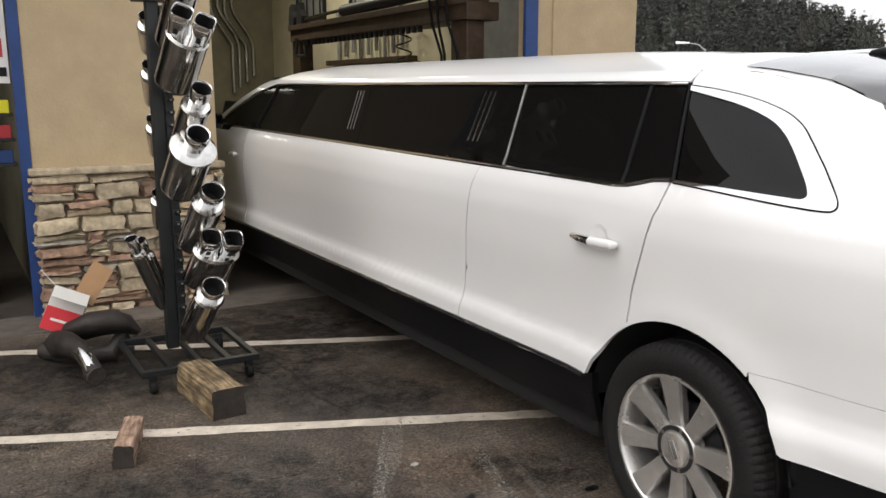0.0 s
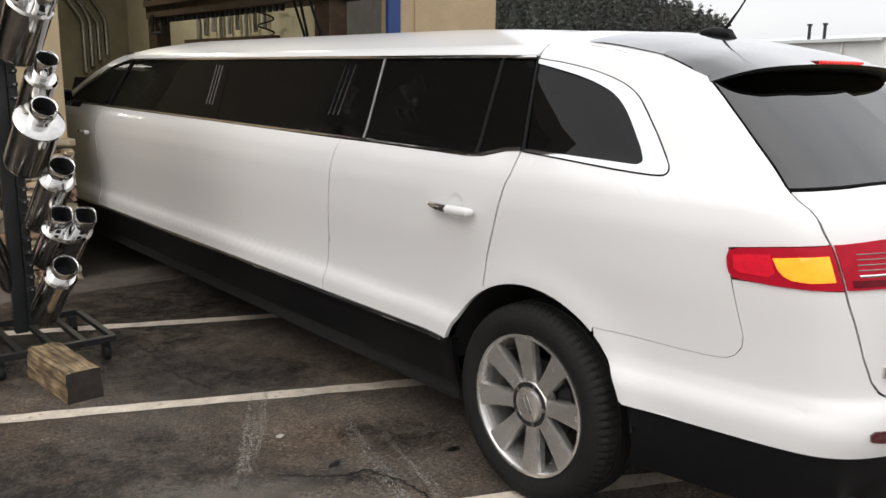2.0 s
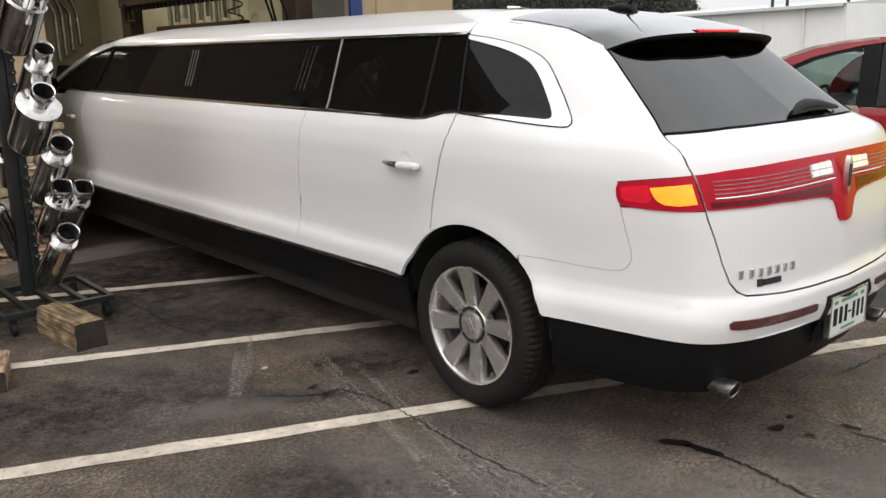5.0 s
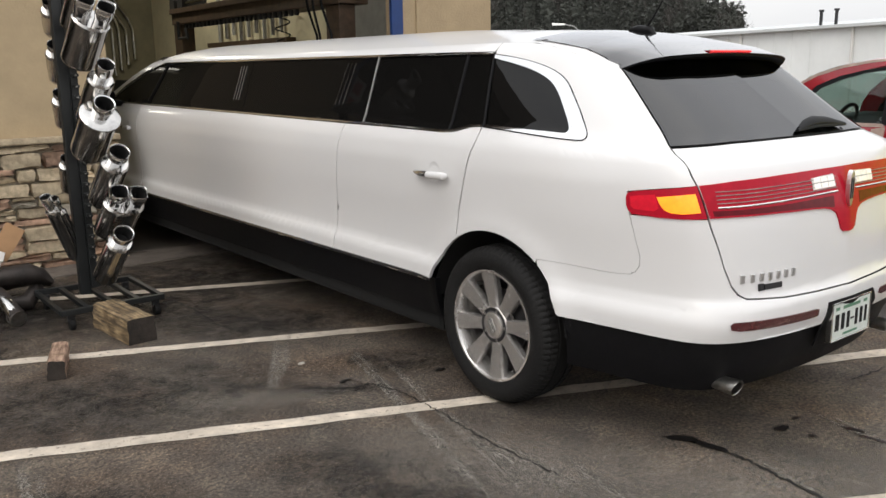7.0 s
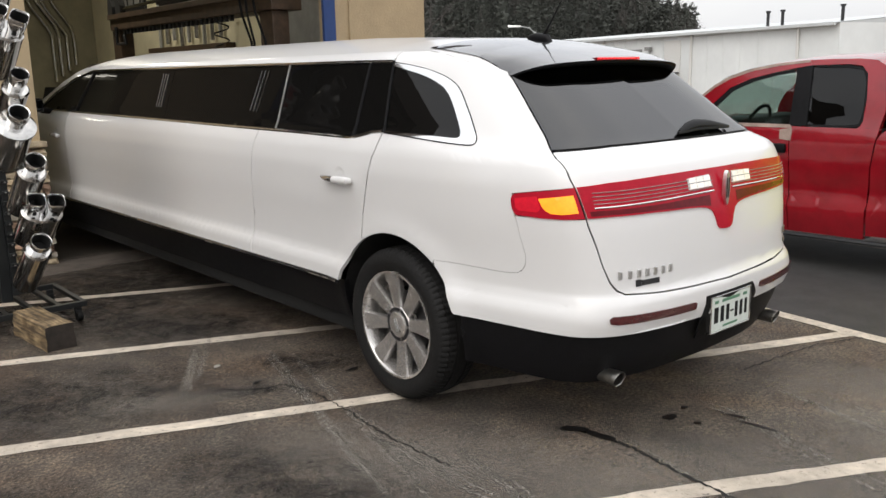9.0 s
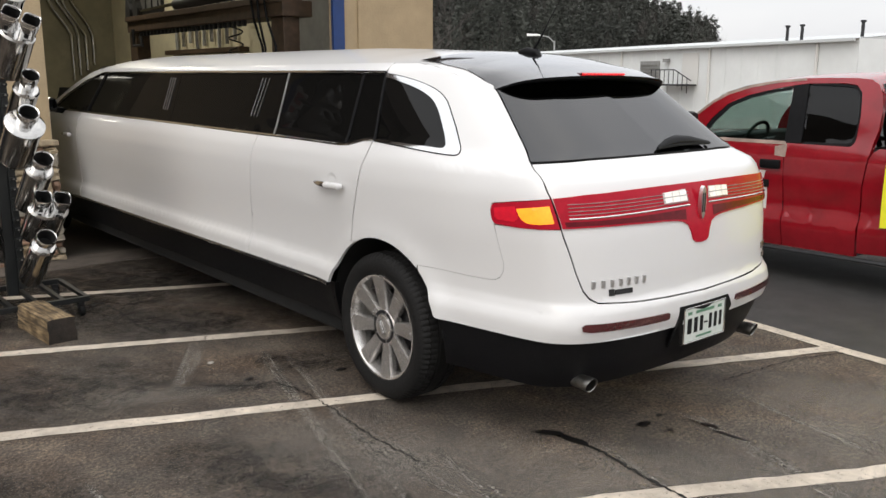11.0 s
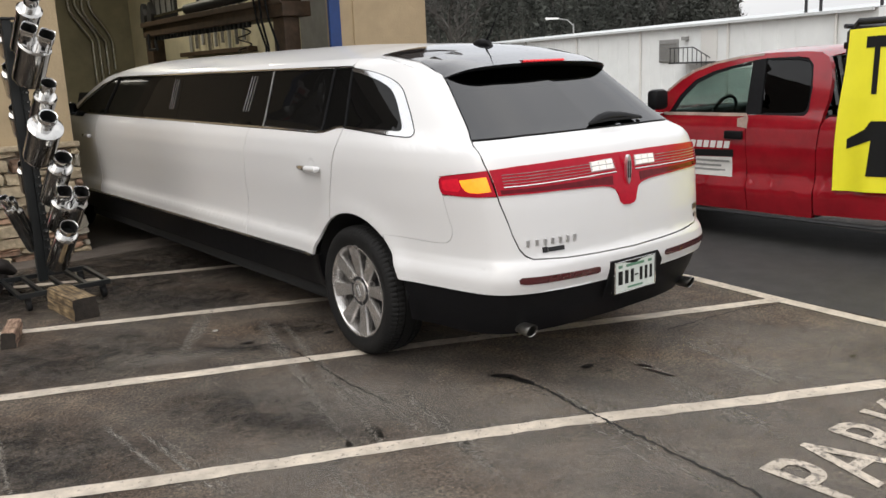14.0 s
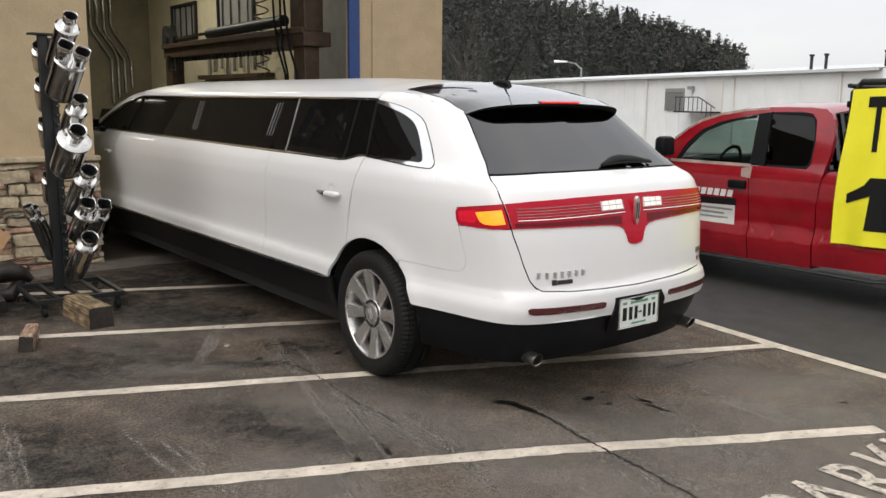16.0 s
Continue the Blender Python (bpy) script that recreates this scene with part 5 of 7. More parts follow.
for i, (x, y, rx, ry, turn) in enumerate(((-1.7, 2.9, 1.6, 1.0, -25), (-1.25, 3.5, 1.3, 0.9, -20), (-1.15, 1.9, 0.9, 0.5, -24), (-2.5, 3.2, 1.0, 0.8, 0), (-0.95, 0.75, 0.5, 0.3, -30), (-1.75, -0.35, 0.75, 0.35, -60), (-2.9, 2.3, 0.8, 0.6, 10),
                                            (-1.45, 0.62, 0.35, 0.12, -30), (-2.3, 1.2, 1.3, 0.7, -20), (-2.7, -0.1, 0.9, 0.5, -70))):
    film_patch("dark_patch", x, y, 0.0010 + 0.00008 * i, rx, ry, turn, M_DARKFILM, "soft-edged dark brown patch on the asphalt", "grime patches")
for i, (x, y, rx, ry, turn) in enumerate(((0.5, -2.1, 1.2, 0.7, -60), (-0.3, -2.4, 1.2, 0.7, -60), (-1.1, -1.7, 0.9, 0.5, -65), (0.9, -1.5, 0.9, 0.4, -40), (-1.75, 0.72, 0.5, 0.16, -28), (-0.4, -1.5, 0.9, 0.4, -50), (-0.95, -1.0, 0.9, 0.5, -70), (-1.35, -0.45, 0.9, 0.45, -70), (-1.9, -1.1, 0.8, 0.4, -75))):
    film_patch("dust_patch", x, y, 0.0022 + 0.00008 * i, rx, ry, turn, M_DUST, "pale dry dust lying thinly on the asphalt", "dust patches")

# painted word on the asphalt
word = tagged(new("painted_word"), "worn white stencilled letters on the asphalt", "road marking", kind="structure")
for ch, x in (("P", -0.635), ("A", -0.425), ("R", -0.125), ("K", 0.155), ("I", 0.435), ("N", 0.555)):
    lettering(ch, 0.40, 0.0006, "letter", M_WORNLINE, word, Matrix.Translation((x + 0.05, -2.63, 0.006)), stretch=1.32, bold=0.004)

# ---- garage building ----
FY = 4.45


def wall_box(name, x0, x1, y0, y1, z0, z1, material, label, cat="wall"):
    return tagged(part(name, boxed(x0, x1, y0, y1, z0, z1, 0.004), material), label, cat, kind="structure")


wall_box("wall_pier", -2.465, -1.19, FY, FY + 0.30, 0, 3.3, M_STUCCO, "tan stucco pier beside the garage bay")
wall_box("wall_column", 1.98, 3.0, FY, FY + 0.35, 0, 3.3, M_STUCCO, "tan stucco column at the corner of the garage")
wall_box("wall_jamb", 1.80, 1.98, FY + 0.02, FY + 0.30, 0, 3.3, M_STUCCO, "tan stucco jamb of the garage bay")
# out of view: header raised and eave added to block sky light
wall_box("wall_header", -9.0, 3.0, FY, FY + 0.30, 3.3, 5.6, M_DARKWOOD, "dark brown fascia over the garage bays, unseen and raised to block sky")
wall_box("sky_block_eave", -9.0, 3.2, FY - 0.6, FY, 3.85, 4.0, M_DARKWOOD, "unseen dark brown eave added to block sky light before the garage", "eave")
wall_box("wall_east", 2.75, 3.0, FY + 0.35, 13.6, 0, 4.7, M_STUCCO, "tan stucco side wall of the garage")
wall_box("wall_east_inner", 2.45, 2.75, FY + 0.35, 13.6, 0, 4.4, M_WALLIN, "cream painted inner wall of the workshop")
wall_box("wall_back", -9.0, 2.45, 13.4, 13.6, 0, 4.7, M_WALLBACK, "dark mottled olive back wall of the workshop")
# unseen wall added to keep the next bay's daylight off the car
wall_box("light_block_wall", -2.47, -2.40, FY + 0.30, 13.4, 0, 4.4, M_WALLBACK, "unseen olive wall added to shut daylight out of the bay")
wall_box("wall_west", -9.2, -9.0, FY, 13.6, 0, 4.7, M_WALLIN, "cream painted wall of the workshop")
wall_box("wall_left", -9.0, -7.2, FY, FY + 0.3, 0, 3.3, M_STUCCO, "tan stucco wall of the garage")
wall_box("ceiling", -9.0, 2.75, FY + 0.3, 13.4, 4.4, 4.6, M_WALLIN, "pale workshop ceiling", "ceiling")
wall_box("floor", -9.0, 2.45, FY + 0.05, 13.4, -0.05, 0.012, M_FLOORIN, "dark stained concrete workshop floor", "floor")
wall_box("apron", -5.0, 1.98, 4.02, FY + 0.05, -0.05, 0.010, M_APRON, "stained concrete strip before the garage", "pavement")
for x0, x1 in ((1.66, 1.80), (-2.535, -2.465)):
    wall_box("door_frame", x0, x1, FY - 0.01, FY + 0.035, 0, 3.3, M_BLUE, "blue painted steel door frame", "door frame")

# ledge stone cladding on the pier
cap = tagged(part("stone_cap", boxed(-2.495, -1.165, FY - 0.105, FY + 0.01, 1.0, 1.05, 0.012), M_STONES[0]), "buff stone cap on the pier's cladding", "stone cap", kind="structure")
clad = tagged(part("stone_cladding", boxed(-2.465, -1.19, FY - 0.03, FY - 0.002, 0, 1.0, 0.002), M_MORTAR), "mortar bed with rough ledge stones on the pier", "stone cladding", kind="structure")


def rough_stone(w, h, d, seed):
    r = random.Random(seed)
    bm = bmesh.new()
    box(bm, -w / 2, w / 2, -d, 0.0, -h / 2, h / 2)
    bmesh.ops.subdivide_edges(bm, edges=bm.edges[:], cuts=2, use_grid_fill=True)
    for v in bm.verts:
        ex = abs(v.co.x) > w * 0.49
        ez = abs(v.co.z) > h * 0.49
        front = v.co.y < -d * 0.3
        v.co.x += r.uniform(-0.016, 0.016) - (0.016 * math.copysign(1, v.co.x) if ex and (ez or front) else 0)
        v.co.z += r.uniform(-0.010, 0.010) - (0.010 * math.copysign(1, v.co.z) if ez and (ex or front) else 0)
        if front:
            v.co.y += r.uniform(-0.012, 0.012)
    return bm


stone_i = 0
z = 0.0
r = random.Random(21)
while z < 0.985:
    h = min(r.choice((0.05, 0.06, 0.075, 0.09, 0.11, 0.125)), 0.998 - z)
    if h < 0.035:
        break
    x = -2.465 - r.uniform(0, 0.04)
    while x < -1.20:
        w = r.uniform(0.10, 0.38) * (1.2 if h < 0.08 else 0.9)
        w = min(w, -1.17 - x)
        if w > 0.05:
            split = h > 0.085 and r.random() < 0.45
            for zz, hh in (((z + h * 0.25, h * 0.5), (z + h * 0.75, h * 0.5)) if split else ((z + h / 2, h),)):
                ob = part("stone", rough_stone(w - 0.002, hh + 0.001, r.uniform(0.045, 0.085), stone_i), M_STONES[r.choice((0, 0, 0, 1, 1, 2))], clad, smooth=True, angle=40)
                ob.location = (x + w / 2, FY - 0.02, zz + r.uniform(-0.006, 0.006))
                ob.rotation_euler = (0, r.uniform(-0.06, 0.06), r.uniform(-0.05, 0.05))
                stone_i += 1
        x += w
    z += h

# shop front beside the pier: dark glass door in a blue frame, with a poster
shop = tagged(new("door_track"), "black steel door track of the next bay beside the pier", "door track", kind="structure")
part("track", boxed(-2.85, -2.77, FY + 0.05, FY + 0.11, 0.0, 3.3, 0.005), M_DARKMETAL, shop)
part("cabinet", boxed(-3.6, -2.75, FY + 0.5, FY + 0.9, 0.0, 1.05, 0.01), M_DARKMETAL, shop)
post = tagged(new("poster"), "white poster with red print on the shop door", "poster")
part("sheet", boxed(-2.70, -2.545, FY + 0.038, FY + 0.042, 1.62, 2.6, 0.001), M_WHITEINK, post)
for i in range(5):
    part("print_bar", boxed(-2.66, -2.575, FY + 0.034, FY + 0.037, 1.79 + i * 0.165, 1.91 + i * 0.165, 0.001), M_REDINK, post)
part("print_bar", boxed(-2.68, -2.56, FY + 0.034, FY + 0.037, 1.665, 1.725, 0.001), M_INK, post)
goods = tagged(new("oil_cans"), "bright packaged goods on a dark shelf in the next bay", "packages")
for i, (m_can, z) in enumerate(((M_YELLOW, 1.42), (M_REDINK, 1.25), (M_BLUE, 1.08))):
    part("package", boxed(-2.70, -2.56, FY + 0.14, FY + 0.22, z, z + 0.09, 0.006), m_can, goods)
    part("shelf", boxed(-2.76, -2.54, FY + 0.12, FY + 0.30, z - 0.02, z, 0.002), M_DARKMETAL, goods)

# ---- workshop interior ----
def barred_window(y, z0, z1, w):
    win = tagged(new("window_1"), "small barred workshop window with grey panes", "window", "workshop windows", "structure")
    x = 2.445
    part("pane", boxed(x - 0.012, x, y - w / 2, y + w / 2, z0, z1, 0.002), M_GREYPANEL, win)
    for a, b, c, d in ((y - w / 2 - 0.05, y - w / 2, z0 - 0.05, z1 + 0.05), (y + w / 2, y + w / 2 + 0.05, z0 - 0.05, z1 + 0.05), (y - w / 2, y + w / 2, z1, z1 + 0.05), (y - w / 2, y + w / 2, z0 - 0.06, z0)):
        part("window_frame", boxed(x - 0.05, x, a, b, c, d, 0.004), M_DARKMETAL, win)
    for i in range(4):
        yy = y - w / 2 + (i + 0.5) * w / 4
        bm = bmesh.new()
        tube(bm, [(x - 0.035, yy, z0), (x - 0.035, yy, z1)], 0.012, 6)
        part("bar", bm, M_DARKMETAL, win)


barred_window(11.45, 2.70, 3.25, 1.1)
barred_window(9.2, 2.72, 3.5, 1.3)

lift = thing("vehicle_lift", pose(0, 0, 0), "brown steel four-post vehicle lift with a raised runway", "vehicle lift")
part("runway", boxed(1.38, 1.75, 5.0, 9.66, 2.22, 2.39, 0.01), M_LIFT, lift)
part("runway_edge", boxed(1.35, 1.39, 5.0, 9.66, 2.37, 2.44, 0.004), M_LIFT, lift)
for y in (5.20, 9.56):
    part("lift_post", boxed(1.42, 1.62, y - 0.14, y + 0.14, 0, 2.22, 0.01), M_LIFT, lift)
part("post_head", boxed(1.40, 1.66, 5.02, 5.38, 2.39, 3.1, 0.02), M_LIFT, lift)
bm = bmesh.new()
tube(bm, [(1.42, 9.5, 2.50), (1.42, 7.9, 2.53)], 0.022, 8)
part("hydraulic_rod", bm, M_STEEL, lift, smooth=True)
bm = bmesh.new()
tube(bm, [(1.44, 7.95, 2.52), (1.44, 5.6, 2.55)], 0.07, 12)
part("hydraulic_cylinder", bm, M_DARKMETAL, lift, smooth=True)
for i in range(26):
    part("rack_tooth", boxed(1.40, 1.44, 9.2 - i * 0.13, 9.25 - i * 0.13, 2.155, 2.22, 0.004), M_DARKMETAL, lift)
for y in (9.60, 9.30):
    bm = bmesh.new()
    prism(bm, [(-0.02, 0), (0.16, 0), (0.15, 0.16), (0.11, 0.30), (0.05, 0.34), (0.02, 0.24), (-0.03, 0.16)], 0, 1.38, 1.46)
    bmesh.ops.transform(bm, matrix=Matrix.Translation((0, y - 0.05, 2.39)), verts=bm.verts)
    part("wheel_stop", bm, M_DARKMETAL, lift)
bm = bmesh.new()
tube(bm, [(1.36, 9.38, 2.26), (1.36, 9.38, 2.02), (1.36, 9.05, 2.02), (1.36, 9.10, 2.14)], 0.024, 8)
part("hook", bm, M_DARKMETAL, lift)
for k, (ya, yb) in enumerate(((5.55, 5.34), (5.72, 5.40), (5.42, 5.1))):
    bm = bmesh.new()
    tube(bm, [(1.36 - 0.01 * k, ya, 2.85), (1.34, ya - 0.05, 2.55), (1.33, (ya + yb) / 2, 2.2), (1.34, yb, 1.9), (1.36, yb + 0.03, 1.5)], 0.014, 8)
    part("hydraulic_hose", bm, M_BLACKTRIM, lift, smooth=True)
# coiled air hose
bm = bmesh.new()
tube(bm, [(2.25 + 0.10 * math.cos(t * 0.55), 7.9 + 0.10 * math.sin(t * 0.55), 3.6 - t * 0.0155) for t in range(110)], 0.011, 6)
tagged(part("air_hose", bm, M_DARKMETAL, smooth=True), "coiled black air hose hanging in the workshop", "hose")
# pipes and racks on the inner wall
for i in range(9):
    bm = bmesh.new()
    y = 10.3 - i * 0.26
    tube(bm, [(2.40, y, 2.0 + (i % 3) * 0.05), (2.40, y, 2.75)], 0.03, 8)
    tagged(part("stored_pipe", bm, M_STEELDIM if i % 2 else M_GREYPANEL, smooth=True), "straight steel pipe stored upright against the wall", "pipe", "stored pipes")
tagged(part("pipe_shelf", boxed(2.30, 2.45, 7.9, 10.6, 1.93, 2.0, 0.005), M_LIFT), "narrow shelf carrying the stored pipes", "shelf")
bm = boxed(2.36, 2.45, 5.2, 6.4, 1.4, 3.4, 0.01)
tagged(part("wall_cabinet", bm, M_GREYPANEL), "grey steel cabinet on the workshop wall", "cabinet")
cab_pipes = [(6.9, 3.4), (6.7, 3.4), (6.55, 3.2)]
for y, zt in cab_pipes:
    bm = bmesh.new()
    tube(bm, [(2.38, y, 0.4), (2.38, y, zt), (2.38, y + 0.4, zt + 0.25)], 0.02, 8)
    tagged(part("conduit", bm, M_DARKMETAL, smooth=True), "thin dark conduit running up the wall", "conduit", "conduits")
# bent exhaust pipes hung on the back wall
for i, (x, k) in enumerate(((1.30, 0.0), (1.42, 0.06), (1.55, -0.03), (1.68, 0.05))):
    bm = bmesh.new()
    pts = [(x, 13.36, 4.1), (x, 13.34, 2.95 + k), (x + 0.05, 13.34, 2.82 + k), (x + 0.30, 13.34, 2.45 + k), (x + 0.36, 13.34, 2.32), (x + 0.36, 13.34, 1.5 + 0.1 * i)]
    sm = []
    for a, b in zip(pts, pts[1:]):
        sm += [tuple(a[j] + (b[j] - a[j]) * t / 4 for j in range(3)) for t in range(4)]
    tube(bm, sm + [pts[-1]], 0.038, 12)
    tagged(part("exhaust_pipe", bm, M_STEEL, smooth=True), "bent bright exhaust pipe hanging on the back wall", "exhaust pipe", "hung exhaust pipes")
# workshop lamps: unseen ceiling pair added to brighten walls, third for window reflections
for i, (x, y, zl) in enumerate(((0.9, 7.0, 4.28), (0.6, 9.6, 4.28), (-2.05, 8.6, 2.45))):
    lamp = thing("unseen_batten_lamp", pose(x, y, zl), "white fluorescent batten lamp, unseen, added for workshop light and window reflections", "ceiling lamp", "workshop lamps")
    part("housing", boxed(-0.09, 0.09, -0.62, 0.62, 0.03, 0.12, 0.01), M_WHITEINK, lamp)
    for dx in (-0.045, 0.045):
        bm = bmesh.new()
        tube(bm, [(dx, -0.58, 0.012), (dx, 0.58, 0.012)], 0.016, 8)
        part("tube", bm, M_LAMP, lamp, "lit fluorescent tube")
    for dy in (-0.5, 0.5):
        bm = bmesh.new()
        tube(bm, [(0, dy, 0.11), (0, dy, 4.42 - zl)], 0.008, 6)
        part("hanger", bm, M_DARKMETAL, lamp)
    ld = bpy.data.lights.new("workshop_light", "AREA")
    ld.shape, ld.size, ld.size_y, ld.energy, ld.color = "RECTANGLE", 0.2, 1.2, (9 if y < 9 else 66) if x > 0 else 0.6, (1.0, 0.93, 0.76)
    lo = new("workshop_light", ld)
    lo.matrix_world = look((x, y, zl - 0.06), (x, y + 0.001, 0))

# ---- muffler rack ----
rack = thing("display_rack", pose(0, 0, 0), "black steel display rack on castors holding chrome mufflers", "display rack")
RX, RY = -1.93, 2.88
part("upright", boxed(RX - 0.047, RX + 0.018, RY - 0.03, RY + 0.03, 0.12, 2.04, 0.004), M_RACK, rack)
part("bracket_strip", boxed(RX + 0.018, RX + 0.062, RY - 0.05, RY - 0.01, 0.16, 2.02, 0.004), M_RACK, rack)
part("top_plate", boxed(RX - 0.11, RX + 0.10, RY - 0.05, RY + 0.05, 2.04, 2.055, 0.003), M_RACK, rack)
for y in (2.48, 3.12):
    part("base_rail", boxed(-2.20, -1.57, y - 0.018, y + 0.018, 0.10, 0.135, 0.003), M_RACK, rack)
for x in (-2.19, -2.04, -1.88, -1.73, -1.58):
    part("base_slat", boxed(x - 0.016, x + 0.016, 2.49, 3.11, 0.104, 0.131, 0.003), M_RACK, rack)
for x in (-2.14, -1.62):
    for y in (2.50, 3.10):
        c = new("castor")
        c.parent = rack
        part("fork", boxed(x - 0.022, x + 0.022, y - 0.012, y + 0.02, 0.055, 0.10, 0.004), M_DARKMETAL, c)
        bm = bmesh.new()
        lathe(bm, [(-0.014, 0.0), (-0.016, 0.034), (-0.010, 0.038), (0.010, 0.038), (0.016, 0.034), (0.014, 0.0)], 20)
        bmesh.ops.transform(bm, matrix=Matrix.Translation((x, y - 0.008, 0.038)), verts=bm.verts)
        part("castor_wheel", bm, M_RUBBER, c, smooth=True)
for i in range(24):
    z = 0.36 + i * 0.068
    part("hook_bracket", boxed(RX + 0.022, RX + 0.060, RY - 0.085, RY - 0.045, z, z + 0.020, 0.004), M_RACK, rack)
    part("bracket_bolt", boxed(RX + 0.034, RX + 0.046, RY - 0.092, RY - 0.083, z + 0.004, z + 0.014, 0.003), M_STEELDIM, rack)


def muffler(tip, base, r_body, r_tip, tip_len=0.14, flange=1.0, twin=False, label="", shape=1.0, roll=0.0):
    """A polished can with a domed end and one or two hollow tips; from base (in the rack) to the tip's mouth."""
    tip, base = Vector(tip), Vector(base)
    d = (tip - base).normalized()
    length = (tip - base).length
    rot = d.to_track_quat("X", "Z").to_matrix().to_4x4() @ Matrix.Rotation(roll, 4, "X")
    mu = thing("muffler", Matrix.Translation(base) @ rot, label or "polished chrome muffler with a round tip on the rack", "muffler", "mufflers on the rack")
    lb = length - tip_len
    bm = bmesh.new()
    lathe(bm, [(0, 0), (0.0, r_body * 0.82), (0.02, r_body * 0.97), (0.035, r_body), (lb - 0.03, r_body), (lb - 0.026, r_body * 1.03 * flange), (lb - 0.012, r_body * 1.03 * flange), (lb, r_body * 0.9), (lb + 0.006, 0)], 40)
    bmesh.ops.scale(bm, vec=(1, shape, 1), verts=bm.verts)
    part("can", bm, M_STEEL, mu, smooth=True, angle=28)
    for o in ((-r_tip * 1.1, r_tip * 1.1) if twin else (0,)):
        bm = bmesh.new()
        seg = 40
        rings = []
        prof = [(lb - 0.01, r_tip * 0.82), (lb + tip_len * 0.35, r_tip * 0.86), (lb + tip_len * 0.6, r_tip * 1.0), (lb + tip_len, r_tip * 1.0), (lb + tip_len + 0.004, r_tip * 0.95), (lb + tip_len, r_tip * 0.86), (lb + tip_len * 0.9, r_tip * 0.85)]
        for x, rr in prof:
            ring = []
            for k in range(seg):
                a = 2 * math.pi * k / seg
                cy, cz = math.cos(a), math.sin(a)
                if twin:
                    p = 4.0
                    n = (abs(cy) ** p + abs(cz) ** p) ** (-1 / p)
                    cy, cz = cy * n, cz * n
                ring.append(bm.verts.new((x, o + rr * cy, rr * cz)))
            rings.append(ring)
        for u, v in zip(rings, rings[1:]):
            for k in range(seg):
                bm.faces.new((u[k], v[k], v[(k + 1) % seg], u[(k + 1) % seg]))
        t = part("tip", bm, M_CHROME, mu, smooth=True, angle=50)
        bm = bmesh.new()
        lathe(bm, [(lb + tip_len * 0.1, 0.0), (lb + tip_len * 0.1, r_tip * 0.80), (lb + tip_len * 0.92, r_tip * 0.85)], 32)
        if twin:
            for v in bm.verts:
                v.co.y, v.co.z = v.co.y * 1.09, v.co.z * 1.09
        bmesh.ops.translate(bm, vec=(0, o, 0), verts=bm.verts)
        part("bore", bm, M_INNER, t)
    return mu


def up_base(tip, length, drop=0.66, dx=-0.06):
    v = Vector((dx, math.sqrt(max(0.05, 1 - drop * drop - dx * dx)), -drop))
    return Vector(tip) + v * length


for tip, ln, rb, rt, tl, fl, tw, sh in (((-1.865, 2.36, 2.15), 0.50, 0.078, 0.050, 0.10, 1.05, False, 1.0),
                                        ((-1.86, 2.34, 1.93), 0.50, 0.085, 0.052, 0.13, 1.0, True, 1.25),
                                        ((-1.845, 2.32, 1.585), 0.50, 0.075, 0.052, 0.12, 1.0, False, 1.0),
                                        ((-1.885, 2.28, 1.365), 0.46, 0.105, 0.062, 0.10, 1.08, False, 1.0),
                                        ((-1.835, 2.25, 1.085), 0.50, 0.080, 0.060, 0.10, 1.0, False, 1.0),
                                        ((-1.80, 2.25, 0.845), 0.44, 0.080, 0.050, 0.12, 1.0, True, 1.45),
                                        ((-1.87, 2.20, 0.61), 0.50, 0.075, 0.060, 0.09, 1.0, False, 1.0)):
    muffler(tip, up_base(tip, ln), rb, rt, tl, fl, tw, "polished chrome muffler with twin square tips on the rack" if tw else "", sh, -0.55 if tw and tip[2] > 1.5 else -0.2)
for tip, base, rb in (((-1.945, 3.02, 1.98), (-1.88, 3.26, 1.80), 0.055), ((-1.94, 3.04, 1.72), (-1.87, 3.30, 1.50), 0.055), ((-1.94, 3.04, 1.42), (-1.87, 3.28, 1.20), 0.05), ((-1.94, 3.04, 1.0), (-1.88, 3.30, 0.76), 0.045)):
    muffler(tip, base, rb, rb * 0.7, 0.08, 1.0, False, "polished muffler seen edge-on behind the rack's upright")
for tip, base in (((-2.16, 2.72, 0.80), (-1.97, 2.92, 0.36)), ((-2.11, 2.75, 0.78), (-1.95, 2.94, 0.40))):
    muffler(tip, base, 0.042, 0.034, 0.10, 1.0, False, "slim chrome muffler leaning low on the rack")


# ---- timber, carton and scrap ----
def timber(name, m, lx, ly, lz, label, material, end, seed):
    r = random.Random(seed)
    bm = bmesh.new()
    box(bm, -lx / 2, lx / 2, -ly / 2, ly / 2, 0, lz)
    bmesh.ops.subdivide_edges(bm, edges=bm.edges[:], cuts=4, use_grid_fill=True)
    for v in bm.verts:
        ed = (abs(v.co.x) > lx * 0.49) + (v.co.z > lz * 0.98)
        v.co += Vector((r.uniform(-1, 1), r.uniform(-1, 1), r.uniform(-0.3, 1) if v.co.z > 0.01 else 0)) * 0.004
        if ed == 2:
            v.co.x *= 0.955
            v.co.z -= 0.006
    ob = part(name, bm, [material, end], None, smooth=True, angle=30)
    for p in ob.data.polygons:
        if abs(p.normal.y) > 0.8:
            p.material_index = 1
    ob.matrix_world = m
    return tagged(ob, label, "timber block", "timber blocks")


timber("timber_block", pose(-1.915, 2.22, 0.0, 0, 0, 5), 0.165, 0.52, 0.15, "weathered squared timber block lying on the asphalt", M_WOOD, M_WOODEND, 3)
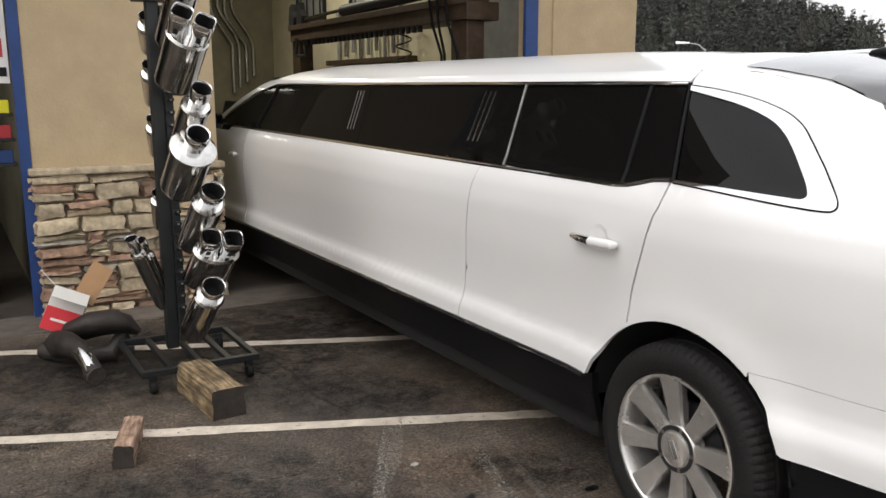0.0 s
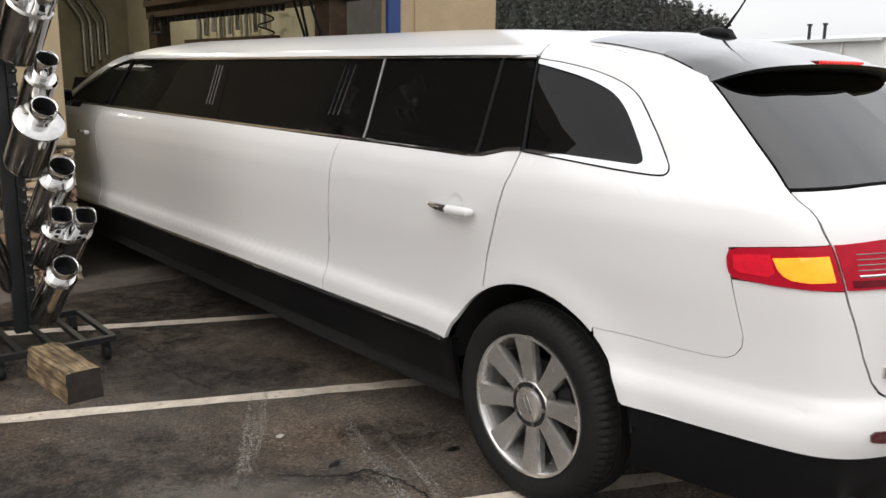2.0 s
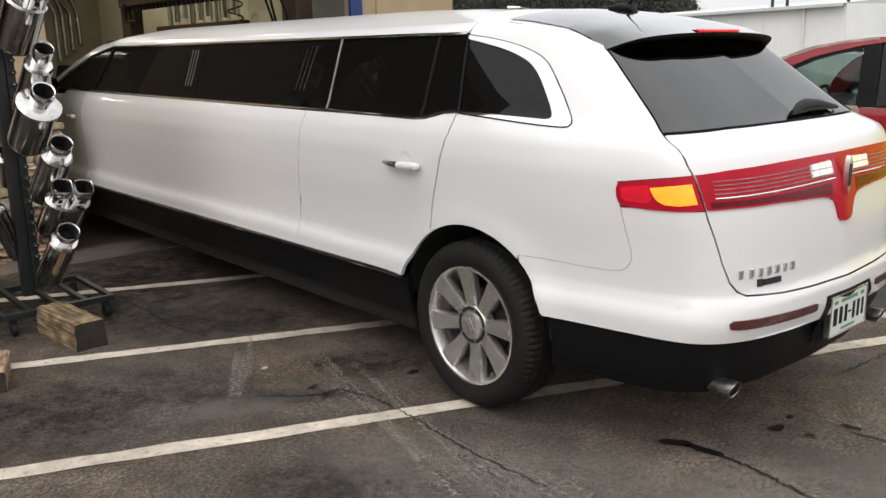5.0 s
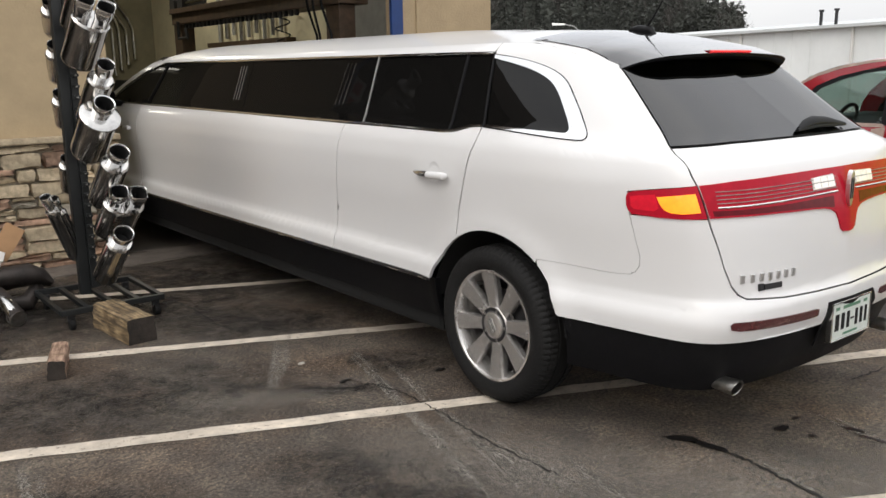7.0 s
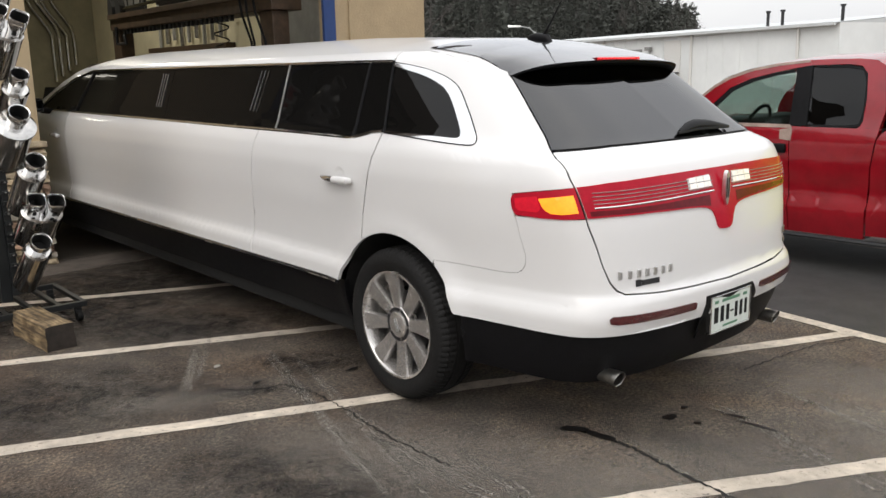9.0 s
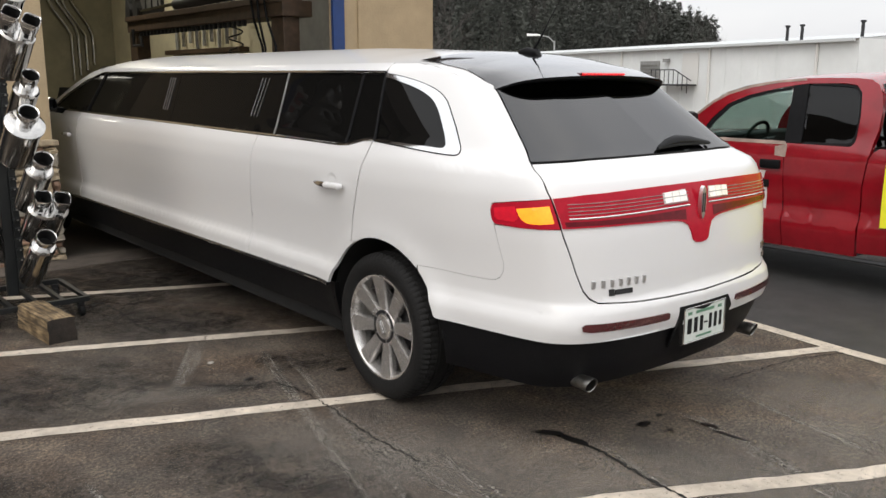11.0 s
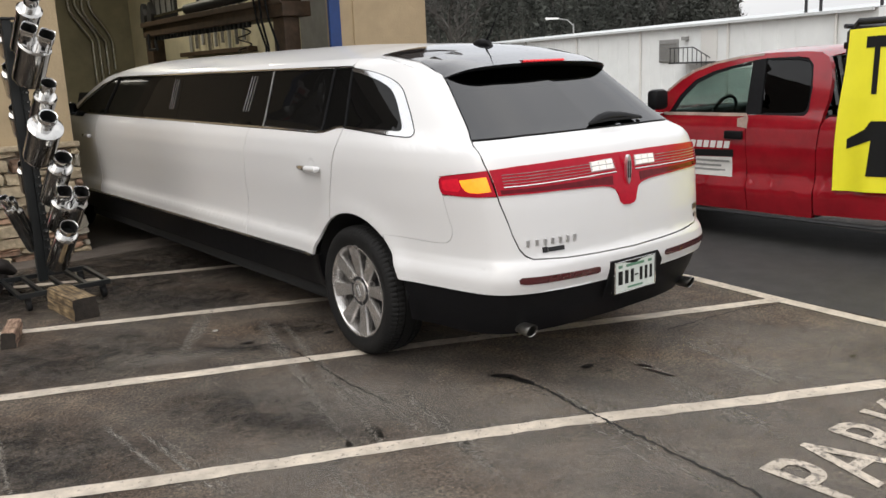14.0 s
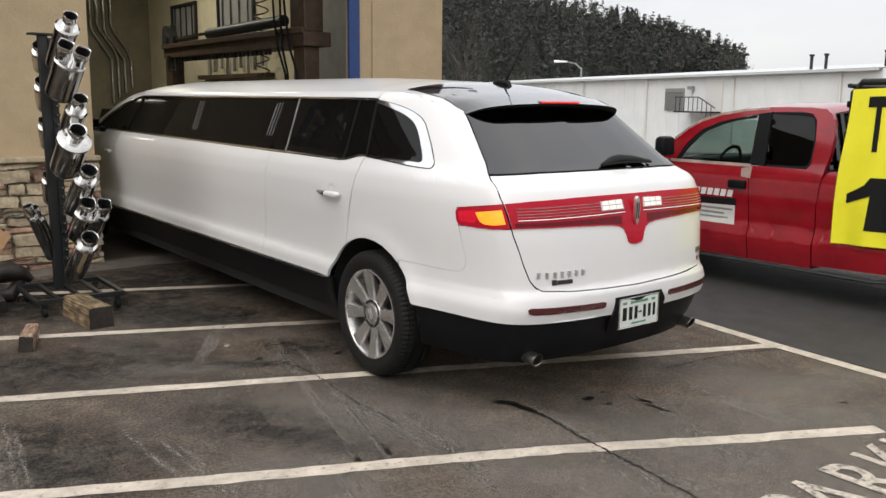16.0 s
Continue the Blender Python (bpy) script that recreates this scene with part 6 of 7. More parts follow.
timber("timber_block", pose(-2.395, 1.80, 0.0, 0, 4, -18), 0.085, 0.34, 0.10, "short split timber offcut lying on the asphalt", M_WOODRED, M_WOODEND, 5)

scrap = thing("scrap_converter", pose(-2.26, 3.22, 0.0), "scorched steel catalytic converter lying by the pier", "scrap part")
bm = bmesh.new()
tube(bm, [(-0.20, 0.12, 0.10), (-0.16, 0.10, 0.17), (-0.06, 0.06, 0.21), (0.06, 0.02, 0.22), (0.13, 0.0, 0.20), (0.19, -0.02, 0.15)], [0.04, 0.10, 0.125, 0.12, 0.09, 0.03], 18, squash=0.62)
r = random.Random(8)
for v in bm.verts:
    v.co += Vector((r.uniform(-1, 1), r.uniform(-1, 1), r.uniform(-1, 1))) * 0.008
part("shield", bm, M_RUST, scrap, smooth=True, angle=50)
bm = bmesh.new()
tube(bm, [(-0.16, 0.10, 0.12), (-0.24, -0.02, 0.14), (-0.22, -0.14, 0.17), (-0.17, -0.24, 0.16), (-0.14, -0.34, 0.11), (-0.12, -0.42, 0.06)], [0.07, 0.085, 0.075, 0.055, 0.046, 0.05], 14)
for v in bm.verts:
    v.co += Vector((r.uniform(-1, 1), r.uniform(-1, 1), r.uniform(-1, 1))) * 0.006
part("down_pipe", bm, M_RUST, scrap, smooth=True, angle=50)
bm = bmesh.new()
tube(bm, [(-0.175, -0.22, 0.165), (-0.145, -0.33, 0.115), (-0.125, -0.41, 0.065)], [0.05, 0.05, 0.047], 16)
part("elbow", bm, M_STEEL, scrap, smooth=True)
bm = bmesh.new()
tube(bm, [(-0.13, -0.385, 0.062), (-0.115, -0.44, 0.05)], [0.052, 0.05], 18)
part("flange", bm, M_STEELDIM, scrap, smooth=True)
bm = bmesh.new()
tube(bm, [(0.10, 0.0, 0.13), (0.02, -0.08, 0.06), (-0.10, -0.04, 0.05), (-0.22, 0.10, 0.05), (-0.32, 0.2, 0.06)], [0.05, 0.055, 0.05, 0.06, 0.05], 12)
part("lower_pipe", bm, M_RUST, scrap, smooth=True)

carton = thing("carton", pose(-2.43, 3.44, 0.30, -14, 24, -10), "open white and red cardboard carton resting on scrap", "carton")
part("body", boxed(-0.10, 0.10, -0.06, 0.06, -0.16, 0.10, 0.003), M_CARDWHITE, carton)
part("front_panel", boxed(-0.101, 0.101, -0.066, -0.061, -0.16, -0.02, 0.001), M_CARDRED, carton, "red printed panel")
part("print_bar", boxed(-0.06, 0.06, -0.068, -0.0665, -0.10, -0.085, 0.0005), M_CARDWHITE, carton)
for x0, x1, tx, tz, a, mt in ((-0.12, 0.0, -0.10, 0.10, 30, M_CARDWHITE),):
    bm = boxed(x0, x1, -0.06, 0.06, 0.0, 0.004, 0.001)
    bmesh.ops.transform(bm, matrix=Matrix.Translation((tx, 0, tz)) @ Matrix.Rotation(radians(a), 4, "Y"), verts=bm.verts)
    part("flap", bm, mt, carton)
bm = boxed(-0.065, 0.065, 0.0, 0.004, 0.0, 0.25, 0.001)
bmesh.ops.transform(bm, matrix=Matrix.Translation((0.075, 0.058, 0.06)) @ Matrix.Rotation(radians(10), 4, "Y"), verts=bm.verts)
part("flap", bm, M_CARD, carton, "raised brown inner flap")
bm = boxed(-0.10, 0.10, -0.12, 0.0, 0.0, 0.004, 0.001)
bmesh.ops.transform(bm, matrix=Matrix.Translation((0, -0.06, 0.10)) @ Matrix.Rotation(radians(35), 4, "X"), verts=bm.verts)
part("flap", bm, M_CARDWHITE, carton)



# ---- red pickup with its banner ----
TX = 3.0


def tpoly(name, poly, material, parent, x0, x1, label="", bevel=0.0):
    bm = bmesh.new()
    prism(bm, poly, 0, x0, x1)
    if bevel:
        bmesh.ops.bevel(bm, geom=bm.edges[:], offset=bevel, segments=2, profile=0.5, affect="EDGES")
    return part(name, bm, material, parent, label, smooth=bool(bevel), angle=40)


def bulged(name, poly, material, parent, label="", depth=0.05, side=-1, base=TX, lean=None, step=0.07):
    """A flank panel with the truck's tumblehome and rolled waist; outline in (y, z)."""
    poly = dense(poly, 0.05)
    bm = bmesh.new()
    bm.faces.new([bm.verts.new((0, a, b)) for a, b in poly]).normal_update()
    bmesh.ops.triangulate(bm, faces=bm.faces, ngon_method="EAR_CLIP")
    y0, y1 = min(p[0] for p in poly), max(p[0] for p in poly)
    z0, z1 = min(p[1] for p in poly), max(p[1] for p in poly)
    for i in range(1, int((z1 - z0) / step) + 1):
        bmesh.ops.bisect_plane(bm, geom=bm.verts[:] + bm.edges[:] + bm.faces[:], plane_co=(0, 0, z0 + i * step), plane_no=(0, 0, 1), dist=1e-5)
    for i in range(1, int((y1 - y0) / 0.2) + 1):
        bmesh.ops.bisect_plane(bm, geom=bm.verts[:] + bm.edges[:] + bm.faces[:], plane_co=(0, y0 + i * 0.2, 0), plane_no=(0, 1, 0), dist=1e-5)
    r = bmesh.ops.extrude_face_region(bm, geom=bm.faces[:])
    bmesh.ops.translate(bm, vec=(depth, 0, 0), verts=[g for g in r["geom"] if isinstance(g, bmesh.types.BMVert)])
    for v in bm.verts:
        v.co.y += 0.62 * max(0.0, truck_flank(v.co.z) - 0.03)
        v.co.x += truck_flank(v.co.z)
        v.co.x = base + v.co.x if side < 0 else 2 * TX_MID - (base + v.co.x)
    bmesh.ops.recalc_face_normals(bm, faces=bm.faces)
    return part(name, bm, material, parent, label, smooth=True, angle=50)


TX_MID = TX + 0.86
truck_flank = curve_through([0.15, 0.30, 0.42, 0.50, 0.535, 0.60, 0.80, 0.95, 1.05, 1.10, 1.30, 1.50, 1.58, 1.62], [0.07, 0.03, 0.008, 0.0, 0.028, 0.036, 0.012, 0.012, 0.03, 0.05, 0.10, 0.165, 0.20, 0.24])


def build_truck():
    tr = thing("pickup_truck", pose(0, 0, 0), "faded red extended-cab pickup truck with a banner on its bed", "pickup truck")
    tr.matrix_basis = Matrix.Identity(4)
    for side in (-1, 1):
        k = dict(side=side)
        d = bulged("front_door", [(0.085, 0.27), (0.12, 1.065), (0.14, 1.085), (0.95, 1.085), (1.08, 1.05), (1.15, 0.8), (1.10, 0.4), (1.02, 0.27)], M_REDTRUCK, tr, **k)
        part_x = lambda a, b: (TX + a, TX + b) if side < 0 else (2 * TX_MID - TX - b, 2 * TX_MID - TX - a)  # noqa: E731
        x0, x1 = part_x(-0.018, 0.02)
        part("door_handle", boxed(x0, x1, 0.13, 0.30, 0.875, 0.945, 0.012), M_BLACKTRIM, d, "black door handle", smooth=True)
        bulged("door_edge_wear", [(0.10, 0.97), (0.19, 0.98), (0.20, 1.05), (0.12, 1.066), (0.10, 1.06)], M_PRIMER, d, "peeled paint patch", depth=0.004, base=TX - 0.002, **k)
        bulged("sill_strip", [(0.10, 1.066), (0.95, 1.066), (0.95, 1.092), (0.12, 1.092)], M_PRIMER, d, depth=0.006, base=TX - 0.003, **k)
        bulged("rear_door", [(0.077, 0.27), (0.112, 1.065), (0.108, 1.078), (-0.40, 1.078), (-0.545, 1.085), (-0.525, 1.0), (-0.503, 0.8), (-0.492, 0.27)], M_REDTRUCK, tr, "red rear half-door and cab corner", **k)
        arc_in = [(0.90, 1.085), (0.79, 1.235), (0.64, 1.365), (0.46, 1.437), (0.28, 1.478), (0.10, 1.505)]
        arc_out = [(0.92, 1.285), (0.78, 1.385), (0.64, 1.455), (0.44, 1.515), (0.21, 1.553), (-0.03, 1.573)]
        win = rounded([(-0.015, 1.095), (-0.37, 1.095), (-0.415, 1.13), (-0.44, 1.30), (-0.445, 1.46), (-0.40, 1.515), (-0.055, 1.52)], 2)
        win = [(-0.012, 1.092)] + win[1:-1] + [(-0.055, 1.52)]
        bulged("cab_side", [(-0.385, 1.078), (-0.545, 1.085), (-0.585, 1.2), (-0.608, 1.34), (-0.605, 1.46), (-0.58, 1.53), (-0.52, 1.565), (-0.40, 1.576), (-0.2, 1.578)] + arc_out[::-1][:4]
               + arc_in[2:5] + [(0.10, 1.515), (-0.05, 1.534), (-0.33, 1.538), (-0.42, 1.525), (-0.458, 1.47), (-0.455, 1.30), (-0.43, 1.13), (-0.41, 1.095)], M_REDTRUCK, tr, depth=0.05, step=0.04, **k)
        bulged("centre_post", [(0.128, 1.085), (-0.008, 1.085), (-0.05, 1.532), (0.075, 1.515)], M_BLACKTRIM, tr, "black post between the side windows", depth=0.04, base=TX + 0.004, **k)
        bulged("front_post", [(0.90, 1.085), (1.06, 1.085), (1.0, 1.19)] + arc_out[:3] + arc_in[2::-1], M_REDTRUCK, tr, depth=0.05, step=0.04, **k)
        bulged("front_door_window", [(0.13, 1.09)] + arc_in + [(0.09, 1.508)], M_CLEARGLASS, tr, depth=0.005, base=TX + 0.015, **k)
        bulged("faded_edge", [(a + 0.004, b + 0.002) for a, b in arc_out] + [(a - 0.004, b - 0.016) for a, b in arc_out[::-1]], M_PRIMER, tr, "sun-faded pinkish edge of the roof", depth=0.004, base=TX - 0.002, step=0.04, **k)
        seal = [(a - 0.028 * (0.3 if a < 0.4 else 1), b - 0.022) for a, b in arc_in]
        bulged("window_channel", arc_in + seal[::-1], M_BLACKTRIM, tr, depth=0.012, base=TX + 0.006, step=0.04, **k)
        bulged("rear_side_window", win, M_SMOKEGLASS, tr, depth=0.005, base=TX + 0.012, **k)
        cy, cz = -0.23, 1.31
        grow = [(cy + (a - cy) * 1.075, cz + (b - cz) * 1.075) for a, b in win[1:-1]]
        bulged("window_seal", win[1:-1] + grow[::-1], M_BLACKTRIM, tr, depth=0.012, base=TX + 0.003, step=0.04, **k)
        wing = [(1.16, 0.8), (1.11, 0.4), (1.03, 0.27), (1.20, 0.27)] + [(1.62 + 0.40 * math.cos(radians(t)), 0.33 + 0.40 * math.sin(radians(t))) for t in range(180, -1, -15)] + [(2.35, 0.35), (2.40, 0.85), (2.2, 0.98), (1.4, 1.05), (1.09, 1.05)]
        bulged("front_wing", wing, M_REDTRUCK, tr, **k)
        bed = [(-0.508, 0.30), (-0.512, 0.80), (-0.535, 1.0), (-0.56, 1.05), (-0.60, 1.075), (-2.75, 1.075), (-2.78, 0.9), (-2.75, 0.35), (-2.15, 0.35)] + [(-1.62 + 0.40 * math.cos(radians(t)), 0.33 + 0.42 * math.sin(radians(t))) for t in range(180, -1, -15)] + [(-1.12, 0.32)]
        bulged("bed_side", bed, M_REDTRUCK, tr, **k)
        for y in (1.62, -1.62):
            w = new("wheel")
            w.parent = tr
            w.matrix_basis = Matrix.Translation((TX + 0.13 if side < 0 else 2 * TX_MID - TX - 0.13, y, 0.345)) @ Matrix.Rotation(math.pi if side < 0 else 0, 4, "Z")
            bm = bmesh.new()
            lathe(bm, [(0.08, 0.20), (0.105, 0.22), (0.112, 0.27), (0.105, 0.32), (0.085, 0.343), (0.0, 0.347), (-0.085, 0.343), (-0.105, 0.32), (-0.10, 0.2)], 48)
            part("tyre", bm, M_RUBBER, w, smooth=True)
            bm = bmesh.new()
            lathe(bm, [(0.10, 0.205), (0.095, 0.19), (0.03, 0.17), (0.05, 0.08), (0.06, 0.05), (0.06, 0.0)], 40)
            part("rim", bm, M_RIM, w, smooth=True)
            bm = bmesh.new()
            for t in range(0, 70, 7):
                a = radians(t + 60)
                box(bm, 0.1095, 0.1125, -0.012, 0.012, 0.262, 0.29, 0, Matrix.Rotation(a, 4, "X"))
            part("tyre_print", bm, M_WHITEINK, w, "white raised print on the tyre")
        # mirror
        mx0, mx1 = part_x(-0.20, -0.02)
        mir = part("door_mirror", boxed(mx0, mx1, 0.86, 0.98, 1.12, 1.30, 0.04), M_BLACKTRIM, tr, "black door mirror", smooth=True)
    # roof, bonnet, screens, bed floor
    bm = bmesh.new()
    grid = []
    for y, z, w in ((0.77, 1.447, 0.712), (0.56, 1.513, 0.69), (0.32, 1.553, 0.672), (0.07, 1.574, 0.662), (-0.3, 1.577, 0.66), (-0.43, 1.564, 0.667), (-0.49, 1.525, 0.685)):
        grid.append([bm.verts.new((TX_MID + w * u, y, z + 0.045 * (1 - u * u))) for u in [-1 + 2 * j / 10 for j in range(11)]])
    for u, v in zip(grid, grid[1:]):
        for i in range(10):
            bm.faces.new((u[i], u[i + 1], v[i + 1], v[i]))
    part("roof", bm, M_REDTRUCK, tr, smooth=True)
    for nm, pts, mt in (("windscreen", ((1.12, 1.08, 0.80), (0.77, 1.445, 0.71)), M_CLEARGLASS), ("rear_window", ((-0.535, 1.08, 0.80), (-0.485, 1.53, 0.68)), M_SMOKEGLASS)):
        bm = bmesh.new()
        (ya, za, wa), (yb, zb, wb) = pts
        bm.faces.new([bm.verts.new(c) for c in ((TX_MID - wa, ya, za), (TX_MID + wa, ya, za), (TX_MID + wb, yb, zb), (TX_MID - wb, yb, zb))])
        part(nm, bm, mt, tr)
    bm = bmesh.new()
    grid = []
    for y, z in ((1.0, 1.07), (1.4, 1.06), (2.1, 1.0), (2.4, 0.88), (2.42, 0.4)):
        grid.append([bm.verts.new((TX_MID + 0.83 * u, y - 0.08 * u * u, z + 0.04 * (1 - u * u))) for u in [-1 + 2 * j / 10 for j in range(11)]])
    for u, v in zip(grid, grid[1:]):
        for i in range(10):
            bm.faces.new((u[i], u[i + 1], v[i + 1], v[i]))
    part("bonnet", bm, M_REDTRUCK, tr, smooth=True)
    part("cab_floor", boxed(TX + 0.08, 2 * TX_MID - TX - 0.08, -0.48, 1.0, 0.26, 0.34, 0.01), M_SKIN, tr)
    part("cab_back", boxed(TX + 0.12, 2 * TX_MID - TX - 0.12, -0.50, -0.46, 0.3, 1.08, 0.01), M_SKIN, tr)
    part("dashboard", boxed(TX + 0.12, 2 * TX_MID - TX - 0.12, 0.78, 1.02, 0.75, 1.10, 0.04), M_SKIN, tr)
    part("bed_floor", boxed(TX + 0.10, 2 * TX_MID - TX - 0.10, -2.72, -0.55, 0.50, 0.56, 0.01), M_BLACKTRIM, tr)
    part("front_bulkhead", boxed(TX + 0.10, 2 * TX_MID - TX - 0.10, -0.60, -0.56, 0.5, 1.06, 0.01), M_REDTRUCK, tr)
    part("tailgate", boxed(TX + 0.05, 2 * TX_MID - TX - 0.05, -2.78, -2.72, 0.5, 1.05, 0.01), M_REDTRUCK, tr)
    for x in (TX + 0.45, TX + 1.27):
        st = new("seat")
        st.parent = tr
        part("cushion", boxed(x - 0.24, x + 0.24, 0.0, 0.5, 0.55, 0.75, 0.05), M_SKIN, st, smooth=True)
        part("back", boxed(x - 0.24, x + 0.24, -0.16, 0.0, 0.7, 1.22, 0.05), M_SKIN, st, smooth=True)
        part("head_rest", boxed(x - 0.13, x + 0.13, -0.16, -0.06, 1.24, 1.38, 0.04), M_SKIN, st, smooth=True)
    bm = bmesh.new()
    tube(bm, [(TX + 0.45 + 0.17 * math.cos(t), 0.62 - 0.06 * math.sin(t), 1.06 + 0.15 * math.sin(t)) for t in [2 * math.pi * i / 28 for i in range(29)]], 0.015, 8, cap=False)
    part("steering_wheel", bm, M_SKIN, tr, smooth=True)
    part("axle_block", boxed(TX + 0.25, 2 * TX_MID - TX - 0.25, -2.0, 2.0, 0.34, 0.5, 0.02), M_INNER, tr)
    bm = bmesh.new()
    tube(bm, [(TX + 0.06, -1.12, 0.262), (TX + 0.03, -1.0, 0.250), (TX + 0.03, 0.9, 0.244), (TX + 0.06, 1.02, 0.250)], 0.018, 10, squash=0.7)
    part("running_board", bm, M_DARKMETAL, tr, "dull worn metal running board", smooth=True)
    # door sign: brand strokes and bars
    dsg = bulged("door_sign", [(0.235, 0.55), (0.95, 0.55), (0.95, 0.70), (0.235, 0.72)], M_WHITEINK, tr, "white lower half of a magnetic door sign", depth=0.004, base=TX - 0.004)
    bulged("sign_band", [(0.22, 0.725), (0.95, 0.705), (0.95, 0.765), (0.22, 0.785)], M_INK, dsg, depth=0.004, base=TX - 0.004)
    for i in range(9):
        a = 0.265 + i * 0.068
        bulged("sign_bar", [(a, 0.795), (a + 0.05, 0.795), (a + 0.038, 0.855), (a - 0.012, 0.855)], M_WHITEINK, dsg, depth=0.004, base=TX - 0.004)
    for z0, a, b in ((0.672, 0.26, 0.72), (0.632, 0.34, 0.66), (0.592, 0.30, 0.70)):
        bulged("sign_bar", [(a, z0), (b, z0), (b, z0 + 0.018), (a, z0 + 0.018)], M_GREYPANEL, dsg, depth=0.004, base=TX - 0.006)
    return tr


build_truck()

# frame over the bed and the banner hung from it
fr = thing("steel_rack", pose(0, 0, 0), "dark steel tube rack standing in the truck bed", "rack")
for x in (TX + 0.10, TX + 1.55):
    bm = bmesh.new()
    tube(bm, [(x, -0.69, 0.56), (x, -0.69, 1.70), (x, -0.75, 1.775), (x, -2.55, 1.775), (x, -2.64, 1.70), (x, -2.64, 0.56)], 0.026, 10)
    part("side_hoop", bm, M_DARKMETAL, fr, smooth=True)
for z in (1.15, 1.745):
    bm = bmesh.new()
    tube(bm, [(TX + 0.02, -0.69, z), (TX + 1.6, -0.69, z)], 0.018, 8)
    part("cross_tube", bm, M_DARKMETAL, fr, smooth=True)
# row of bars added to darken the gap between cab and banner
for i in range(9):
    x = TX + 0.24 + i * 0.145
    bm = bmesh.new()
    tube(bm, [(x, -0.69, 0.56), (x, -0.69, 1.745)], 0.02, 8)
    part("gap_fill_bar", bm, M_DARKMETAL, fr, smooth=True)
for z in (1.22, 1.34, 1.46, 1.58):
    part("clamp", boxed(TX + 0.065, TX + 0.135, -0.725, -0.655, z, z + 0.05, 0.008), M_BLACKTRIM, fr)

ban = thing("banner", pose(0, 0, 0), "yellow vinyl banner with bold black print hung on the truck", "banner")


def drape(y, z):
    """How the cloth hangs: slight folds, standing off the truck's side."""
    return TX - 0.03 + 0.012 * math.sin(y * 9 + z * 2) * (1.75 - z) + 0.008 * math.sin(y * 23 + 1) * (1.8 - z) + 0.05 * max(0, z - 1.2)


bm = bmesh.new()
rows = []
for i in range(31):
    z = 0.52 + 1.195 * i / 30
    rows.append([bm.verts.new((drape(y, z), y, z - 0.012 * math.sin((y + 0.7) * 4))) for y in [(-0.725 - 0.012 * math.sin(z * 5) + 0.06 * (1.7 - z) * 0.8) - 1.9 * j / 50 for j in range(51)]])
for u, v in zip(rows, rows[1:]):
    for i in range(50):
        bm.faces.new((u[i], v[i], v[i + 1], u[i + 1]))
cloth = part("cloth", bm, M_YELLOW, ban, smooth=True)


def print_on_banner(ch, y, z, size, stretch, width):
    ob = lettering(ch, size, 0.0004, "letter", M_INK, cloth, Matrix.Identity(4), bold=size * 0.027)
    me = ob.data
    bm = bmesh.new()
    bm.from_mesh(me)
    for i in range(1, 14):
        bmesh.ops.bisect_plane(bm, geom=bm.verts[:] + bm.edges[:] + bm.faces[:], plane_co=(0, i * size * 0.06, 0), plane_no=(0, 1, 0), dist=1e-6)
        bmesh.ops.bisect_plane(bm, geom=bm.verts[:] + bm.edges[:] + bm.faces[:], plane_co=(i * size * 0.06, 0, 0), plane_no=(1, 0, 0), dist=1e-6)
    for v in bm.verts:
        a, b = v.co.x * width, v.co.y * stretch
        yy, zz = y - a, z + b
        v.co = Vector((drape(yy, zz) - 0.005 - v.co.z, yy, zz - 0.012 * math.sin((yy + 0.7) * 4)))
    bm.to_mesh(me)
    bm.free()


for ch, y, z, size, st, wd in (("T", -0.870, 1.255, 0.44, 1.28, 0.60), ("R", -1.065, 1.255, 0.44, 1.28, 0.52), ("U", -1.215, 1.255, 0.44, 1.28, 0.52)):
    print_on_banner(ch, y, z, size, st, wd)
bm = bmesh.new()
one = dense([(-0.765, 0.915), (-0.90, 0.985), (-0.945, 1.045), (-1.165, 1.045), (-1.115, 0.64), (-0.935, 0.64), (-0.955, 0.905), (-0.765, 0.84)], 0.05)
bm.faces.new([bm.verts.new((0, a, b)) for a, b in one]).normal_update()
bmesh.ops.triangulate(bm, faces=bm.faces, ngon_method="EAR_CLIP")
for i in range(1, 9):
    bmesh.ops.bisect_plane(bm, geom=bm.verts[:] + bm.edges[:] + bm.faces[:], plane_co=(0, 0, 0.62 + i * 0.05), plane_no=(0, 0, 1), dist=1e-6)
    bmesh.ops.bisect_plane(bm, geom=bm.verts[:] + bm.edges[:] + bm.faces[:], plane_co=(0, -0.76 - i * 0.05, 0), plane_no=(0, 1, 0), dist=1e-6)
for v in bm.verts:
    v.co = Vector((drape(v.co.y, v.co.z) - 0.005, v.co.y, v.co.z - 0.012 * math.sin((v.co.y + 0.7) * 4)))
part("numeral", bm, M_INK, cloth)

# ---- distance ----
SH_A, SH_C, SH_B = Vector((66.5, 92.0)), Vector((44.9, 18.8)), Vector((74.0, 10.2))
SH_H = 3.75


def shed_wall(name, a, b, thick=-0.3):
    d = (b - a).normalized()
    n = Vector((-d.y, d.x))
    bm = bmesh.new()
    q = [(a.x, a.y), (b.x, b.y), (b.x + n.x * thick, b.y + n.y * thick), (a.x + n.x * thick, a.y + n.y * thick)]
    prism(bm, q, 2, -3.0, SH_H)
    return bm


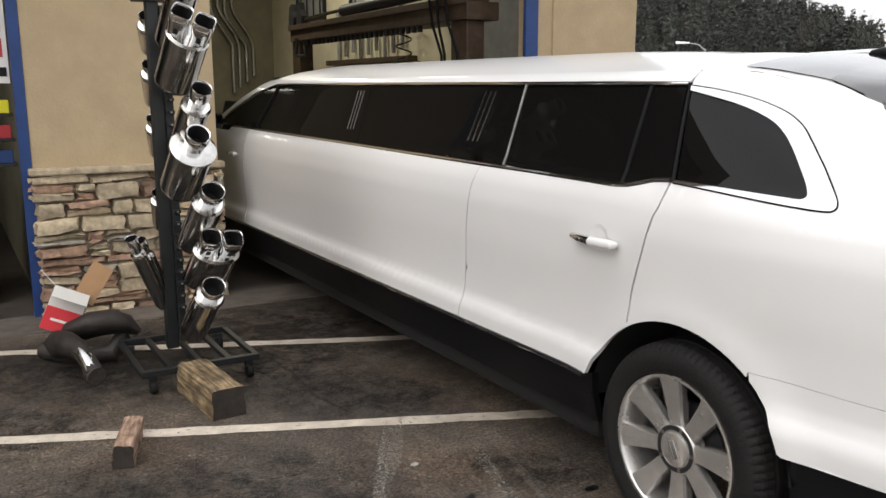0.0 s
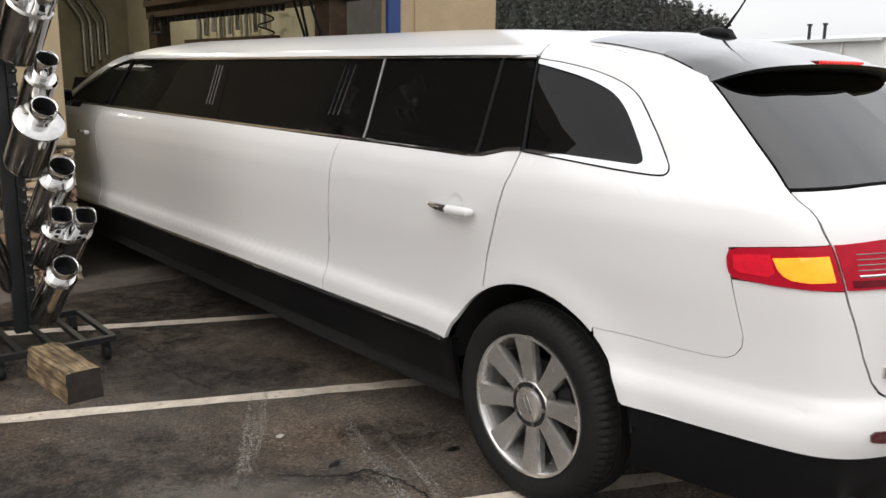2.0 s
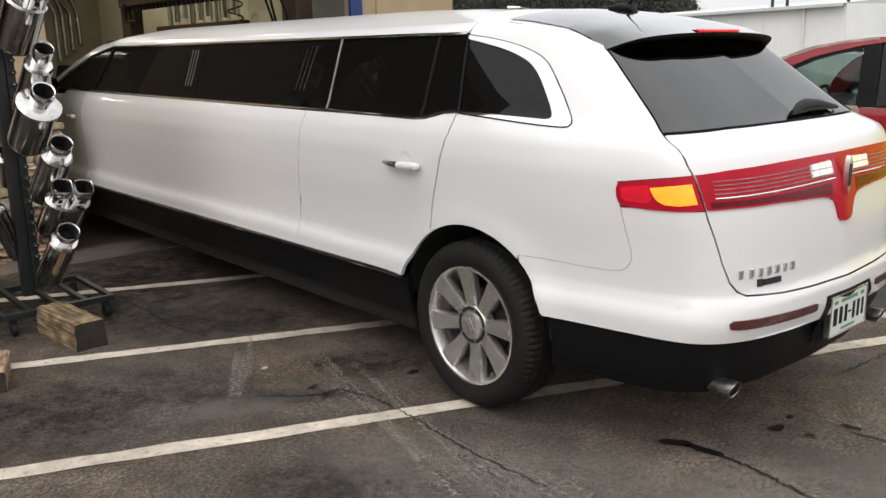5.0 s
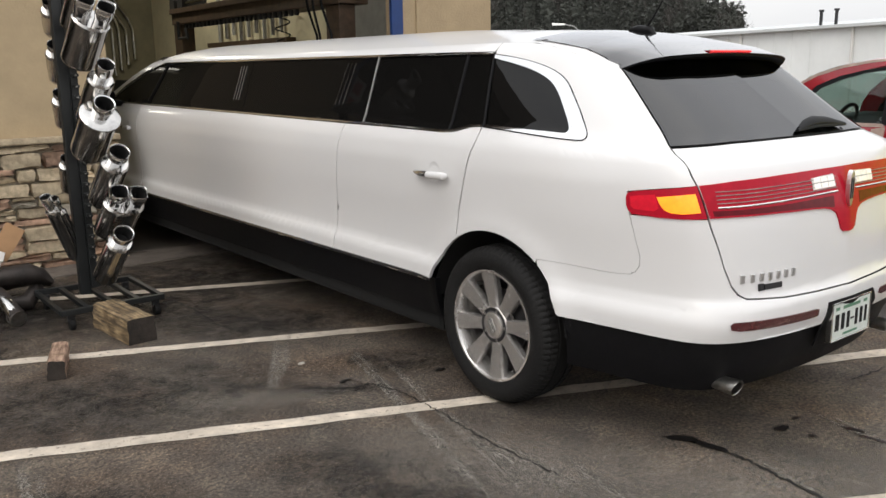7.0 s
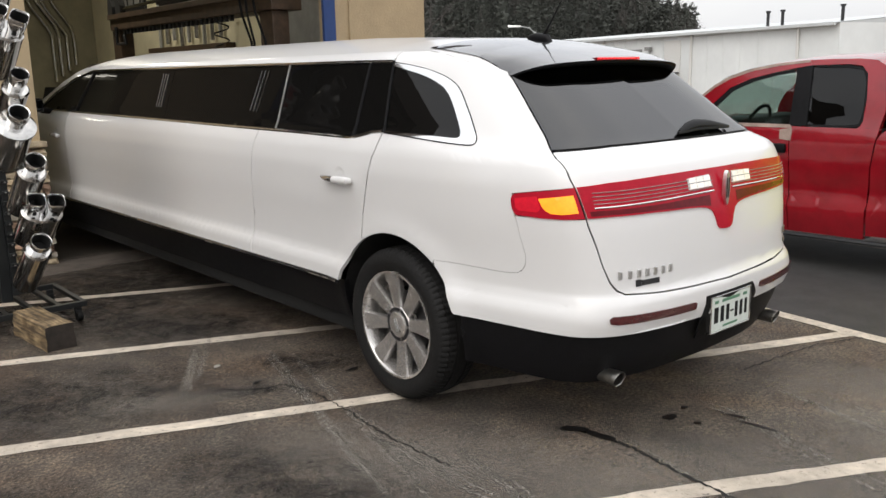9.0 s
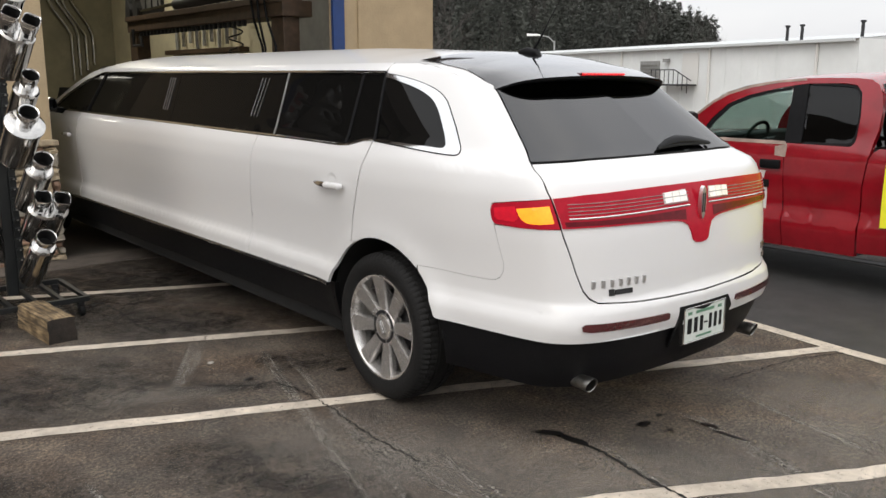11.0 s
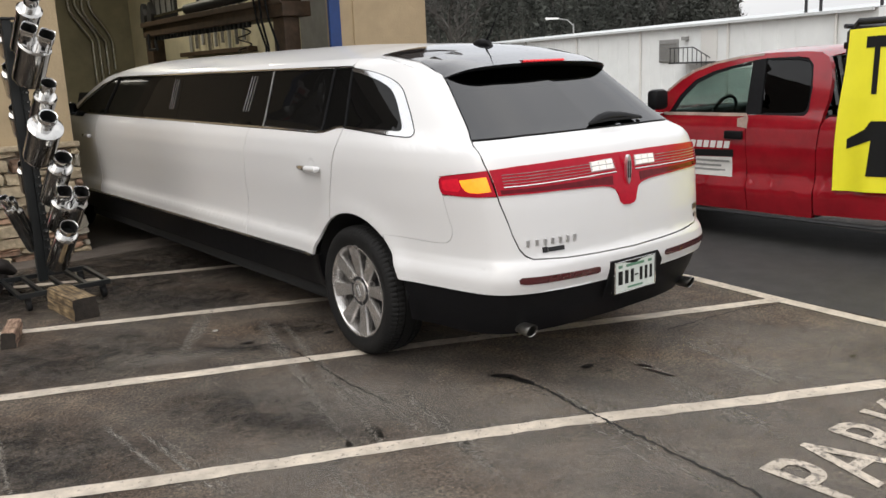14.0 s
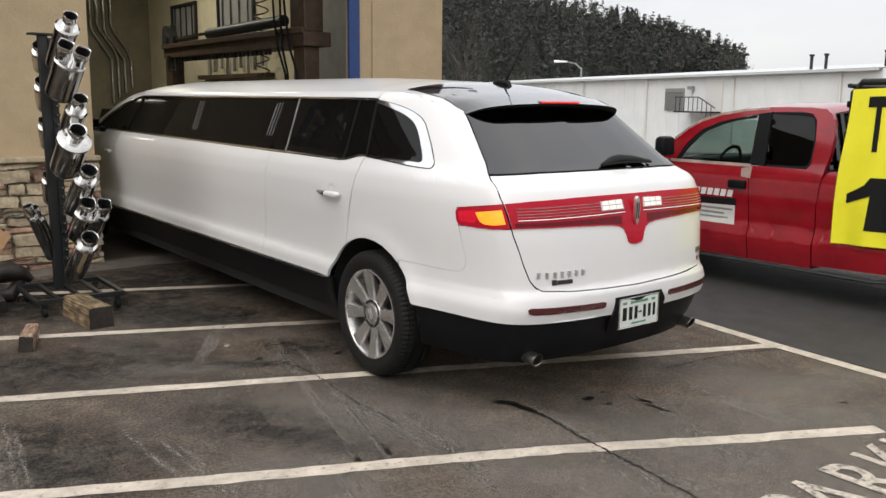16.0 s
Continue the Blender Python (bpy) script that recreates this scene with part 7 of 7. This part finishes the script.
shed = thing("warehouse", pose(0, 0, 0), "long white sheet-metal warehouse with a low pale roof", "warehouse")
dA = (SH_A - SH_C).normalized()
nA = Vector((dA.y, -dA.x))
part("wall", shed_wall("wall", SH_C, SH_A), M_SHED, shed)
part("wall", shed_wall("wall", SH_B, SH_C), M_SHED, shed)
bm = bmesh.new()
far_a, far_c = SH_A + nA * 24, SH_C + nA * 24
mid_a, mid_c = SH_A + nA * 12, SH_C + nA * 12
e = -nA * 0.35
quad = [(SH_C.x + e.x, SH_C.y + e.y, SH_H), (SH_A.x + e.x, SH_A.y + e.y, SH_H), (mid_a.x, mid_a.y, SH_H + 0.95), (mid_c.x, mid_c.y, SH_H + 0.95), (far_c.x, far_c.y, SH_H), (far_a.x, far_a.y, SH_H)]
vs = [bm.verts.new(c) for c in quad]
bm.faces.new((vs[0], vs[1], vs[2], vs[3]))
bm.faces.new((vs[3], vs[2], vs[5], vs[4]))
gv = [bm.verts.new((SH_C.x, SH_C.y, SH_H)), bm.verts.new((mid_c.x, mid_c.y, SH_H + 0.93)), bm.verts.new((far_c.x, far_c.y, SH_H))]
bm.faces.new(gv)
part("roof", bm, M_SHEDROOF, shed)
bm = bmesh.new()
a3, c3 = SH_A - nA * 0.38, SH_C - nA * 0.38
tube(bm, [(c3.x, c3.y, SH_H - 0.06), (a3.x, a3.y, SH_H - 0.06)], 0.12, 4)
part("gutter", bm, M_SHEDROOF, shed)
for t in [2.8, 12.0, 22.2, 32, 42, 52, 62]:
    p = SH_C + dA * t - nA * 0.12
    bm = bmesh.new()
    tube(bm, [(p.x, p.y, -2.6), (p.x, p.y, SH_H)], 0.09, 6)
    part("downpipe", bm, M_WHITEINK, shed)
for t in [6 + 1.5 * i for i in range(36)]:
    p = SH_C + dA * t - nA * 0.02
    bm = bmesh.new()
    tube(bm, [(p.x, p.y, -2.6), (p.x, p.y, SH_H)], 0.022, 4)
    part("wall_seam", bm, M_SHED, shed)


def on_shed(t, z0, z1, w, out0=0.02, out1=0.1):
    p = SH_C + dA * t
    bm = bmesh.new()
    q = []
    for s, o in ((-w / 2, out0), (w / 2, out0), (w / 2, out1), (-w / 2, out1)):
        c = p + dA * s - nA * o
        q.append((c.x, c.y))
    prism(bm, q, 2, z0, z1)
    return bm


VT = 18.6
v = part("vent", on_shed(VT, 1.15, 2.82, 2.3), M_GREYPANEL, shed, "grey louvred vent")
for i in range(6):
    part("louvre", on_shed(VT, 1.2 + i * 0.25, 1.3 + i * 0.25, 2.1, 0.1, 0.14), M_STEELDIM, v)
part("side_door", on_shed(VT - 4.6, 1.1, 3.3, 1.7, 0.02, 0.08), M_WHITEINK, shed)
st = part("landing", on_shed(VT - 3.6, 1.05, 1.15, 3.6, 0.1, 1.4), M_DARKMETAL, shed)
for i in range(9):
    p = SH_C + dA * (VT - 2.0 - i * 0.5) - nA * 1.4
    bm = bmesh.new()
    tube(bm, [(p.x, p.y, 1.15 if i < 6 else 1.15 - (i - 5) * 0.2), (p.x, p.y, 2.15 if i < 6 else 2.15 - (i - 5) * 0.2)], 0.03, 5)
    part("baluster", bm, M_DARKMETAL, shed)
bm = bmesh.new()
p, q, q2 = [SH_C + dA * (VT - t) - nA * 1.4 for t in (1.9, 4.6, 6.4)]
tube(bm, [(p.x, p.y, 2.15), (q.x, q.y, 2.15), (q2.x, q2.y, 1.4)], 0.04, 5)
part("handrail", bm, M_DARKMETAL, shed)
part("lamp", on_shed(VT - 2.1, 2.7, 2.95, 0.5, 0.05, 0.35), M_GREYPANEL, shed)
for t in (7.3, 6.1, 1.6):
    p = SH_C + dA * t + nA * 2.0
    bm = bmesh.new()
    tube(bm, [(p.x, p.y, SH_H), (p.x, p.y, SH_H + 1.05)], 0.10, 8)
    tube(bm, [(p.x, p.y, SH_H + 1.0), (p.x, p.y, SH_H + 1.12)], 0.16, 8)
    part("flue", bm, M_DARKMETAL, shed)

# street lamp by the hillside
lp = Vector((0.728, 0.684)) * 95 + Vector((-3.5, -4.0))
sl = thing("street_lamp", pose(lp.x, lp.y, 0), "tall grey street lamp with a curved arm", "street lamp")
bm = bmesh.new()
tube(bm, [(0, 0, -2.65), (0, 0, 5.5)], [0.14, 0.08], 8)
part("pole", bm, M_GREYPANEL, sl, smooth=True)
bm = bmesh.new()
tube(bm, [(0, 0, 5.3), (-0.5, 0.4, 5.9), (-1.4, 1.0, 6.1)], 0.06, 8)
part("arm", bm, M_GREYPANEL, sl, smooth=True)
bm = bmesh.new()
tube(bm, [(-1.3, 0.95, 6.1), (-2.4, 1.8, 6.12)], [0.12, 0.2], 8, squash=0.5)
part("lamp_head", bm, M_WHITEINK, sl, smooth=True)


# wooded hill
def hill_h(x, y):
    az = math.degrees(math.atan2(x + 3.5, y + 4))
    d = math.hypot(x + 3.5, y + 4)
    ridge = np.interp(az, [0, 20, 34, 41, 48.5, 53, 56, 57.5, 59, 90], [31, 29, 25, 21, 15.5, 11, 6, 2.5, 0.5, 0])
    return float(ridge) * min(1.0, max(0.0, (d - 105) / 95.0)) ** 0.8


bm = bmesh.new()
rows = []
for i in range(13):
    d = 95 + i * 12
    row = []
    for j in range(50):
        az = radians(4 + j * 1.4)
        x, y = -3.5 + d * math.sin(az), -4 + d * math.cos(az)
        row.append(bm.verts.new((x, y, hill_h(x, y) - 0.2)))
    rows.append(row)
for u, v in zip(rows, rows[1:]):
    for i in range(49):
        bm.faces.new((u[i], u[i + 1], v[i + 1], v[i]))
tagged(part("hillside", bm, M_HILL, smooth=True), "dark wooded hillside in the distance", "hill", kind="structure")

tr_rng = random.Random(99)


def far_wood(name, count, kind, material, label):
    """Distant trees as many small leaf or twig clumps, joined."""
    verts, faces = [], []
    for _ in range(count):
        az = radians(tr_rng.uniform(24, 59.5))
        d = tr_rng.uniform(112, 205)
        x, y = -3.5 + d * math.sin(az), -4 + d * math.cos(az)
        z0 = hill_h(x, y)
        h = tr_rng.uniform(5, 9.5) if kind == "fir" else tr_rng.uniform(5, 8)
        if math.degrees(az) > 57:
            h *= 0.55
        n = 110 if kind == "fir" else 60
        for _k in range(n):
            t = tr_rng.random() ** 0.8
            rad = (1 - t) * h * 0.27 + 0.15 if kind == "fir" else h * 0.28 * math.sin(math.pi * min(1, 0.25 + t * 0.75)) + 0.1
            a = tr_rng.uniform(0, 2 * math.pi)
            rr = rad * math.sqrt(tr_rng.random())
            c = Vector((x + rr * math.cos(a), y + rr * math.sin(a), z0 + h * (0.12 + 0.88 * t)))
            s = (0.34 if kind == "fir" else 0.16) * tr_rng.uniform(0.6, 1.2)
            if kind == "fir":
                p = [c + Vector((tr_rng.uniform(-s, s), tr_rng.uniform(-s, s), tr_rng.uniform(-s, s * 0.6))) for _q in range(4)]
                b = len(verts)
                verts += p
                faces += [(b, b + 1, b + 2), (b, b + 2, b + 3)]
            else:
                out = Vector((math.cos(a) * 0.6, math.sin(a) * 0.6, 1.3)) * tr_rng.uniform(0.6, 1.4)
                side = Vector((-math.sin(a), math.cos(a), 0)) * 0.05
                b = len(verts)
                verts += [c - side, c + side, c + out]
                faces += [(b, b + 1, b + 2)]
        b = len(verts)
        verts += [Vector((x - 0.15, y, z0 - 0.3)), Vector((x + 0.15, y, z0 - 0.3)), Vector((x, y, z0 + h * 0.95))]
        faces += [(b, b + 1, b + 2)]
    me = bpy.data.meshes.new(name)
    me.from_pydata([tuple(v) for v in verts], [], faces)
    me.materials.append(material)
    return tagged(new(name, me), label, "trees", kind="stuff")


far_wood("far_evergreens", 1500, "fir", M_LEAF, "dark evergreen trees covering the distant hill")
far_wood("far_bare_trees", 380, "bare", M_TWIG, "bare winter trees on the distant hill")


def bare_tree(x, y, h, seed):
    r = random.Random(seed)
    t = thing("bare_tree", pose(x, y, 0), "leafless winter tree with tangled grey-brown branches", "tree")
    bm = bmesh.new()
    tube(bm, [(0, 0, -2.7), (0.05, 0.05, h * 0.3), (0.0, 0.1, h * 0.55)], [h * 0.022, h * 0.017, h * 0.01], 8)
    part("trunk", bm, M_TWIG, t, smooth=True)
    bm = bmesh.new()

    def limb(p, d, ln, rad, depth):
        q = p + d * ln
        mid = (p + q) / 2 + Vector((r.uniform(-1, 1), r.uniform(-1, 1), r.uniform(-0.5, 1))) * ln * 0.12
        tube(bm, [p, mid, q], [rad, rad * 0.8, rad * 0.55], 4 if depth > 1 else 6)
        if depth < 4:
            for _ in range(3 if depth < 3 else 4):
                nd = (d + Vector((r.uniform(-1, 1), r.uniform(-1, 1), r.uniform(-0.5, 0.7))) * 0.85).normalized()
                limb(mid.lerp(q, r.random()), nd, ln * r.uniform(0.5, 0.8), rad * 0.55, depth + 1)
    for k in range(8):
        a = k * 2.4
        limb(Vector((0, 0.05, h * (0.18 + 0.05 * k))), Vector((math.cos(a), math.sin(a), 0.9)).normalized(), h * 0.26, h * 0.009, 1)
    part("crown", bm, M_TWIG, t)


bare_tree(35.5, 44.5, 8.5, 4)
